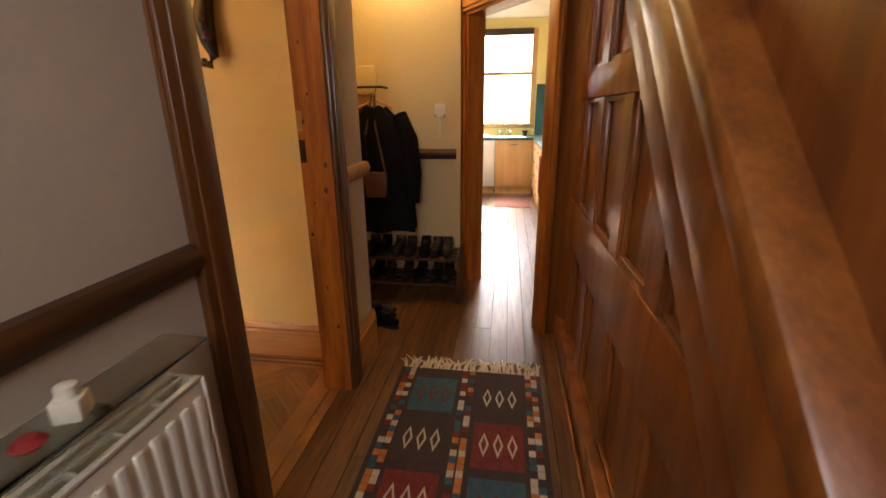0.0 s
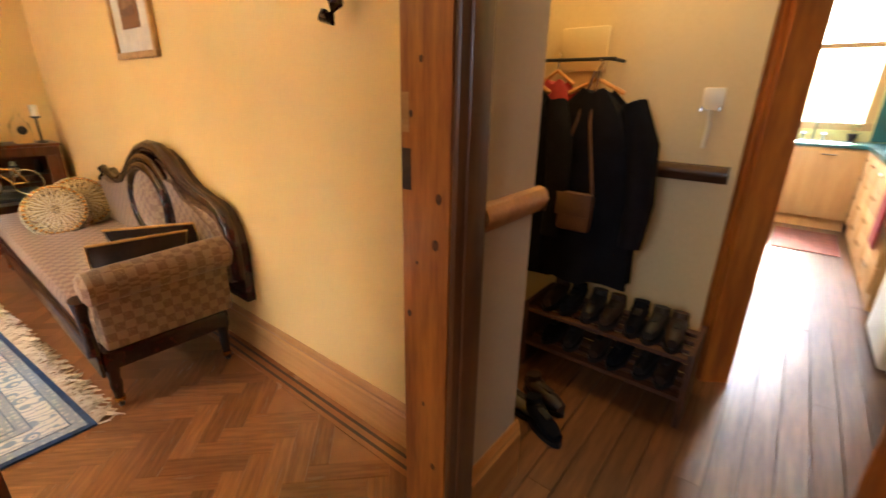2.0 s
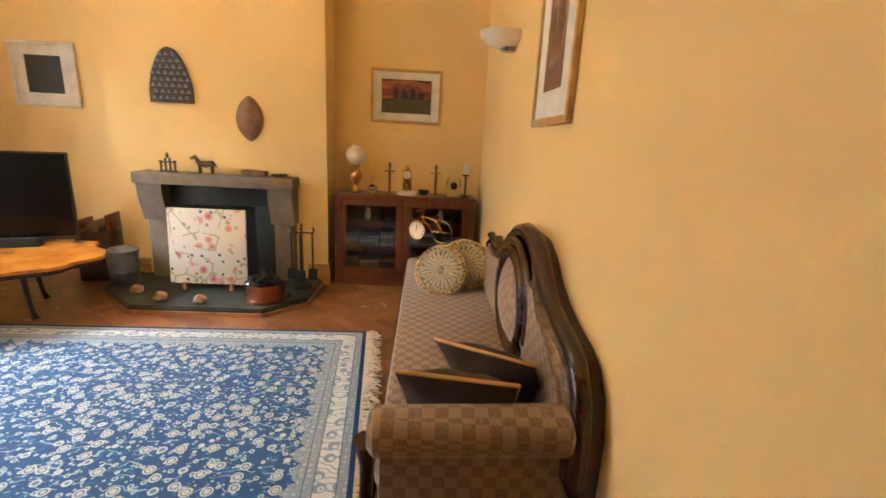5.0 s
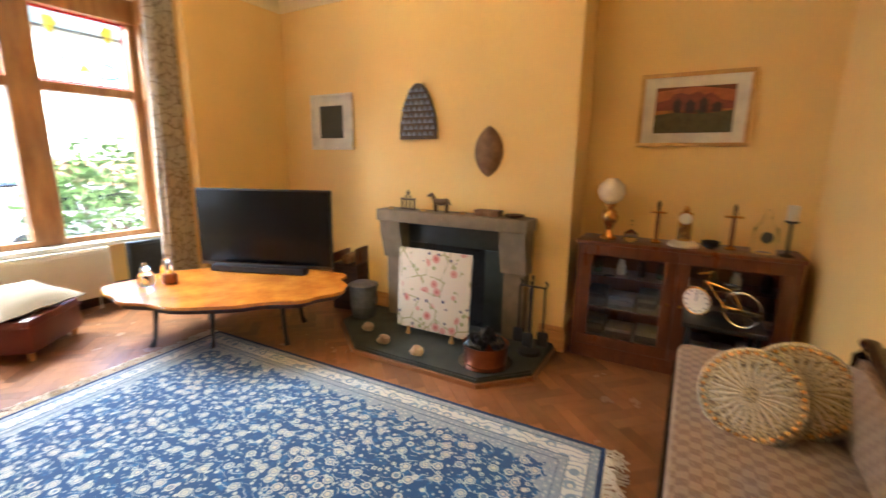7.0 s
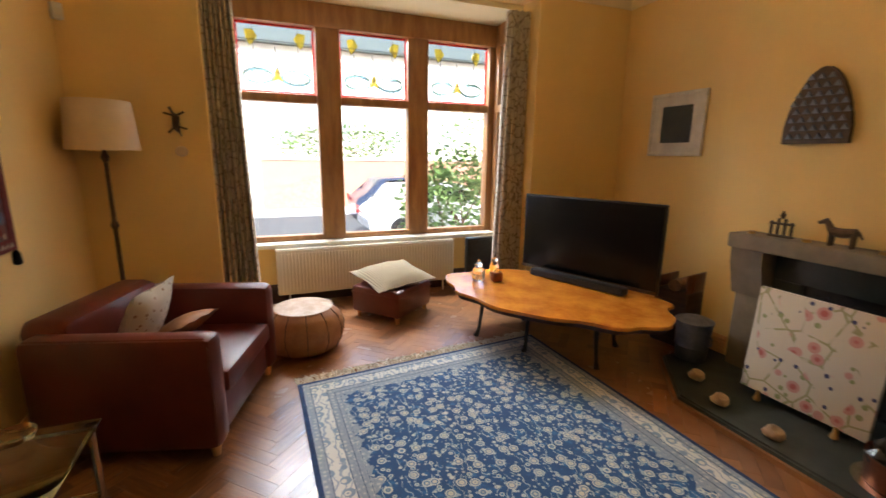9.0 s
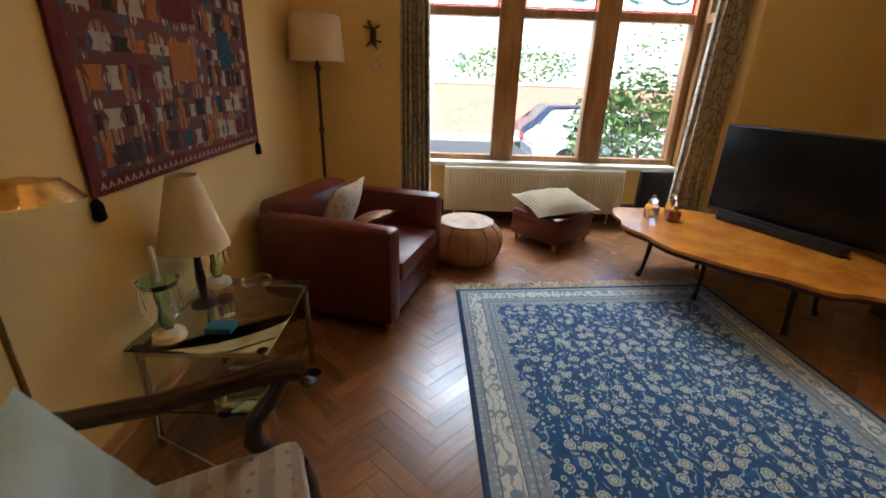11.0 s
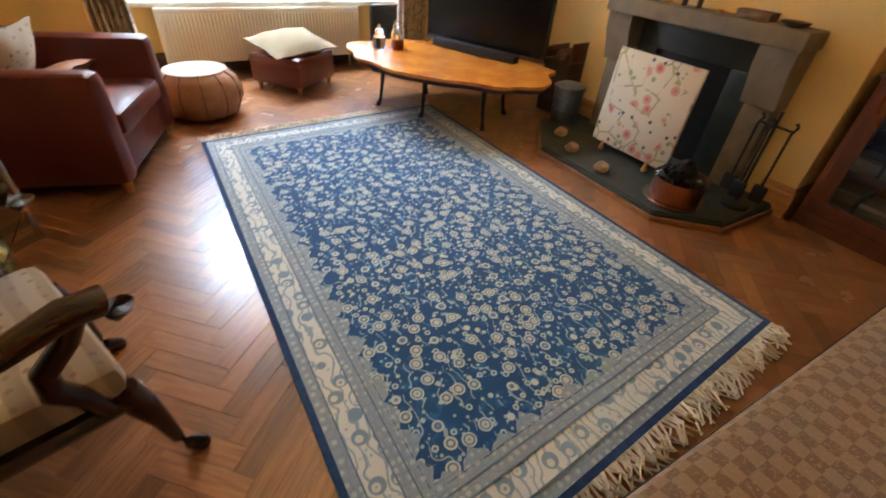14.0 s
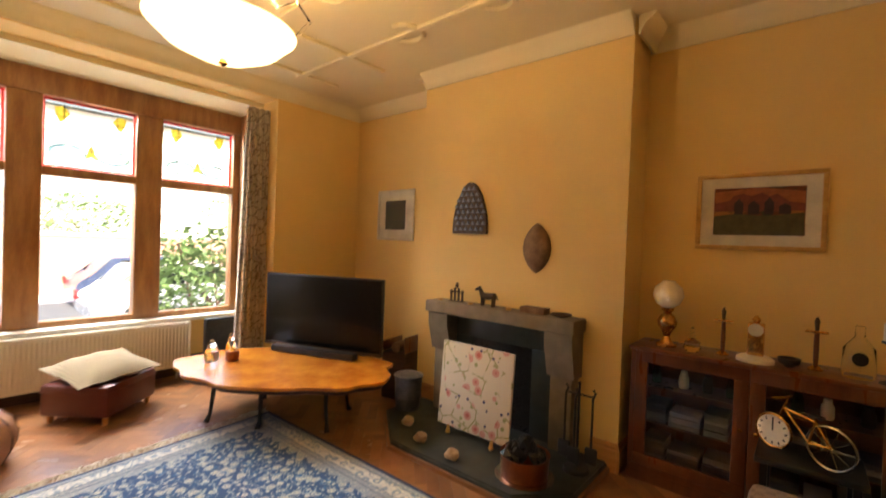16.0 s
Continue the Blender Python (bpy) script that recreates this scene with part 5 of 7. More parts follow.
for k in range(3):
    a = 2 * math.pi * k / 3 + 0.4
    part("glass_scroll", tube(B(), [(0.3 * math.cos(a), 0.3 * math.sin(a), 2.44), (0.36 * math.cos(a), 0.36 * math.sin(a), 2.52), (0.3 * math.cos(a), 0.3 * math.sin(a), 2.60), (0.22 * math.cos(a), 0.22 * math.sin(a), 2.56), (0.02 * math.cos(a), 0.02 * math.sin(a), 2.75)], 0.009, 8), M["glass"], t)

# pictures and wall pieces
def picture(name, m, w, h, fw, frame_m, mount, print_m, label, cat="picture"):
    t = thing(name, label, cat, m)
    part("frame", ring_frame(B(), w, h, fw, 0.024), frame_m, t)
    part("mount", cube(B(), -w / 2 + fw, w / 2 - fw, 0.0, 0.008, -h / 2 + fw, h / 2 - fw), M["paper"], t)
    part("print", cube(B(), -w / 2 + fw + mount, w / 2 - fw - mount, -0.004, -0.001, -h / 2 + fw + mount * 0.9, h / 2 - fw - mount * 0.9), print_m, t)
    return t


lp = picture("framed_picture", pose(-0.373, -1.070, 1.812, 0, 0, 90), 0.685, 0.50, 0.028, M["gilt"], 0.075, M["print_red"], "gilt framed red landscape print above the cabinet")
picture("framed_picture", pose(-0.373, -4.43, 1.83, 0, 0, 90), 0.58, 0.57, 0.03, M["paper"], 0.10, M["print_dark"], "small dark print in a wide white frame")
sp = picture("framed_picture", pose(2.06, WS - 0.016, 1.885, 0, 0, 0), 0.59, 0.74, 0.035, M["gilt"], 0.13, M["print_brown"], "gilt framed sepia print above the settee")
ST = Matrix.Rotation(radians(90), 4, 'X')
ink = {k: mat("print_" + k, c, tuple(v * 0.7 for v in c), rough=0.6, scale=22, bump=0.0) for k, c in
       (("sky", (0.42, 0.13, 0.05)), ("dusk", (0.23, 0.055, 0.04)), ("roof", (0.05, 0.022, 0.025)), ("grass", (0.10, 0.085, 0.035)), ("brown", (0.19, 0.085, 0.035)))}
part("sky_area", slab(B(), [(-0.237, 0.0), (0.237, 0.0), (0.237, 0.12), (0.02, 0.152), (-0.237, 0.13)], 0.0042, 0.0050, ST), ink["sky"], lp)
part("tree_area", slab(B(), [(-0.237, 0.0), (-0.237, 0.055), (-0.15, 0.075), (-0.13, 0.105), (-0.08, 0.115), (-0.03, 0.10), (0.02, 0.12), (0.06, 0.095), (0.10, 0.11), (0.16, 0.06), (0.237, 0.045), (0.237, 0.0)], 0.0052, 0.0058, ST), ink["dusk"], lp)
for x, w_, h_ in ((-0.10, 0.05, 0.085), (-0.02, 0.06, 0.07), (0.06, 0.05, 0.09), (0.14, 0.06, 0.05)):
    part("house_shape", slab(B(), [(x - w_ / 2, -0.02), (x + w_ / 2, -0.02), (x + w_ / 2, h_ * 0.6), (x, h_), (x - w_ / 2, h_ * 0.6)], 0.0060, 0.0066, ST), ink["roof"], lp)
part("field_area", slab(B(), [(-0.237, -0.152), (0.237, -0.152), (0.237, -0.01), (0.05, -0.03), (-0.12, -0.015), (-0.237, -0.03)], 0.0068, 0.0074, ST), ink["grass"], lp)
for x, z, w_, h_ in ((-0.07, 0.05, 0.10, 0.16), (0.05, 0.03, 0.09, 0.20), (0.0, -0.13, 0.18, 0.05)):
    part("ink_block", slab(B(), [(x - w_ / 2, z - h_ / 2), (x + w_ / 2, z - h_ / 2), (x + w_ / 2 - 0.01, z + h_ / 2), (x - w_ / 2, z + h_ / 2 - 0.02)], 0.0042, 0.0050, ST), ink["brown"], sp)
t = thing("wall_light", "frosted half-bowl wall light with metal rim", "wall light", pose(1.06, WS, 2.075))
part("bowl", lathe(B(), [(0.02, -0.06), (0.08, -0.045), (0.13, -0.01), (0.15, 0.035), (0.145, 0.036), (0.125, -0.005), (0.07, -0.035)], 20, Matrix.Translation((0, -0.10, 0)), False), M["opal"], t)
part("bracket", lathe(B(), [(0.04, -0.075), (0.05, -0.05), (0.02, -0.045)], 14, Matrix.Translation((0, -0.06, 0)) @ Matrix.Diagonal((1, 1.15, 1, 1))), M["chrome"], t)
# arched block print and carved mask on the chimney breast
bl = thing("arched_wall_block", "dark carved arched block hung on the chimney breast", "wall ornament", pose(0.004, -3.075, 1.62, 90, 0, 90))
ol = [(-0.18, 0.0), (0.18, 0.0)] + [(0.18 * math.cos(a) * (1 - 0.22 * math.sin(a)), 0.10 + 0.35 * math.sin(a)) for a in [math.pi * k / 16 for k in range(17)]]
part("board", slab(B(), ol, 0.0, 0.03), M["bronze"], bl)
for r_ in range(8):
    for c_ in range(6):
        x, y = -0.135 + c_ * 0.054 + (0.02 if r_ % 2 else 0), 0.03 + r_ * 0.05
        if abs(x) < 0.165 and (y < 0.14 or (x / 0.165) ** 2 + ((y + 0.02 - 0.14) / 0.29) ** 2 < 1):
            part("carved_stud", slab(B(), [(x - 0.019, y), (x + 0.019, y), (x, y + 0.032)], 0.03, 0.045), M["galv"], bl)
b = lathe(B(), [(0.0, 0.065), (0.05, 0.06), (0.09, 0.04), (0.11, 0.0)], 24, pose(0.003, -2.43, 1.52, 0, 90, 0) @ Matrix.Diagonal((1.78, 1, 0.8, 1)))
for v in b.verts:
    u = min(1.0, abs(v.co.z - 1.52) / 0.196)
    v.co.y = -2.43 + (v.co.y + 2.43) * 1.12 * max(0.05, (1 - u * u) ** 0.25)
mk = solo("carved_wall_mask", b, M["mask"], "pointed oval carved wooden mask on the chimney breast", "wall ornament")
# hook-like carved bracket on the settee wall
t = thing("carved_bracket", "dark carved wooden scroll hook hanging on the wall", "wall ornament", pose(3.86, WS, 1.565))
part("scroll", tube(B(), [(0, -0.02, 0.42), (0.01, -0.04, 0.32), (-0.02, -0.05, 0.2), (0.0, -0.06, 0.1), (0.02, -0.065, 0.04), (0.0, -0.075, 0.0), (-0.03, -0.075, 0.01), (-0.03, -0.07, 0.03)], [0.012, 0.03, 0.05, 0.036, 0.022, 0.02, 0.02, 0.012], 10), M["mahogany"], t)
for k in range(7):
    part("chain_link", tube(B(), [(0.012 * math.cos(a) * (1 if k % 2 else 0.2), -0.02 + 0.012 * math.cos(a) * (0.2 if k % 2 else 1), 0.44 + k * 0.034 + 0.022 * math.sin(a)) for a in [2 * math.pi * q / 8 for q in range(9)]], 0.004, 5), M["black"], t)
# tapestry on the hall wall
t = thing("wall_tapestry", "dark red tribal woven tapestry hanging on the wall", "tapestry", pose(WX - 0.012, -3.455, 1.03, 0, 0, -90))
part("weave", cube(B(), -0.70, 0.70, -0.004, 0.006, 0.0, 1.0), M["tapestry"], t)
part("border", ring_frame(B(), 1.42, 1.0, 0.06, 0.014, Matrix.Translation((0, 0, 0.5)), 0.002), M["kilim"], t)
rt = random.Random(21)
for k in range(34):
    x = -0.66 + k * 0.04
    part("zigzag", slab(B(), [(x - 0.016, 0.02), (x, 0.045), (x + 0.016, 0.02), (x + 0.008, 0.02), (x, 0.033), (x - 0.008, 0.02)], 0.0072, 0.0085, Matrix.Rotation(radians(90), 4, 'X')), M["kilim_w"], t)
for r_ in range(7):
    z, hgt = 0.085 + r_ * 0.125, (0.105, 0.085, 0.10, 0.06, 0.105, 0.08, 0.10)[r_]
    x = -0.62
    while x < 0.60:
        w_ = rt.choice((0.03, 0.045, 0.06, 0.09))
        mk = rt.choice(("kilim_w", "kilim_w", "kilim", "kilim_o", "kilim_d", "kilim_b", "kilim_d"))
        hh = hgt * rt.uniform(0.55, 1.0)
        if abs(x) > 0.16 or not 2 <= r_ <= 5:
            o = [(x, z), (x + w_, z), (x + w_ * 0.8, z + hh * 0.5), (x + w_, z + hh), (x, z + hh), (x + w_ * 0.2, z + hh * 0.5)]
            part("motif", slab(B(), o, 0.0045, 0.0062, Matrix.Rotation(radians(90), 4, 'X')), M[mk], t)
        x += w_ + rt.uniform(0.006, 0.02)
for x, z, w_, hh, mk in ((-0.02, 0.36, 0.20, 0.16, "kilim_o"), (0.0, 0.60, 0.24, 0.16, "kilim"), (0.40, 0.42, 0.13, 0.18, "kilim_b")):
    part("medallion", cube(B(), x - w_ / 2, x + w_ / 2, -0.0066, -0.0045, z, z + hh, None, 0.0), M[mk], t)
for x in (-0.70, 0.70):
    part("tassel", lathe(B(), [(0.006, 0.0), (0.018, -0.02), (0.022, -0.07), (0.01, -0.08)], 8, Matrix.Translation((x, 0, 0.0))), M["cloth"], t)
# gecko ornament and thermostat by the window
t = thing("gecko_ornament", "dark metal lizard ornament on the window wall", "wall ornament", pose(3.76, WY + 0.012, 1.74))
b = tube(B(), [(-0.03, 0.0, -0.10), (0.0, 0.0, -0.04), (-0.005, 0.0, 0.03), (0.03, 0.0, 0.10)], [0.006, 0.024, 0.026, 0.012], 8)
for x, z, dx, dz in ((0.0, 0.04, 0.07, 0.02), (0.0, 0.04, -0.06, 0.03), (0.0, -0.03, 0.05, -0.05), (0.0, -0.03, -0.07, -0.02)):
    tube(b, [(x, 0, z), (x + dx, 0, z + dz)], 0.008, 6)
part("body", b, M["bronze"], t)
solo("thermostat", lathe(B(), [(0.04, 0), (0.04, 0.02), (0.03, 0.03)], 20, pose(3.74, WY + 0.001, 1.53, -90, 0, 0)), M["ivory"], "small round cream dial on the window wall", "thermostat")


t = thing("alarm_sensor", "small white alarm sensor high in the corner", "sensor", pose(WX - 0.03, WY + 0.03, 2.40, 0, 0, 45))
part("body", cube(B(), -0.03, 0.03, -0.025, 0.025, -0.05, 0.05, None, 0.008), M["white"], t)
part("lens", cube(B(), -0.02, 0.02, 0.0255, 0.031, -0.03, 0.01, None, 0.004), M["opal"], t)


# ---- living room: small things ----
def candlestick(x, y, z):
    t = thing("candlestick", "sword-shaped brass and dark wood candlestick on the cabinet", "candlestick", pose(x, y, z) @ Matrix.Diagonal((1.15, 1.15, 1.22, 1)), "candlesticks on the cabinet")
    part("base", lathe(B(), [(0.03, 0), (0.03, 0.008), (0.01, 0.02)], 14), M["brass"], t)
    part("stem", lathe(B(), [(0.010, 0.02), (0.012, 0.10), (0.010, 0.17)], 10), M["cabwood"], t)
    part("guard", cube(B(), -0.01, 0.01, -0.045, 0.045, 0.17, 0.182, None, 0.004), M["brass"], t)
    part("grip", lathe(B(), [(0.008, 0.182), (0.010, 0.21), (0.012, 0.225), (0.004, 0.245)], 10), M["bronze"], t)


for y in (-1.20, -0.755):
    candlestick(-0.17, y, 0.896)
t = thing("oil_lamp", "brass oil lamp with a white opal globe on the cabinet", "oil lamp", pose(-0.16, -1.52, 0.896) @ Matrix.Diagonal((1.12, 1.12, 1.13, 1)))
part("base", lathe(B(), [(0.055, 0), (0.055, 0.012), (0.03, 0.03), (0.018, 0.06), (0.03, 0.09), (0.05, 0.12), (0.055, 0.15), (0.04, 0.18), (0.02, 0.20), (0.035, 0.215), (0.035, 0.23)], 20), M["brass"], t)
part("globe", lathe(B(), [(0.03, 0.23), (0.065, 0.255), (0.085, 0.30), (0.075, 0.35), (0.04, 0.38), (0.035, 0.39)], 22), M["opal"], t)
t = thing("decanter", "small clear glass decanter on the cabinet", "decanter", pose(-0.12, -1.36, 0.896))
part("body", lathe(B(), [(0.035, 0), (0.05, 0.02), (0.045, 0.06), (0.015, 0.085), (0.012, 0.12)], 18), M["glass"], t)
part("stopper", lathe(B(), [(0.010, 0.121), (0.016, 0.14), (0.004, 0.155)], 10), M["glass"], t)
t = thing("mantel_clock", "small white and gilt anniversary clock on the cabinet", "clock", pose(-0.14, -1.03, 0.896) @ Matrix.Diagonal((1.2, 1.2, 1.15, 1)))
part("base", lathe(B(), [(0.08, 0), (0.08, 0.015), (0.06, 0.028)], 22), M["wax"], t)
part("case", cube(B(), -0.022, 0.022, -0.035, 0.035, 0.03, 0.20, None, 0.008), M["brass"], t)
part("dial", lathe(B(), [(0.032, 0), (0.032, 0.004)], 20, pose(0.024, 0, 0.165, 0, 90, 0)), M["wax"], t)
part("finial", lathe(B(), [(0.012, 0.20), (0.02, 0.215), (0.004, 0.24)], 10), M["brass"], t)
solo("small_bowl", lathe(B(), [(0.02, 0), (0.05, 0.02), (0.055, 0.05), (0.05, 0.05), (0.02, 0.012)], 18, pose(-0.14, -0.87, 0.896), False), M["black"], "small black bowl on the cabinet", "bowl")
t = thing("bottle", "clear glass flagon with a dark label on the cabinet", "bottle", pose(-0.16, -0.58, 0.896) @ Matrix.Diagonal((1.1, 1.1, 1.2, 1)))
part("body", lathe(B(), [(0.06, 0), (0.065, 0.02), (0.06, 0.13), (0.02, 0.18), (0.018, 0.23)], 20), M["glass"], t)
part("label", lathe(B(), [(0.03, 0), (0.03, 0.003)], 16, pose(0.064, 0, 0.09, 0, 90, 0)), M["black"], t)
t = thing("tall_candle", "thick white candle on a dark iron stand", "candle", pose(-0.10, -0.47, 0.896))
part("stand", lathe(B(), [(0.04, 0), (0.04, 0.008), (0.009, 0.02), (0.009, 0.20), (0.035, 0.21), (0.035, 0.22)], 14), M["black"], t)
part("candle", lathe(B(), [(0.028, 0.221), (0.028, 0.31), (0.02, 0.314)], 14), M["wax"], t)

# bicycle clock on a small dark stand
t = thing("plant_stand", "small black square stand in front of the cabinet", "stand", pose(0.22, -0.76, 0))
part("top", cube(B(), -0.17, 0.17, -0.22, 0.2, 0.50, 0.53, None, 0.006), M["plastic"], t)
for sx in (-0.14, 0.14):
    for sy in (-0.18, 0.16):
        part("leg", cube(B(), sx - 0.015, sx + 0.015, sy - 0.015, sy + 0.015, 0, 0.5), M["plastic"], t)
t = thing("bicycle_clock", "ornamental metal bicycle with a clock as front wheel", "clock", pose(0.25, -0.80, 0.531, 0, 0, 62))


def wheel(c, r, mt, nm):
    w = part(nm, tube(B(), [(c + r * math.cos(a), 0, r + r * math.sin(a)) for a in [2 * math.pi * k / 24 for k in range(25)]], 0.006, 6), mt, t)
    return w


wheel(-0.13, 0.085, M["brass"], "front_wheel")
part("clock_face", lathe(B(), [(0.078, -0.006), (0.078, 0.006)], 26, pose(-0.13, 0, 0.085, 90, 0, 0)), M["wax"], t, "round white clock face")
part("pointer", cube(B(), -0.133, -0.127, -0.010, -0.0065, 0.085, 0.14), M["black"], t)
for k in range(12):
    a = 2 * math.pi * k / 12
    part("hour_mark", cube(B(), -0.004, 0.004, -0.0085, -0.0065, 0.058, 0.070, Matrix.Translation((-0.13, 0, 0.085)) @ Matrix.Rotation(a, 4, 'Y')), M["black"], t)
rw = wheel(0.12, 0.10, M["chrome"], "rear_wheel")
for k in range(10):
    a = 2 * math.pi * k / 10
    part("spoke", tube(B(), [(0.12, 0, 0.10), (0.12 + 0.097 * math.cos(a), 0, 0.10 + 0.097 * math.sin(a))], 0.002, 4), M["chrome"], rw)
b = tube(B(), [(-0.13, 0, 0.085), (-0.08, 0, 0.24), (-0.07, 0, 0.27)], 0.006, 6)
tube(b, [(-0.085, 0, 0.22), (0.03, 0, 0.09), (0.12, 0, 0.10)], 0.006, 6)
tube(b, [(0.03, 0, 0.09), (0.06, 0, 0.22)], 0.006, 6)
tube(b, [(-0.085, 0, 0.22), (0.055, 0, 0.20), (0.12, 0, 0.10)], 0.006, 6)
part("frame", b, M["brass"], t)
part("handlebar", tube(B(), [(-0.11, -0.06, 0.27), (-0.07, -0.03, 0.28), (-0.07, 0.03, 0.28), (-0.11, 0.06, 0.27)], 0.006, 6), M["brass"], t)
part("saddle", cube(B(), 0.03, 0.09, -0.02, 0.02, 0.22, 0.235, None, 0.006), M["black"], t)

# mantel ornaments
t = thing("brass_stand", "small brass openwork stand on the mantel", "ornament", pose(0.11, -3.12, 1.031))
b = B()
for y in (-0.06, -0.02, 0.02, 0.06):
    cube(b, -0.008, 0.008, y - 0.006, y + 0.006, 0, 0.12 if abs(y) < 0.03 else 0.10)
cube(b, -0.02, 0.02, -0.07, 0.07, 0, 0.012); cube(b, -0.01, 0.01, -0.07, 0.07, 0.08, 0.092)
part("openwork", b, M["bronze"], t)
part("finial", lathe(B(), [(0.01, 0.12), (0.016, 0.14), (0.004, 0.17)], 8), M["bronze"], t)
t = thing("horse_figure", "small dark bronze horse figure on the mantel", "figurine", pose(0.12, -2.79, 1.031))
b = tube(B(), [(0, -0.06, 0.085), (0, 0.0, 0.08), (0, 0.065, 0.09)], [0.026, 0.028, 0.026], 8)
tube(b, [(0, -0.055, 0.09), (0, -0.085, 0.14)], [0.022, 0.015], 8); tube(b, [(0, -0.08, 0.145), (0, -0.125, 0.125)], [0.016, 0.010], 8); tube(b, [(0, 0.07, 0.10), (0, 0.095, 0.06)], [0.008, 0.005], 6)
for y in (-0.05, 0.055):
    for x in (-0.015, 0.015):
        tube(b, [(x, y, 0.08), (x, y, 0.0)], [0.011, 0.009], 6)
part("body", b, M["bronze"], t)
t = thing("wooden_box", "flat grey-brown box on the mantel", "box", pose(0.11, -2.37, 1.031))
part("box", cube(B(), -0.05, 0.05, -0.10, 0.10, 0, 0.03, None, 0.004), M["mask"], t)
part("lid", cube(B(), -0.052, 0.052, -0.102, 0.102, 0.031, 0.045, None, 0.004), M["mask"], t)
solo("shallow_dish", lathe(B(), [(0.03, 0), (0.07, 0.015), (0.075, 0.025), (0.07, 0.025), (0.03, 0.008)], 16, pose(0.12, -2.15, 1.031), False), M["bronze"], "shallow dark dish on the mantel", "dish")
for y in (-3.28, -2.95, -2.58):
    solo("tealight", lathe(B(), [(0.022, 0), (0.024, 0.018), (0.016, 0.020)], 12, pose(0.14, y, 1.031)), M["gilt"], "small tealight on the mantel", "candle", "tealights on the mantel")

# hearth things
t = thing("ash_bin", "galvanised steel lidded bin on the hearth", "bin", pose(0.30, -3.48, 0.063))
part("body", lathe(B(), [(0.10, 0), (0.105, 0.01), (0.112, 0.10), (0.118, 0.105), (0.114, 0.12), (0.122, 0.28)], 24), M["galv"], t)
part("lid", lathe(B(), [(0.13, 0.281), (0.13, 0.295), (0.08, 0.315), (0.02, 0.325)], 24), M["galv"], t)
part("handle", tube(B(), [(0.0, 0.12, 0.22), (0.0, 0.15, 0.20), (0.0, 0.15, 0.15), (0.0, 0.118, 0.13)], 0.006, 6), M["galv"], t)
t = thing("coal_bowl", "copper bowl heaped with black coal on the hearth", "coal bucket", pose(0.58, -2.15, 0.063) @ Matrix.Diagonal((1.15, 1.15, 1.22, 1)))
part("bowl", lathe(B(), [(0.10, 0), (0.13, 0.01), (0.135, 0.10), (0.14, 0.12), (0.125, 0.115), (0.11, 0.02)], 24, None, False), M["copper"], t)
part("tray", lathe(B(), [(0.16, -0.0005), (0.165, 0.006), (0.12, 0.008)], 24), M["chrome"], t)
rc = random.Random(3)
for k in range(26):
    a, r_, h_ = rc.uniform(0, 6.28), rc.uniform(0, 0.11), rc.uniform(0.10, 0.20)
    b = B()
    bmesh.ops.create_icosphere(b, subdivisions=1, radius=rc.uniform(0.025, 0.042))
    for v in b.verts:
        v.co *= rc.uniform(0.7, 1.2)
        v.co += Vector((r_ * math.cos(a), r_ * math.sin(a), h_ * (1 - r_ * 3)))
    put("coal", b, M["coal"], False, t)
t = thing("fire_tools", "black iron companion set of fire tools on a stand", "fire tools", pose(0.28, -1.93, 0.063) @ Matrix.Diagonal((1.15, 1.15, 1.18, 1)))
part("base", lathe(B(), [(0.075, 0), (0.07, 0.02), (0.015, 0.03)], 16), M["black"], t)
part("post", tube(B(), [(0, 0, 0.03), (0, 0, 0.50)], 0.008, 8), M["black"], t)
part("crossbar", tube(B(), [(0.0, -0.08, 0.43), (0, 0.08, 0.43)], 0.006, 6), M["black"], t)
for k, (dx, dy) in enumerate(((0.0, -0.08), (0.0, 0.08), (0.05, 0.0))):
    tl = part("tool", tube(B(), [(dx, dy, 0.08), (dx, dy, 0.42), (dx, dy + 0.015, 0.455), (dx, dy, 0.47)], 0.007, 6), M["black"], t)
    part("tool_head", cube(B(), dx - 0.012, dx + 0.012, dy - 0.035, dy + 0.035, 0.06, 0.15, None, 0.01), M["black"], tl)
for y, x in ((-2.95, 0.70), (-2.62, 0.74), (-3.22, 0.56)):
    b = B()
    bmesh.ops.create_icosphere(b, subdivisions=2, radius=0.05)
    for v in b.verts:
        v.co *= 1 + 0.35 * noise.noise(v.co * 30)
        v.co.z = max(v.co.z * 0.8, -0.03)
        v.co += Vector((x, y, 0.093))
    solo("stone_shell", b, M["shell"], "knobbly pale fossil shell on the hearth", "shell", "shells on the hearth")
# carved dark stool beside the television
t = thing("log_basket", "dark wooden log carrier beside the fireplace", "log basket", pose(0.0, -3.86, 0, 0, 0, 10))
part("box", cube(B(), -0.16, 0.16, -0.14, 0.14, 0.0, 0.46, None, 0.02), M["dark"], t)
for y in (-0.13, 0.13):
    part("side", cube(B(), -0.16, 0.16, y - 0.01, y + 0.01, 0.461, 0.56 if y < 0 else 0.62, None, 0.01), M["cabwood"], t)
part("logs", tube(B(), [(-0.14, 0.0, 0.50), (0.15, 0.02, 0.51)], 0.05, 10), M["mask"], t)

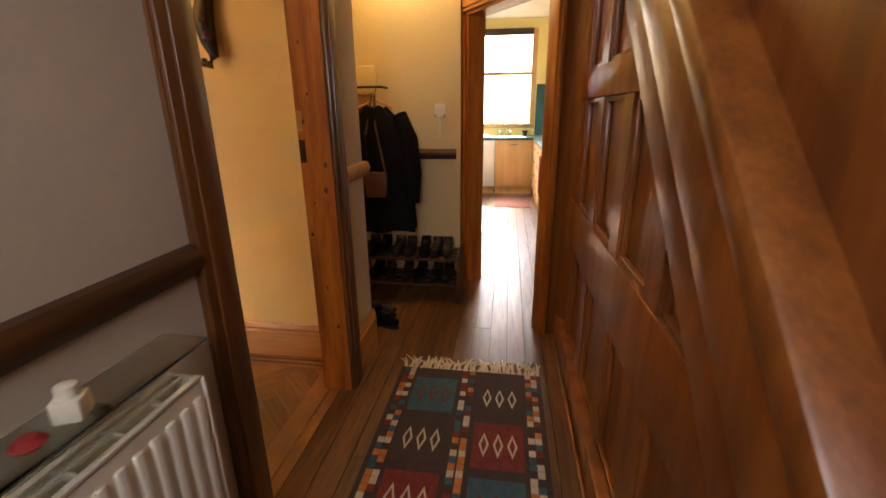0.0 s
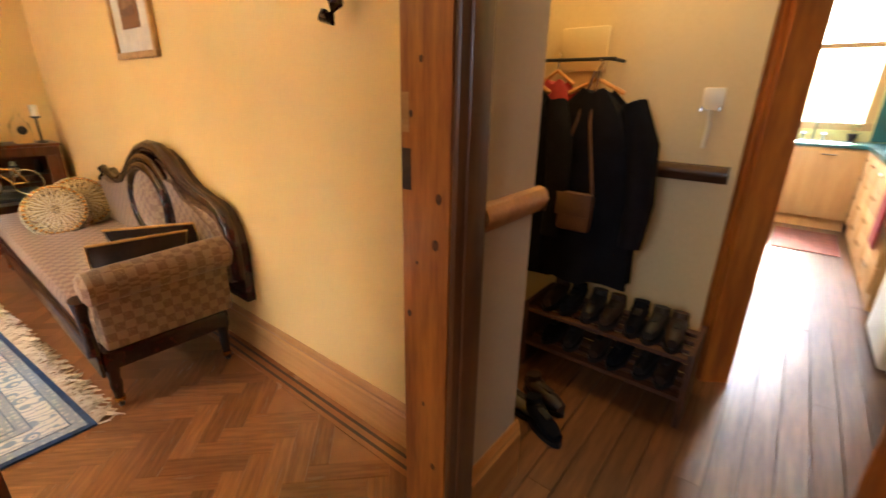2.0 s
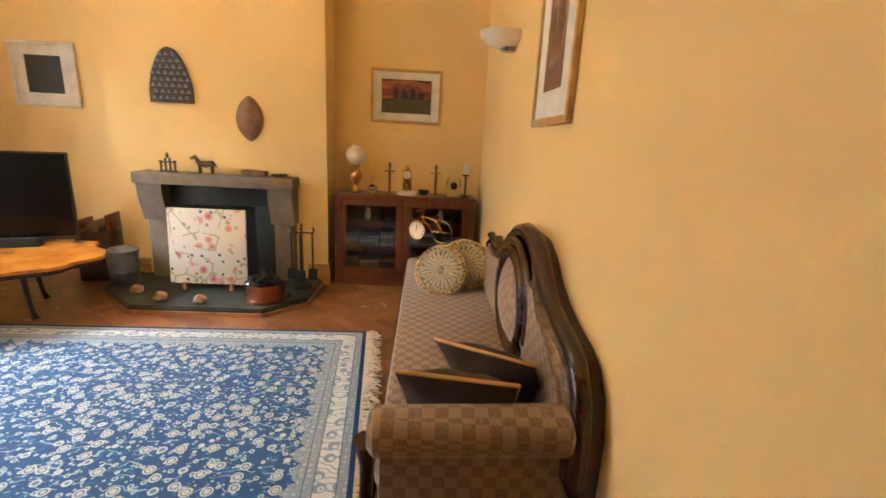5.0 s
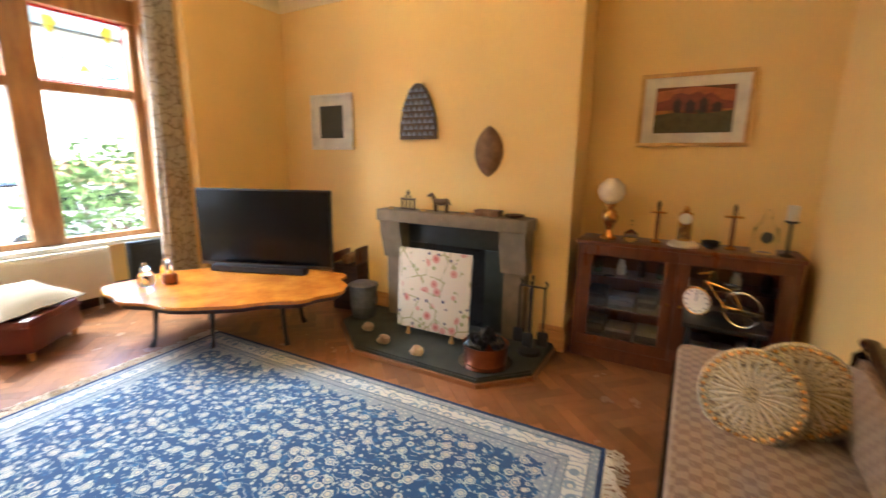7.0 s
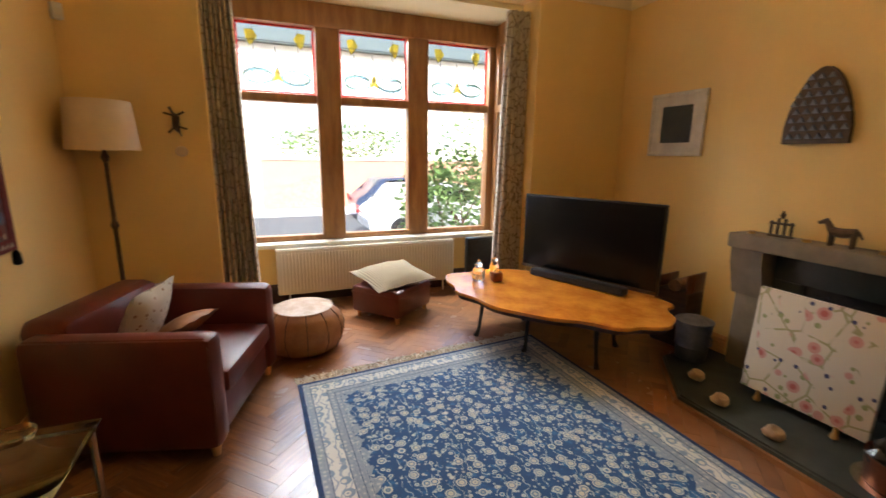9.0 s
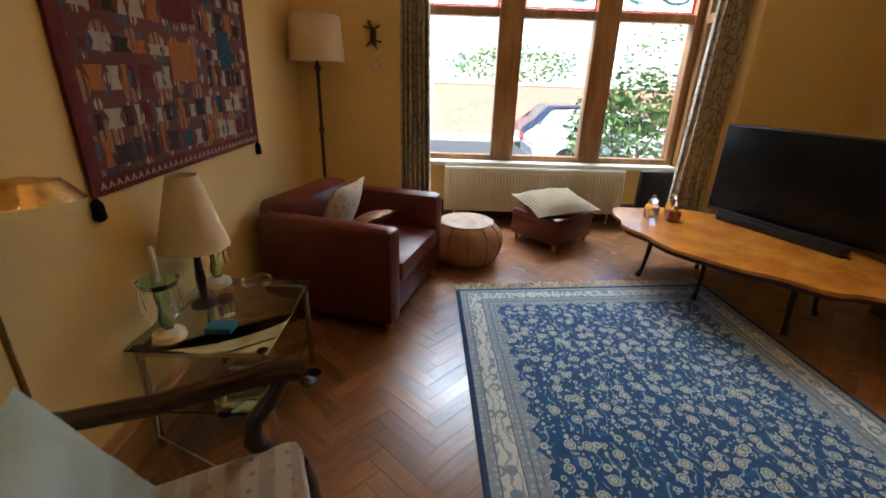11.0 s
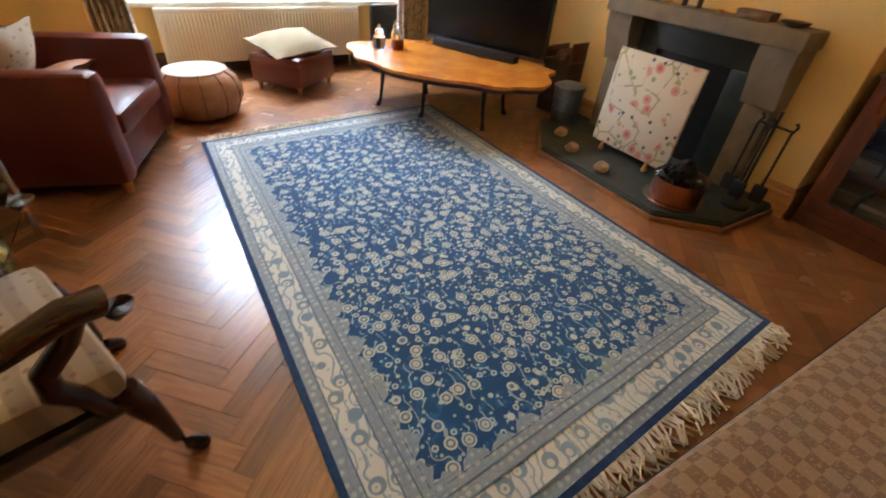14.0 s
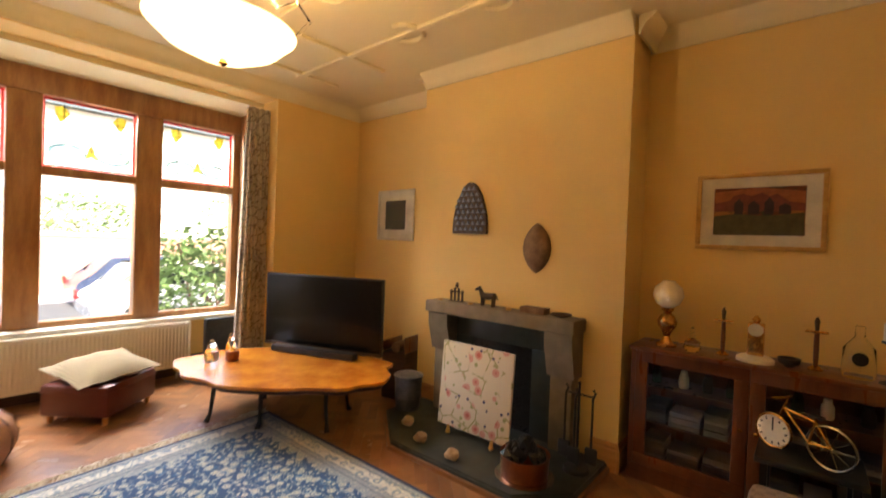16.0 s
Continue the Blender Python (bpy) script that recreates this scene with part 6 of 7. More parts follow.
# glass jars and copper pot on the burl table
def glass_jar(x, y, h, r_, nm="glass_jar"):
    t = thing(nm, "ribbed clear glass jar on the burl table", "jar", pose(x, y, 0.4365), "glass jars on the table")
    part("body", lathe(B(), [(r_ * 0.8, 0), (r_, 0.02), (r_, h * 0.7), (r_ * 0.6, h * 0.9), (r_ * 0.62, h)], 18), M["glass"], t)
    part("lid", lathe(B(), [(r_ * 0.66, h + 0.001), (r_ * 0.6, h + 0.02), (0.012, h + 0.03), (0.016, h + 0.05), (0.004, h + 0.06)], 14), M["glass"], t)


glass_jar(1.47, -4.72, 0.13, 0.058)
glass_jar(1.28, -4.78, 0.15, 0.045)
t = thing("copper_pot", "dark copper candle pot on the burl table", "pot", pose(1.33, -4.64, 0.4365))
part("body", lathe(B(), [(0.04, 0), (0.055, 0.015), (0.055, 0.07), (0.045, 0.085)], 18), M["copper"], t)
part("knob", lathe(B(), [(0.03, 0.0855), (0.02, 0.10), (0.006, 0.12)], 12), M["brass"], t)

# side table things
def lustre(x, y):
    t = thing("lustre_candlestick", "green and white glass lustre candlestick with hanging drops", "candlestick", pose(x, y, 0.485) @ Matrix.Diagonal((1.1, 1.1, 1.18, 1)), "lustre candlesticks on the glass table")
    part("foot", lathe(B(), [(0.055, 0), (0.05, 0.02), (0.02, 0.035)], 18), M["wax"], t)
    part("stem", lathe(B(), [(0.018, 0.035), (0.026, 0.07), (0.016, 0.11), (0.024, 0.15), (0.02, 0.17)], 14), M["green_glass"], t)
    part("dish", lathe(B(), [(0.02, 0.17), (0.055, 0.185), (0.065, 0.205), (0.06, 0.205), (0.02, 0.18)], 18), M["green_glass"], t)
    for k in range(9):
        a = 2 * math.pi * k / 9
        part("drop", tube(B(), [(0.06 * math.cos(a), 0.06 * math.sin(a), 0.185), (0.062 * math.cos(a), 0.062 * math.sin(a), 0.14), (0.062 * math.cos(a), 0.062 * math.sin(a), 0.10)], [0.003, 0.008, 0.004], 6), M["glass"], t)
    part("candle", lathe(B(), [(0.010, 0.20), (0.009, 0.31), (0.004, 0.315)], 10), M["wax"], t)


lustre(4.24, -2.77)
lustre(4.27, -3.23)
t = thing("table_lamp", "small lamp with a conical ivory shade on the glass table", "table lamp", pose(4.235, -3.03, 0.485) @ Matrix.Diagonal((0.95, 0.95, 1.24, 1)))
part("base", lathe(B(), [(0.06, 0), (0.055, 0.015), (0.015, 0.03), (0.022, 0.10), (0.014, 0.18), (0.012, 0.25)], 16), M["mahogany"], t)
part("shade", lathe(B(), [(0.145, 0.22), (0.06, 0.46), (0.056, 0.46), (0.141, 0.222)], 26, None, False), M["ivory"], t)
solo("blue_box", cube(B(), 4.02, 4.12, -2.86, -2.79, 0.4855, 0.512, None, 0.004), M["blue"], "small blue box on the glass table", "box")
t = thing("preserve_jar", "small glass jar with a dark lid on the glass table", "jar", pose(4.10, -2.95, 0.4855))
part("body", lathe(B(), [(0.032, 0), (0.036, 0.01), (0.036, 0.05), (0.028, 0.06)], 16), M["glass"], t)
part("lid", lathe(B(), [(0.03, 0.0605), (0.03, 0.085)], 16), M["bronze"], t)
solo("glass_bowl", lathe(B(), [(0.03, 0), (0.065, 0.015), (0.07, 0.035), (0.065, 0.035), (0.028, 0.008)], 20, pose(4.08, -3.22, 0.4855), False), M["glass"], "low clear glass bowl on the side table", "bowl")
t = thing("reading_lamp", "brass reading lamp with an oval metal head", "lamp", pose(4.27, -2.24, 0) @ Matrix.Diagonal((1, 1, 1.045, 1)))
part("base", lathe(B(), [(0.11, 0), (0.11, 0.015), (0.015, 0.03)], 18), M["brass"], t)
part("stem", tube(B(), [(0, 0, 0.03), (0, 0, 0.95), (-0.01, -0.02, 1.04)], 0.008, 8), M["brass"], t)
part("head", lathe(B(), [(0.0, 0.035), (0.06, 0.028), (0.095, 0.0), (0.09, 0.0), (0.05, 0.018)], 20, pose(-0.04, -0.12, 1.08, 6, 0, 0) @ Matrix.Diagonal((1.0, 1.65, 1.7, 1)), False), M["brass"], t)
solo("cable", tube(B(), [(4.30, -2.70, 0.30), (4.28, -2.64, 0.12), (4.18, -2.66, 0.01), (4.05, -2.60, 0.006), (4.2, -2.5, 0.006), (4.36, -2.45, 0.05)], 0.004, 6), M["wax"], "white flex trailing under the glass table", "cable")
t = thing("storage_tub", "clear plastic tub on the floor under the table", "tub", pose(4.06, -2.98, 0))
part("tub", cube(B(), -0.13, 0.13, -0.12, 0.12, 0.002, 0.15, None, 0.02), M["tinted"], t)

# open living room door against the near side, and rack beside it
dm = Matrix.Translation((WX - 0.045, DY0 + 0.02, 0)) @ Matrix.Rotation(radians(194), 4, 'Z')
t = thing("door_1", "panelled dark varnished door standing open with brass handle", "door", dm, kind="structure")
b = cube(B(), 0.0, 0.72, 0.0, 0.04, 0.01, 2.08, None, 0.003)
part("leaf", b, M["panel"], t)
for x0, x1, z0, z1 in ((0.08, 0.32, 0.15, 0.65), (0.40, 0.64, 0.15, 0.65), (0.08, 0.32, 0.95, 1.95), (0.40, 0.64, 0.95, 1.95)):
    part("door_panel", ring_frame(B(), x1 - x0, z1 - z0, 0.025, 0.058, Matrix.Translation(((x0 + x1) / 2, 0.02, (z0 + z1) / 2))), M["panel"], t)
for s in (-1, 1):
    y = 0.02 + s * 0.022
    h = part("handle", tube(B(), [(0.665, y, 0.80), (0.665, y + s * 0.045, 0.80), (0.64, y + s * 0.055, 0.80), (0.58, y + s * 0.055, 0.785), (0.55, y + s * 0.05, 0.80)], [0.011, 0.011, 0.012, 0.011, 0.008], 8), M["brass"], t, "curved brass lever handle")
    part("rose", cube(B(), 0.64, 0.69, min(y, y + s * 0.006), max(y, y + s * 0.006), 0.72, 0.86, None, 0.002), M["brass"], h)
plate = part("lock_plate", cube(B(), 0.7205, 0.7225, 0.009, 0.031, 0.70, 0.90), M["white"], t, "pale lock plate on the door edge")
part("latch", cube(B(), 0.7226, 0.730, 0.013, 0.027, 0.79, 0.83, None, 0.002), M["black"], plate)
part("bolt", cube(B(), 0.7226, 0.726, 0.013, 0.027, 0.73, 0.77, None, 0.002), M["black"], plate)

# ---- hall things ----
def runner():
    t = thing("hall_runner", "red, blue and black kilim runner with white fringe", "rug", pose(5.083, -0.35, 0, 0, 0, 0))
    part("ground", cube(B(), -0.372, 0.372, -2.2, 0.0, 0.0015, 0.008), M["kilim_d"], t)
    rk = random.Random(9)
    tones = ["kilim_b", "kilim_d", "kilim_d", "kilim", "kilim", "kilim_b"]
    for r_ in range(7):
        for c_ in range(2):
            x, y = -0.164 + c_ * 0.328, -0.22 - r_ * 0.313
            mk = tones[(r_ * 2 + c_) % 6]
            part("field_square", cube(B(), x - 0.108, x + 0.108, y - 0.132, y + 0.132, 0.0082, 0.0095), M[mk], t)
            for k in range(3):
                xx = x - 0.06 + k * 0.06
                part("motif", slab(B(), [(xx - 0.022, y), (xx, y - 0.07), (xx + 0.022, y), (xx, y + 0.07)], 0.0097, 0.0105), M["kilim_w" if mk != "kilim_b" else "kilim"], t)
                part("motif_core", slab(B(), [(xx - 0.012, y), (xx, y - 0.045), (xx + 0.012, y), (xx, y + 0.045)], 0.0107, 0.0112), M[mk], t)
    for x in (-0.335, -0.305, -0.018, 0.018, 0.305, 0.335):
        for k in range(60):
            y = -0.02 - k * 0.036
            mk = ("kilim_w", "kilim_o", "kilim", "kilim_b", "kilim_d")[rk.randrange(5)]
            part("border_block", cube(B(), x - 0.014, x + 0.014, y - 0.0165, y + 0.0165, 0.0082, 0.0098), M[mk], t)
    b = B()
    for k in range(70):
        x = -0.36 + 0.72 * k / 69
        tube(b, [(x, 0, 0.005), (x + rk.uniform(-0.03, 0.03), 0.05, rk.uniform(0.006, 0.016)), (x + rk.uniform(-0.05, 0.05), rk.uniform(0.08, 0.13), 0.005)], [0.005, 0.006, 0.004], 4)
    part("fringe", b, M["fringe"], t, "tangled white fringe")


runner()
t = thing("hall_radiator", "white ribbed panel radiator on the hall wall", "radiator")
b = cube(B(), 4.515, 4.53, -2.75, -1.645, 0.18, 0.795, None, 0.006)
cube(b, 4.575, 4.592, -2.75, -1.645, 0.18, 0.795, None, 0.006)
part("panels", b, M["white"], t)
for k in range(27):
    y = -2.71 + k * 0.040
    part("rib", cube(B(), 4.590, 4.602, y - 0.011, y + 0.011, 0.21, 0.765, None, 0.005), M["white"], t)
b = B()
for x0, x1 in ((4.512, 4.528), (4.549, 4.556), (4.580, 4.594)):
    cube(b, x0, x1, -2.752, -1.643, 0.797, 0.806, None, 0.002)
for k in range(13):
    y = -2.745 + k * 0.091
    cube(b, 4.529, 4.579, y, y + 0.006, 0.797, 0.805)
part("top_grille", b, M["white"], t)
part("side_cover", cube(B(), 4.512, 4.598, -1.644, -1.637, 0.18, 0.800, None, 0.003), M["white"], t)
t = thing("glass_shelf", "narrow clear glass shelf above the hall radiator", "shelf")
part("shelf", cube(B(), HX + 0.002, HX + 0.115, -2.75, -1.615, 0.878, 0.885, None, 0.002), M["tinted"], t)
for y in (-2.5, -1.85):
    part("bracket", cube(B(), HX + 0.002, HX + 0.09, y - 0.008, y + 0.008, 0.861, 0.877, None, 0.003), M["chrome"], t)
t = thing("white_ornament", "small white ceramic holder on the glass shelf", "ornament", pose(4.56, -1.885, 0.8855, 0, 0, 25))
part("cube", cube(B(), -0.022, 0.022, -0.022, 0.022, 0, 0.04, None, 0.005), M["wax"], t)
part("knob", lathe(B(), [(0.017, 0.0405), (0.016, 0.06), (0.006, 0.065)], 10), M["wax"], t)
solo("trinkets", lathe(B(), [(0.015, 0), (0.024, 0.008), (0.012, 0.02)], 12, pose(4.56, -1.955, 0.8855)), M["red"], "red and white trinket on the glass shelf", "ornament")

# coats on the recess wall
def garment(nm, x, y, top, low, w, mk, label, seed):
    r = random.Random(seed)
    t = thing(nm, label, "coat", pose(x, y, 0), "coats on the rail")
    n, rows = 40, 14
    b = B()
    g = []
    for j in range(rows + 1):
        f = j / rows
        z = top - (top - low) * f
        ww = w * (0.30 + 0.70 * min(1, f * 5) + 0.08 * f)
        dd = 0.055 + 0.05 * min(1, f * 4)
        row = []
        for i in range(n):
            a = 2 * math.pi * i / n
            fold = 1 + 0.10 * f * math.sin(a * 7 + seed) + 0.03 * math.sin(a * 13)
            row.append(b.verts.new((ww / 2 * math.cos(a) * fold, dd * math.sin(a) * fold, z + 0.012 * math.sin(a * 5))))
        g.append(row)
    for j in range(rows):
        for i in range(n):
            k = (i + 1) % n
            b.faces.new((g[j][i], g[j][k], g[j + 1][k], g[j + 1][i]))
    b.faces.new(g[0]); b.faces.new(list(reversed(g[-1])))
    part("body", b, M[mk], t)
    for s in (-1, 1):
        part("sleeve", tube(B(), [(s * w * 0.36, -0.02, top - 0.05), (s * w * 0.50, -0.05, top - 0.22), (s * w * 0.55, -0.06, top - 0.46), (s * w * 0.53, -0.07, top - 0.66)], [0.05, 0.062, 0.058, 0.05], 10), M[mk], t)
    part("hanger", tube(B(), [(-w * 0.25, 0, top - 0.01), (0, 0, top + 0.05), (w * 0.25, 0, top - 0.01)], 0.010, 6), M["skirt"], t)
    part("hook", tube(B(), [(0, 0, top + 0.05), (0, 0, top + 0.09), (0.015, 0, top + 0.115), (0.0, 0, top + 0.13)], 0.004, 6), M["chrome"], t)


garment("coat", 4.31, 0.72, 1.38, 0.50, 0.50, "cloth", "long black wool coat on a wooden hanger", 5)
garment("jacket", 4.08, 0.80, 1.42, 0.72, 0.34, "red", "dark red jacket hanging behind the coats", 6)
garment("jacket", 4.02, 0.66, 1.38, 0.50, 0.38, "cloth", "black jacket hanging on the coat rail", 8)
t = thing("coat_rail", "wall-mounted coat rail with metal hooks", "coat rail")
part("bar", tube(B(), [(3.85, 0.76, 1.515), (4.36, 0.77, 1.515)], 0.008, 8), M["black"], t)
for x in (3.9, 4.34):
    part("bracket", tube(B(), [(x, 0.77, 1.515), (x, CW - 0.002, 1.515)], 0.008, 8), M["black"], t)
t = thing("shoulder_bag", "brown leather bag hanging over the coat", "bag", pose(4.30, 0.585, 0))
part("pouch", cube(B(), -0.11, 0.11, -0.03, 0.03, 0.765, 0.945, None, 0.02), M["bag"], t)
part("flap", cube(B(), -0.112, 0.112, -0.036, -0.031, 0.84, 0.945, None, 0.002), M["bag"], t)
part("strap", tube(B(), [(-0.1, 0, 0.945), (-0.03, 0.05, 1.25), (-0.01, 0.14, 1.46), (0.01, 0.14, 1.46), (0.03, 0.05, 1.25), (0.1, 0, 0.945)], 0.008, 6), M["bag"], t)
solo("meter_cover", cube(B(), 4.03, 4.26, CW - 0.03, CW - 0.001, 1.47, 1.67, None, 0.006), M["cream_lamplit"], "box cover on the hall wall, lamp glow in its paint colour", "box")
t = thing("key_rack", "small white key hook plate with hanging keys", "key rack", pose(4.74, CW - 0.001, 1.31))
part("plate", cube(B(), -0.04, 0.04, -0.012, 0, 0, 0.09, None, 0.004), M["white"], t)
for x in (-0.035, 0.035):
    part("hook", tube(B(), [(x, -0.012, 0.005), (x, -0.03, -0.005), (x, -0.03, 0.015)], 0.004, 5), M["chrome"], t)
part("keys", tube(B(), [(0, -0.02, 0.0), (0.005, -0.02, -0.06), (0.0, -0.015, -0.16)], 0.010, 5), M["wax"], t)
t = thing("shoe_rack", "low dark wooden shoe rack by the kitchen door", "shoe rack", pose(4.60, 0.665, 0))
for z in (0.13, 0.32):
    for y in (-0.13, -0.045, 0.04, 0.125):
        part("slat", cube(B(), -0.42, 0.31, y - 0.022, y + 0.022, z, z + 0.018), M["rack"], t)
for x in (-0.43, 0.32):
    part("end", cube(B(), x - 0.012, x + 0.012, -0.16, 0.16, 0, 0.37, None, 0.004), M["rack"], t)


def shoe(x, y, z, mk, seed, turn=0):
    t = thing("shoe", "worn dark walking shoe on the shoe rack", "shoe", pose(x, y, z, 0, 0, turn), "shoes on the rack")
    part("sole", slab(B(), [(0.045 * math.sin(a) * (0.85 if math.cos(a) > 0 else 1), 0.13 * math.cos(a)) for a in [2 * math.pi * k / 16 for k in range(16)]], 0.0, 0.02), M["plastic"], t)
    b = tube(B(), [(0, -0.115, 0.04), (0, -0.07, 0.045), (0, 0.0, 0.05), (0, 0.06, 0.06), (0, 0.11, 0.065)], [0.022, 0.034, 0.036, 0.042, 0.03], 10)
    tube(b, [(0, 0.065, 0.06), (0, 0.075, 0.11)], [0.038, 0.036], 10)
    part("upper", b, M[mk], t)
    part("laces", cube(B(), -0.015, 0.015, -0.05, 0.03, 0.083, 0.09, None, 0.003), M["black"], t)


sd = random.Random(11)
for k, (x, z) in enumerate([(4.26, 0.339), (4.35, 0.339), (4.46, 0.339), (4.55, 0.339), (4.66, 0.339), (4.745, 0.339), (4.83, 0.339), (4.28, 0.149), (4.38, 0.149), (4.52, 0.149), (4.62, 0.149), (4.74, 0.149), (4.83, 0.149)]):
    shoe(x, 0.655 + sd.uniform(-0.01, 0.01), z, ("shoe_brown", "cloth", "shoe_black")[k % 3], k, sd.uniform(-6, 6))
for k, (x, y) in enumerate(((4.47, 0.14), (4.40, 0.30), (4.33, 0.18))):
    shoe(x, y, 0.001, ("cloth", "shoe_brown", "galv")[k], k, 60 + 10 * k)

# ---- kitchen things ----
def unit(nm, x0, x1, y0, y1, face, label, drawers=0, white=False):
    t = thing(nm, label, "kitchen unit", group="kitchen units")
    part("carcass", cube(B(), x0, x1, y0, y1, 0.12, 0.88), M["white"] if white else M["kunit"], t)
    part("kickboard", cube(B(), x0 + 0.01, x1 - 0.01, y0 + 0.03, y1, 0.0, 0.119), M["kunit"], t)
    n = drawers or 1
    for k in range(n):
        z0, z1 = 0.13 + (0.74 / n) * k, 0.13 + (0.74 / n) * (k + 1) - 0.006
        if face == "y":
            d = part("front", cube(B(), x0 + 0.004, x1 - 0.004, y0 - 0.02, y0 - 0.001, z0, z1, None, 0.003), M["white"] if white else M["kunit"], t)
            part("handle", tube(B(), [((x0 + x1) / 2 - 0.06, y0 - 0.045, z1 - 0.05), ((x0 + x1) / 2 + 0.06, y0 - 0.045, z1 - 0.05)], 0.007, 6), M["chrome"], d)
        else:
            d = part("front", cube(B(), x0 - 0.02, x0 - 0.001, y0 + 0.004, y1 - 0.004, z0, z1, None, 0.003), M["white"] if white else M["kunit"], t)
            part("handle", tube(B(), [(x0 - 0.045, (y0 + y1) / 2 - 0.09, z1 - 0.05), (x0 - 0.045, (y0 + y1) / 2 + 0.09, z1 - 0.05)], 0.008, 6), M["chrome"], d)


unit("dishwasher", 4.44, 5.03, 4.94, 5.47, "y", "white dishwasher under the green worktop", white=True)
unit("base_unit", 5.035, 5.66, 4.94, 5.47, "y", "pale maple kitchen base unit by the sink")
for k in range(4):
    unit("drawer_unit", 5.67, 6.24, 2.56 + k * 0.59, 3.145 + k * 0.59, "x", "pale maple kitchen drawer unit", 4)
b = cube(B(), 4.0, 5.64, 4.91, 5.478, 0.885, 0.925, None, 0.006)
cube(b, 5.641, 6.248, 2.55, 5.478, 0.885, 0.925, None, 0.006)
solo("worktop", b, M["ktop"], "dark green kitchen worktop running round the corner", "worktop")
solo("splashback", cube(B(), 6.236, 6.249, 2.56, 5.46, 0.93, 1.5), M["tile"], "dark green tiled kitchen splashback", "splashback")
solo("splashback", cube(B(), 5.68, 6.235, 5.465, 5.479, 0.93, 1.75), M["tile"], "dark green tiled corner behind the worktop", "splashback")
t = thing("wall_unit", "pale kitchen wall cupboard above the worktop", "wall cupboard")
part("carcass", cube(B(), 5.91, 6.24, 3.0, 5.0, 1.55, 2.3, None, 0.004), M["kunit"], t)
t = thing("refrigerator", "tall white refrigerator by the kitchen units", "refrigerator", pose(5.99, 1.90, 0))
part("body", cube(B(), -0.30, 0.31, -0.30, 0.30, 0.02, 1.75, None, 0.015), M["white"], t)
part("door", cube(B(), -0.345, -0.302, -0.295, 0.295, 0.62, 1.74, None, 0.012), M["white"], t)
part("freezer_door", cube(B(), -0.345, -0.302, -0.295, 0.295, 0.04, 0.61, None, 0.012), M["white"], t)
solo("red_towel", cube(B(), 5.605, 5.62, 2.62, 2.86, 0.42, 0.84, None, 0.004), M["red"], "red tea towel hanging from a drawer handle", "towel")
t = thing("tap", "chrome mixer tap at the kitchen sink", "tap", pose(5.18, 5.36, 0.926))
part("spout", tube(B(), [(0, 0, 0), (0, 0, 0.2), (0, -0.06, 0.25), (0, -0.14, 0.22)], 0.012, 8), M["chrome"], t)
for x in (-0.09, 0.09):
    part("valve", lathe(B(), [(0.02, 0), (0.015, 0.06), (0.03, 0.07), (0.01, 0.085)], 10, Matrix.Translation((x, 0, 0))), M["chrome"], t)
for x, mk in ((4.76, "tan"), (5.52, "brown")):
    t = thing("potted_plant", "small potted herb on the kitchen window ledge", "plant", pose(x, 5.45, 0.926))
    part("pot", lathe(B(), [(0.03, 0), (0.045, 0.08), (0.038, 0.08)], 14), M[mk], t)
    b = B()
    for k in range(40):
        a, h_ = sd.uniform(0, 6.28), sd.uniform(0.08, 0.2)
        r_ = sd.uniform(0.01, 0.06)
        p = Vector((r_ * math.cos(a), min(0.02, r_ * math.sin(a)), h_))
        slab(b, [(p.x - 0.012, p.y - 0.006), (p.x, p.y + 0.008), (p.x + 0.014, p.y)], p.z, p.z + 0.003)
    part("leaves", b, M["leaf"], t)
solo("plate_stack", lathe(B(), [(0.06, 0), (0.11, 0.015), (0.115, 0.03), (0.05, 0.03)], 20, pose(4.80, 5.15, 0.926)), M["wax"], "stack of white plates on the worktop", "plates")
solo("kitchen_mat", cube(B(), 5.08, 5.60, 3.86, 4.72, 0.002, 0.012, None, 0.004), M["mat"], "reddish brown mat before the sink", "mat")

# ---- outside the bay ----
structure("ground", cube(B(), -60, 70, -90, -6.3, -0.75, -0.65), M["paving"], "pale paved front garden and street", "ground")
structure("road", cube(B(), -60, 70, -17.5, -11.5, -0.648, -0.63), M["asphalt"], "grey asphalt street", "road")
t = thing("retaining_wall", "brick retaining wall across the street", "wall")
part("wall", cube(B(), -18, 3.4, -20.4, -20.0, -0.65, 1.3), M["brick"], t)
part("coping", cube(B(), -18, 3.4, -20.45, -19.95, 1.301, 1.42), M["paving"], t)
for k in range(9):
    solo("garden_step", cube(B(), 4.0, 5.2, -20.0 - k * 0.3, -19.7 - k * 0.3 + 0.3 * 0, -0.65, -0.45 + k * 0.2), M["paving"], "stone garden step across the street", "step", "garden steps")


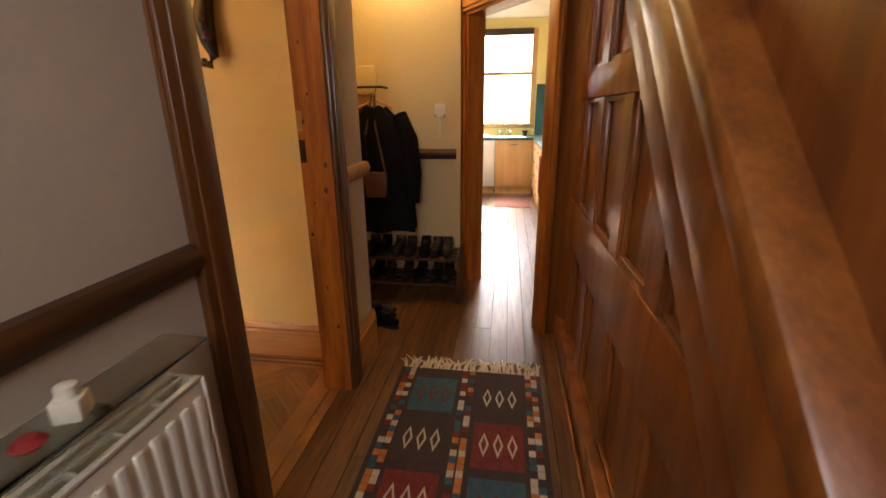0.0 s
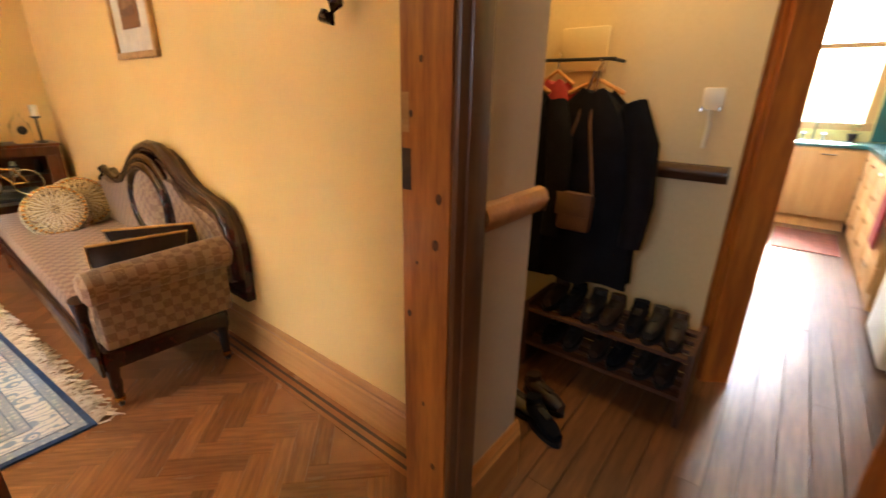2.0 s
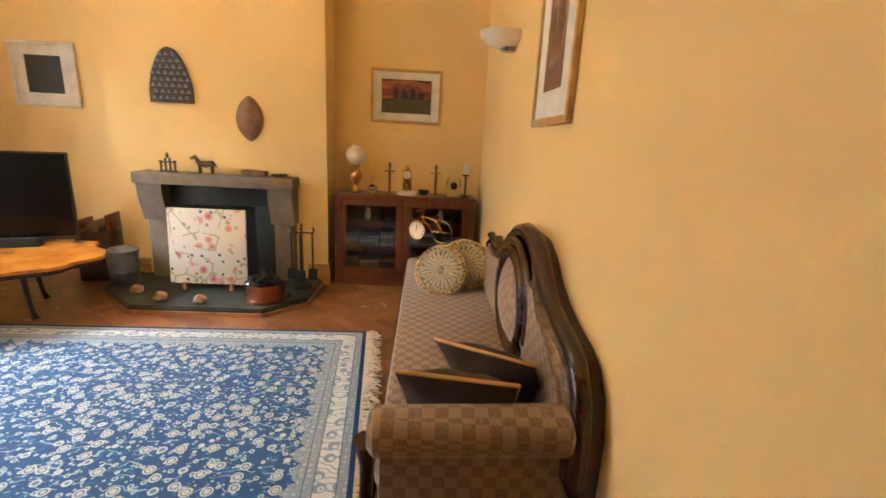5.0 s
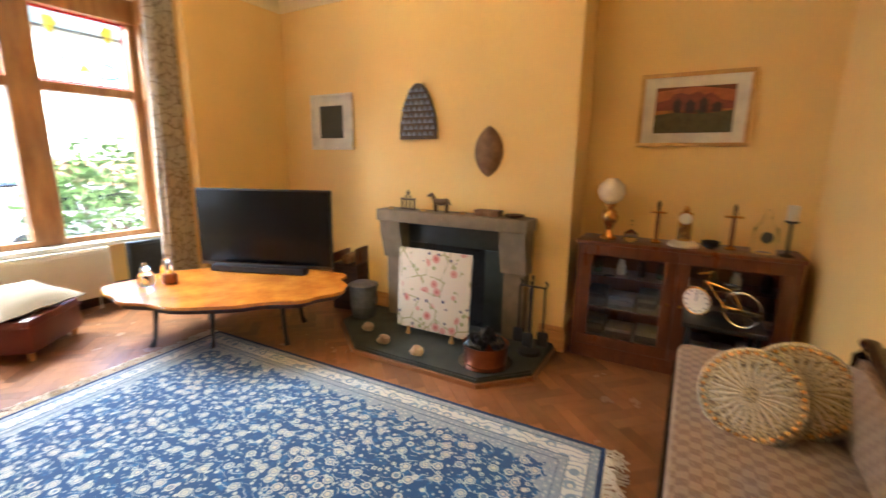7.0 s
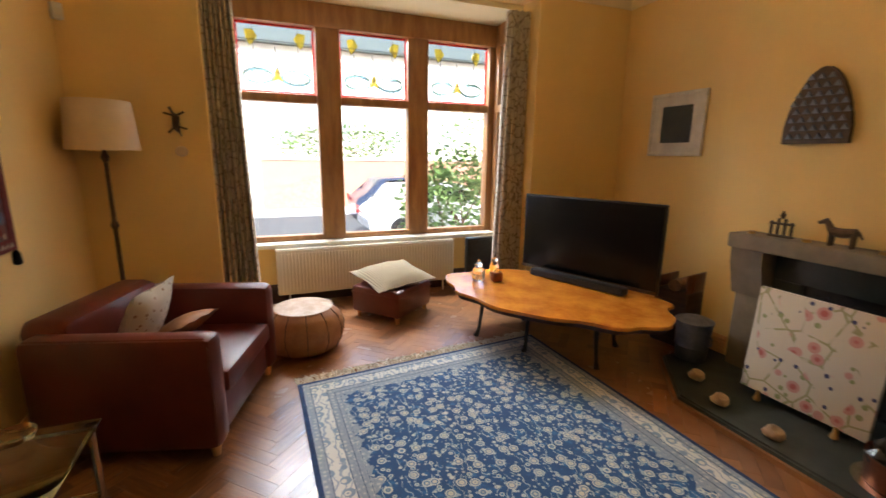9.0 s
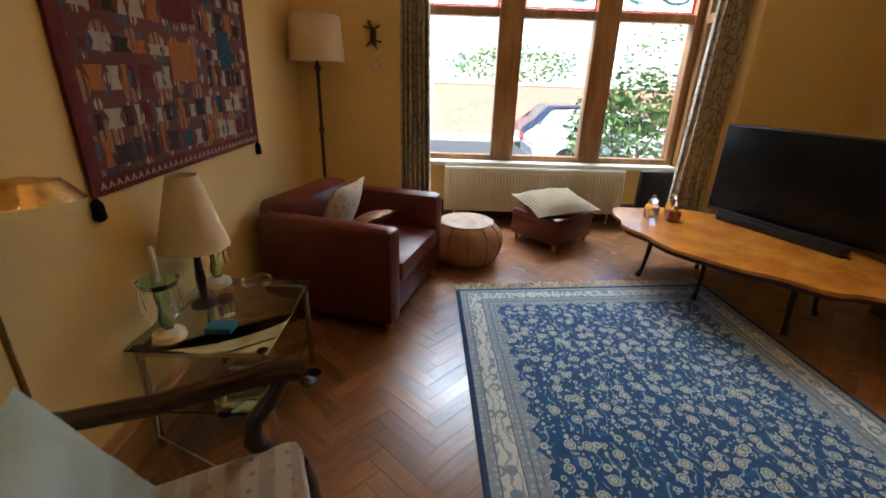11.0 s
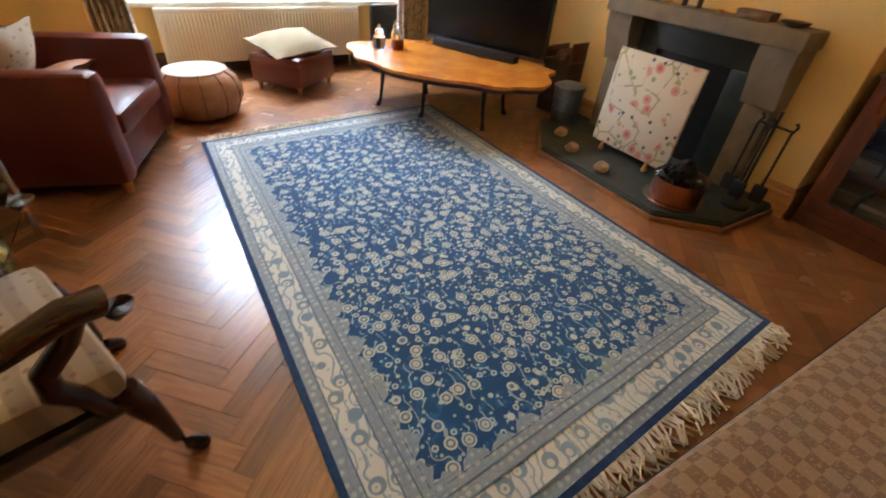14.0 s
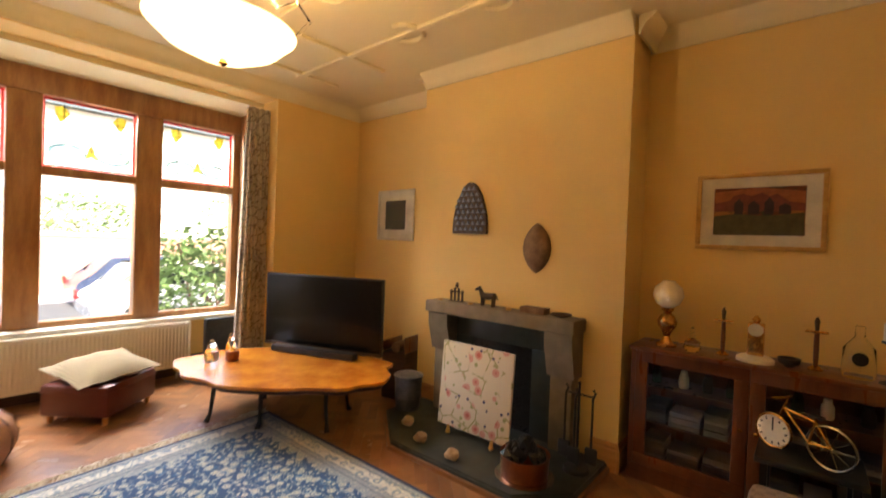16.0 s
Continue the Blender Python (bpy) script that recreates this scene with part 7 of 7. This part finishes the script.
def shrub(x, y, z, rx, rz, n, seed, nm="hedge"):
    r = random.Random(seed)
    t = thing(nm, "leafy green garden hedge outside the window", "hedge", pose(x, y, z))
    for k in range(5):
        part("stem", tube(B(), [(r.uniform(-rx, rx) * 0.4, 0, 0), (r.uniform(-rx, rx) * 0.7, r.uniform(-0.2, 0.2), rz * 0.9)], [0.03, 0.01], 6), M["bark"], t)
    vs, fs = [], []
    for k in range(n):
        u = Vector((r.gauss(0, 1), r.gauss(0, 1), r.gauss(0, 1))).normalized() * r.uniform(0.55, 1.05)
        p = Vector((u.x * rx, u.y * rx * 0.6, rz * 0.5 + u.z * rz * 0.55 * (1 + 0.3 * noise.noise(u * 3))))
        d = Vector((r.gauss(0, 1), r.gauss(0, 1), r.gauss(0, 0.6))).normalized() * r.uniform(0.05, 0.11)
        e = d.orthogonal().normalized() * d.length * 0.5
        q = len(vs)
        vs += [p - d, p + e, p + d, p - e]
        fs.append((q, q + 1, q + 2, q + 3))
    me = bpy.data.meshes.new("crown")
    me.from_pydata([tuple(v) for v in vs], [], fs)
    me.materials.append(M["leaf"])
    o = new("crown", me)
    o.parent = t
    o["kind"] = "stuff"


shrub(-0.6, -10.0, -0.65, 1.3, 2.2, 2600, 1)
shrub(-3.2, -10.2, -0.65, 1.4, 2.3, 1800, 2)
shrub(0.0, -21.5, 1.3, 3.2, 1.5, 2200, 3)
shrub(-8.0, -21.5, 1.3, 4.0, 2.5, 2200, 4)
shrub(7.5, -22.0, 0.8, 2.5, 3.0, 1800, 5)


def car(x, y, turn, mk, label):
    t = thing("car", label, "car", pose(x, y, -0.63, 0, 0, turn), "parked cars")
    side = [(-2.1, 0.30), (-2.15, 0.65), (-1.95, 0.86), (-1.7, 0.95), (-1.35, 1.40), (0.35, 1.45), (1.05, 0.98), (1.9, 0.86), (2.12, 0.62), (2.1, 0.30)]
    b = slab(B(), side, -0.85, 0.85, pose(0, 0, 0, 90, 0, 0))
    bmesh.ops.bevel(b, geom=b.edges[:], offset=0.05, segments=2, affect='EDGES')
    part("body", b, M[mk], t)
    for s in (-1, 1):
        y0 = s * 0.853
        for xs in ([(-1.25, 1.0), (-1.15, 1.33), (-0.45, 1.36), (-0.45, 1.0)], [(-0.38, 1.0), (-0.38, 1.36), (0.28, 1.36), (0.75, 1.0)]):
            part("side_window", slab(B(), xs, -y0 - 0.003, -y0 + 0.003, pose(0, 0, 0, 90, 0, 0)), M["screen"], t)
        for wx in (-1.3, 1.3):
            w = part("wheel", lathe(B(), [(0.2, -0.1), (0.32, -0.09), (0.32, 0.09), (0.2, 0.1)], 20, pose(wx, s * 0.80, 0.32, 90, 0, 0)), M["plastic"], t)
            part("rim", lathe(B(), [(0.19, -0.105), (0.19, 0.105)], 14, pose(wx, s * 0.80, 0.32, 90, 0, 0)), M["chrome"], w)
    part("tail_light", cube(B(), -2.17, -2.12, 0.5, 0.8, 0.62, 0.82, None, 0.01), M["red_glass"], t)


car(-1.6, -16.4, 180, "car", "dark blue estate car parked across the street")
car(-1.2, -12.6, 180, "silver", "silver car parked at the near kerb")
car(6.0, -15.8, 180, "silver", "silver car parked along the street")
t = thing("house", "pale rendered terrace house across the street", "house", pose(-3, -30, -0.652))
part("wall", cube(B(), -14, 14, -4, 0, 0, 8.35), mat("pale_render", (0.50, 0.46, 0.41), (0.43, 0.40, 0.35), rough=0.9, scale=2), t)
part("roof", slab(B(), [(-4.5, 8.36), (0.5, 8.36), (-2, 10.8)], -14.3, 14.3, Matrix(((0, 0, 1, 0), (1, 0, 0, 0), (0, 1, 0, 0), (0, 0, 0, 1)))), M["slate"], t)
far_pane = mat("far_window_pane", (0.30, 0.33, 0.36), rough=0.15, bump=0.0)
for k in range(8):
    for z in (2.6, 5.5):
        w = part("window", ring_frame(B(), 1.3, 1.7, 0.1, 0.12, Matrix.Translation((-12 + k * 3.4, 0.03, z + 0.85))), M["white"], t)
        part("pane", cube(B(), -12 + k * 3.4 - 0.55, -12 + k * 3.4 + 0.55, 0.01, 0.03, z + 0.1, z + 1.6), far_pane, w)


# ---- floors laid piece by piece ----
def in_room(x, y):
    return (-0.36 < x < WX - 0.10 and WY + 0.02 < y < WS - 0.14) or (0.75 < x < 3.5 and -5.95 < y <= WY + 0.02)


floor_parquet = tagged(put("parquet_floor", cube(B(), -0.38, WX + 0.05, -5.99, WS, -0.012, -0.006), M["parquet_r"], False), "oak herringbone parquet floor with a dark inlaid border", "floor", "", "structure")
LW, LL = 0.078, 0.312
pb = cube(B(), -LL / 2 + 0.0006, LL / 2 - 0.0006, -LW / 2 + 0.0006, LW / 2 - 0.0006, -0.008, 0.0, None, 0.0)
block_me = bpy.data.meshes.new("parquet_block")
pb.to_mesh(block_me); pb.free()
block_me.materials.append(M["parquet"])
far_v, far_f = [], []
rng = random.Random(4)
made = 0
c45 = math.sqrt(0.5)
for i in range(-75, 75):
    for j in range(-12, 12):
        for turn in (0, 1):
            u0 = LW * (i + 4 * j + (2 if turn == 0 else 4.5))
            v0 = LW * (i - 4 * j + (0.5 if turn == 0 else -1))
            x, y = 2.6 + (u0 - v0) * c45, -2.0 + (u0 + v0) * c45
            if not in_room(x, y):
                continue
            a = radians(45) + (0 if turn == 0 else radians(90))
            near = x > 2.9 and -4.0 < y < -0.4
            if near and made < 300:
                ob = new("parquet_block", block_me)
                ob.parent = floor_parquet
                ob.location = (x, y, rng.uniform(-0.0006, 0.0006))
                ob.rotation_euler = (0, 0, a)
                made += 1
            else:
                k = len(far_v)
                for sx, sy in ((-1, -1), (1, -1), (1, 1), (-1, 1)):
                    px, py = sx * (LL / 2 - 0.0006), sy * (LW / 2 - 0.0006)
                    far_v.append((x + px * math.cos(a) - py * math.sin(a), y + px * math.sin(a) + py * math.cos(a), 0.0))
                    far_v.append((far_v[-1][0], far_v[-1][1], -0.006))
                far_f += [(k, k + 2, k + 4, k + 6), (k, k + 1, k + 3, k + 2), (k + 2, k + 3, k + 5, k + 4), (k + 4, k + 5, k + 7, k + 6), (k + 6, k + 7, k + 1, k)]
fm = bpy.data.meshes.new("parquet_rest")
fm.from_pydata(far_v, [], far_f)
fm.materials.append(M["parquet_r"])
rest = new("parquet_rest", fm)
rest.parent = floor_parquet
rest["kind"] = "stuff"
# straight border boards with two dark inlay lines
for x0, x1, y0, y1 in ((-0.37, WX, WS - 0.12, WS - 0.022), (WX - 0.10, WX - 0.002, WY, WS - 0.121)):
    b = cube(B(), x0, x1, y0, y1, -0.008, 0.001)
    part("border_board", b, M["parquet_r"], floor_parquet)
for dy in (0.045, 0.085):
    part("inlay", cube(B(), -0.36, WX - 0.1, WS - dy - 0.014, WS - dy, 0.0, 0.002), M["dark"], floor_parquet, "dark inlaid strip")

hall_floor = tagged(put("hall_floor", cube(B(), WX + 0.05, 6.5, -3.6, 5.48, -0.012, -0.008), M["joint"], False), "stained pine floorboards running from hall to kitchen", "floor", "", "structure")
for k in range(20):
    x = WX + 0.055 + k * 0.105
    y = -3.6 + rng.uniform(0, 1.2)
    y0 = -3.6
    while y0 < 5.48:
        y1 = min(5.48, y)
        b = cube(B(), x + 0.0028, x + 0.1022, y0 + 0.001, y1 - 0.001, -0.01, rng.uniform(-0.001, 0.001))
        part("floorboard", b, M["boards"], hall_floor)
        y0, y = y1, y1 + rng.uniform(1.8, 3.2)
for k in range(7):
    part("floorboard", cube(B(), 3.702 + k * 0.105, 3.805 + k * 0.105, WE, CW, -0.01, 0.0), M["boards"], hall_floor)
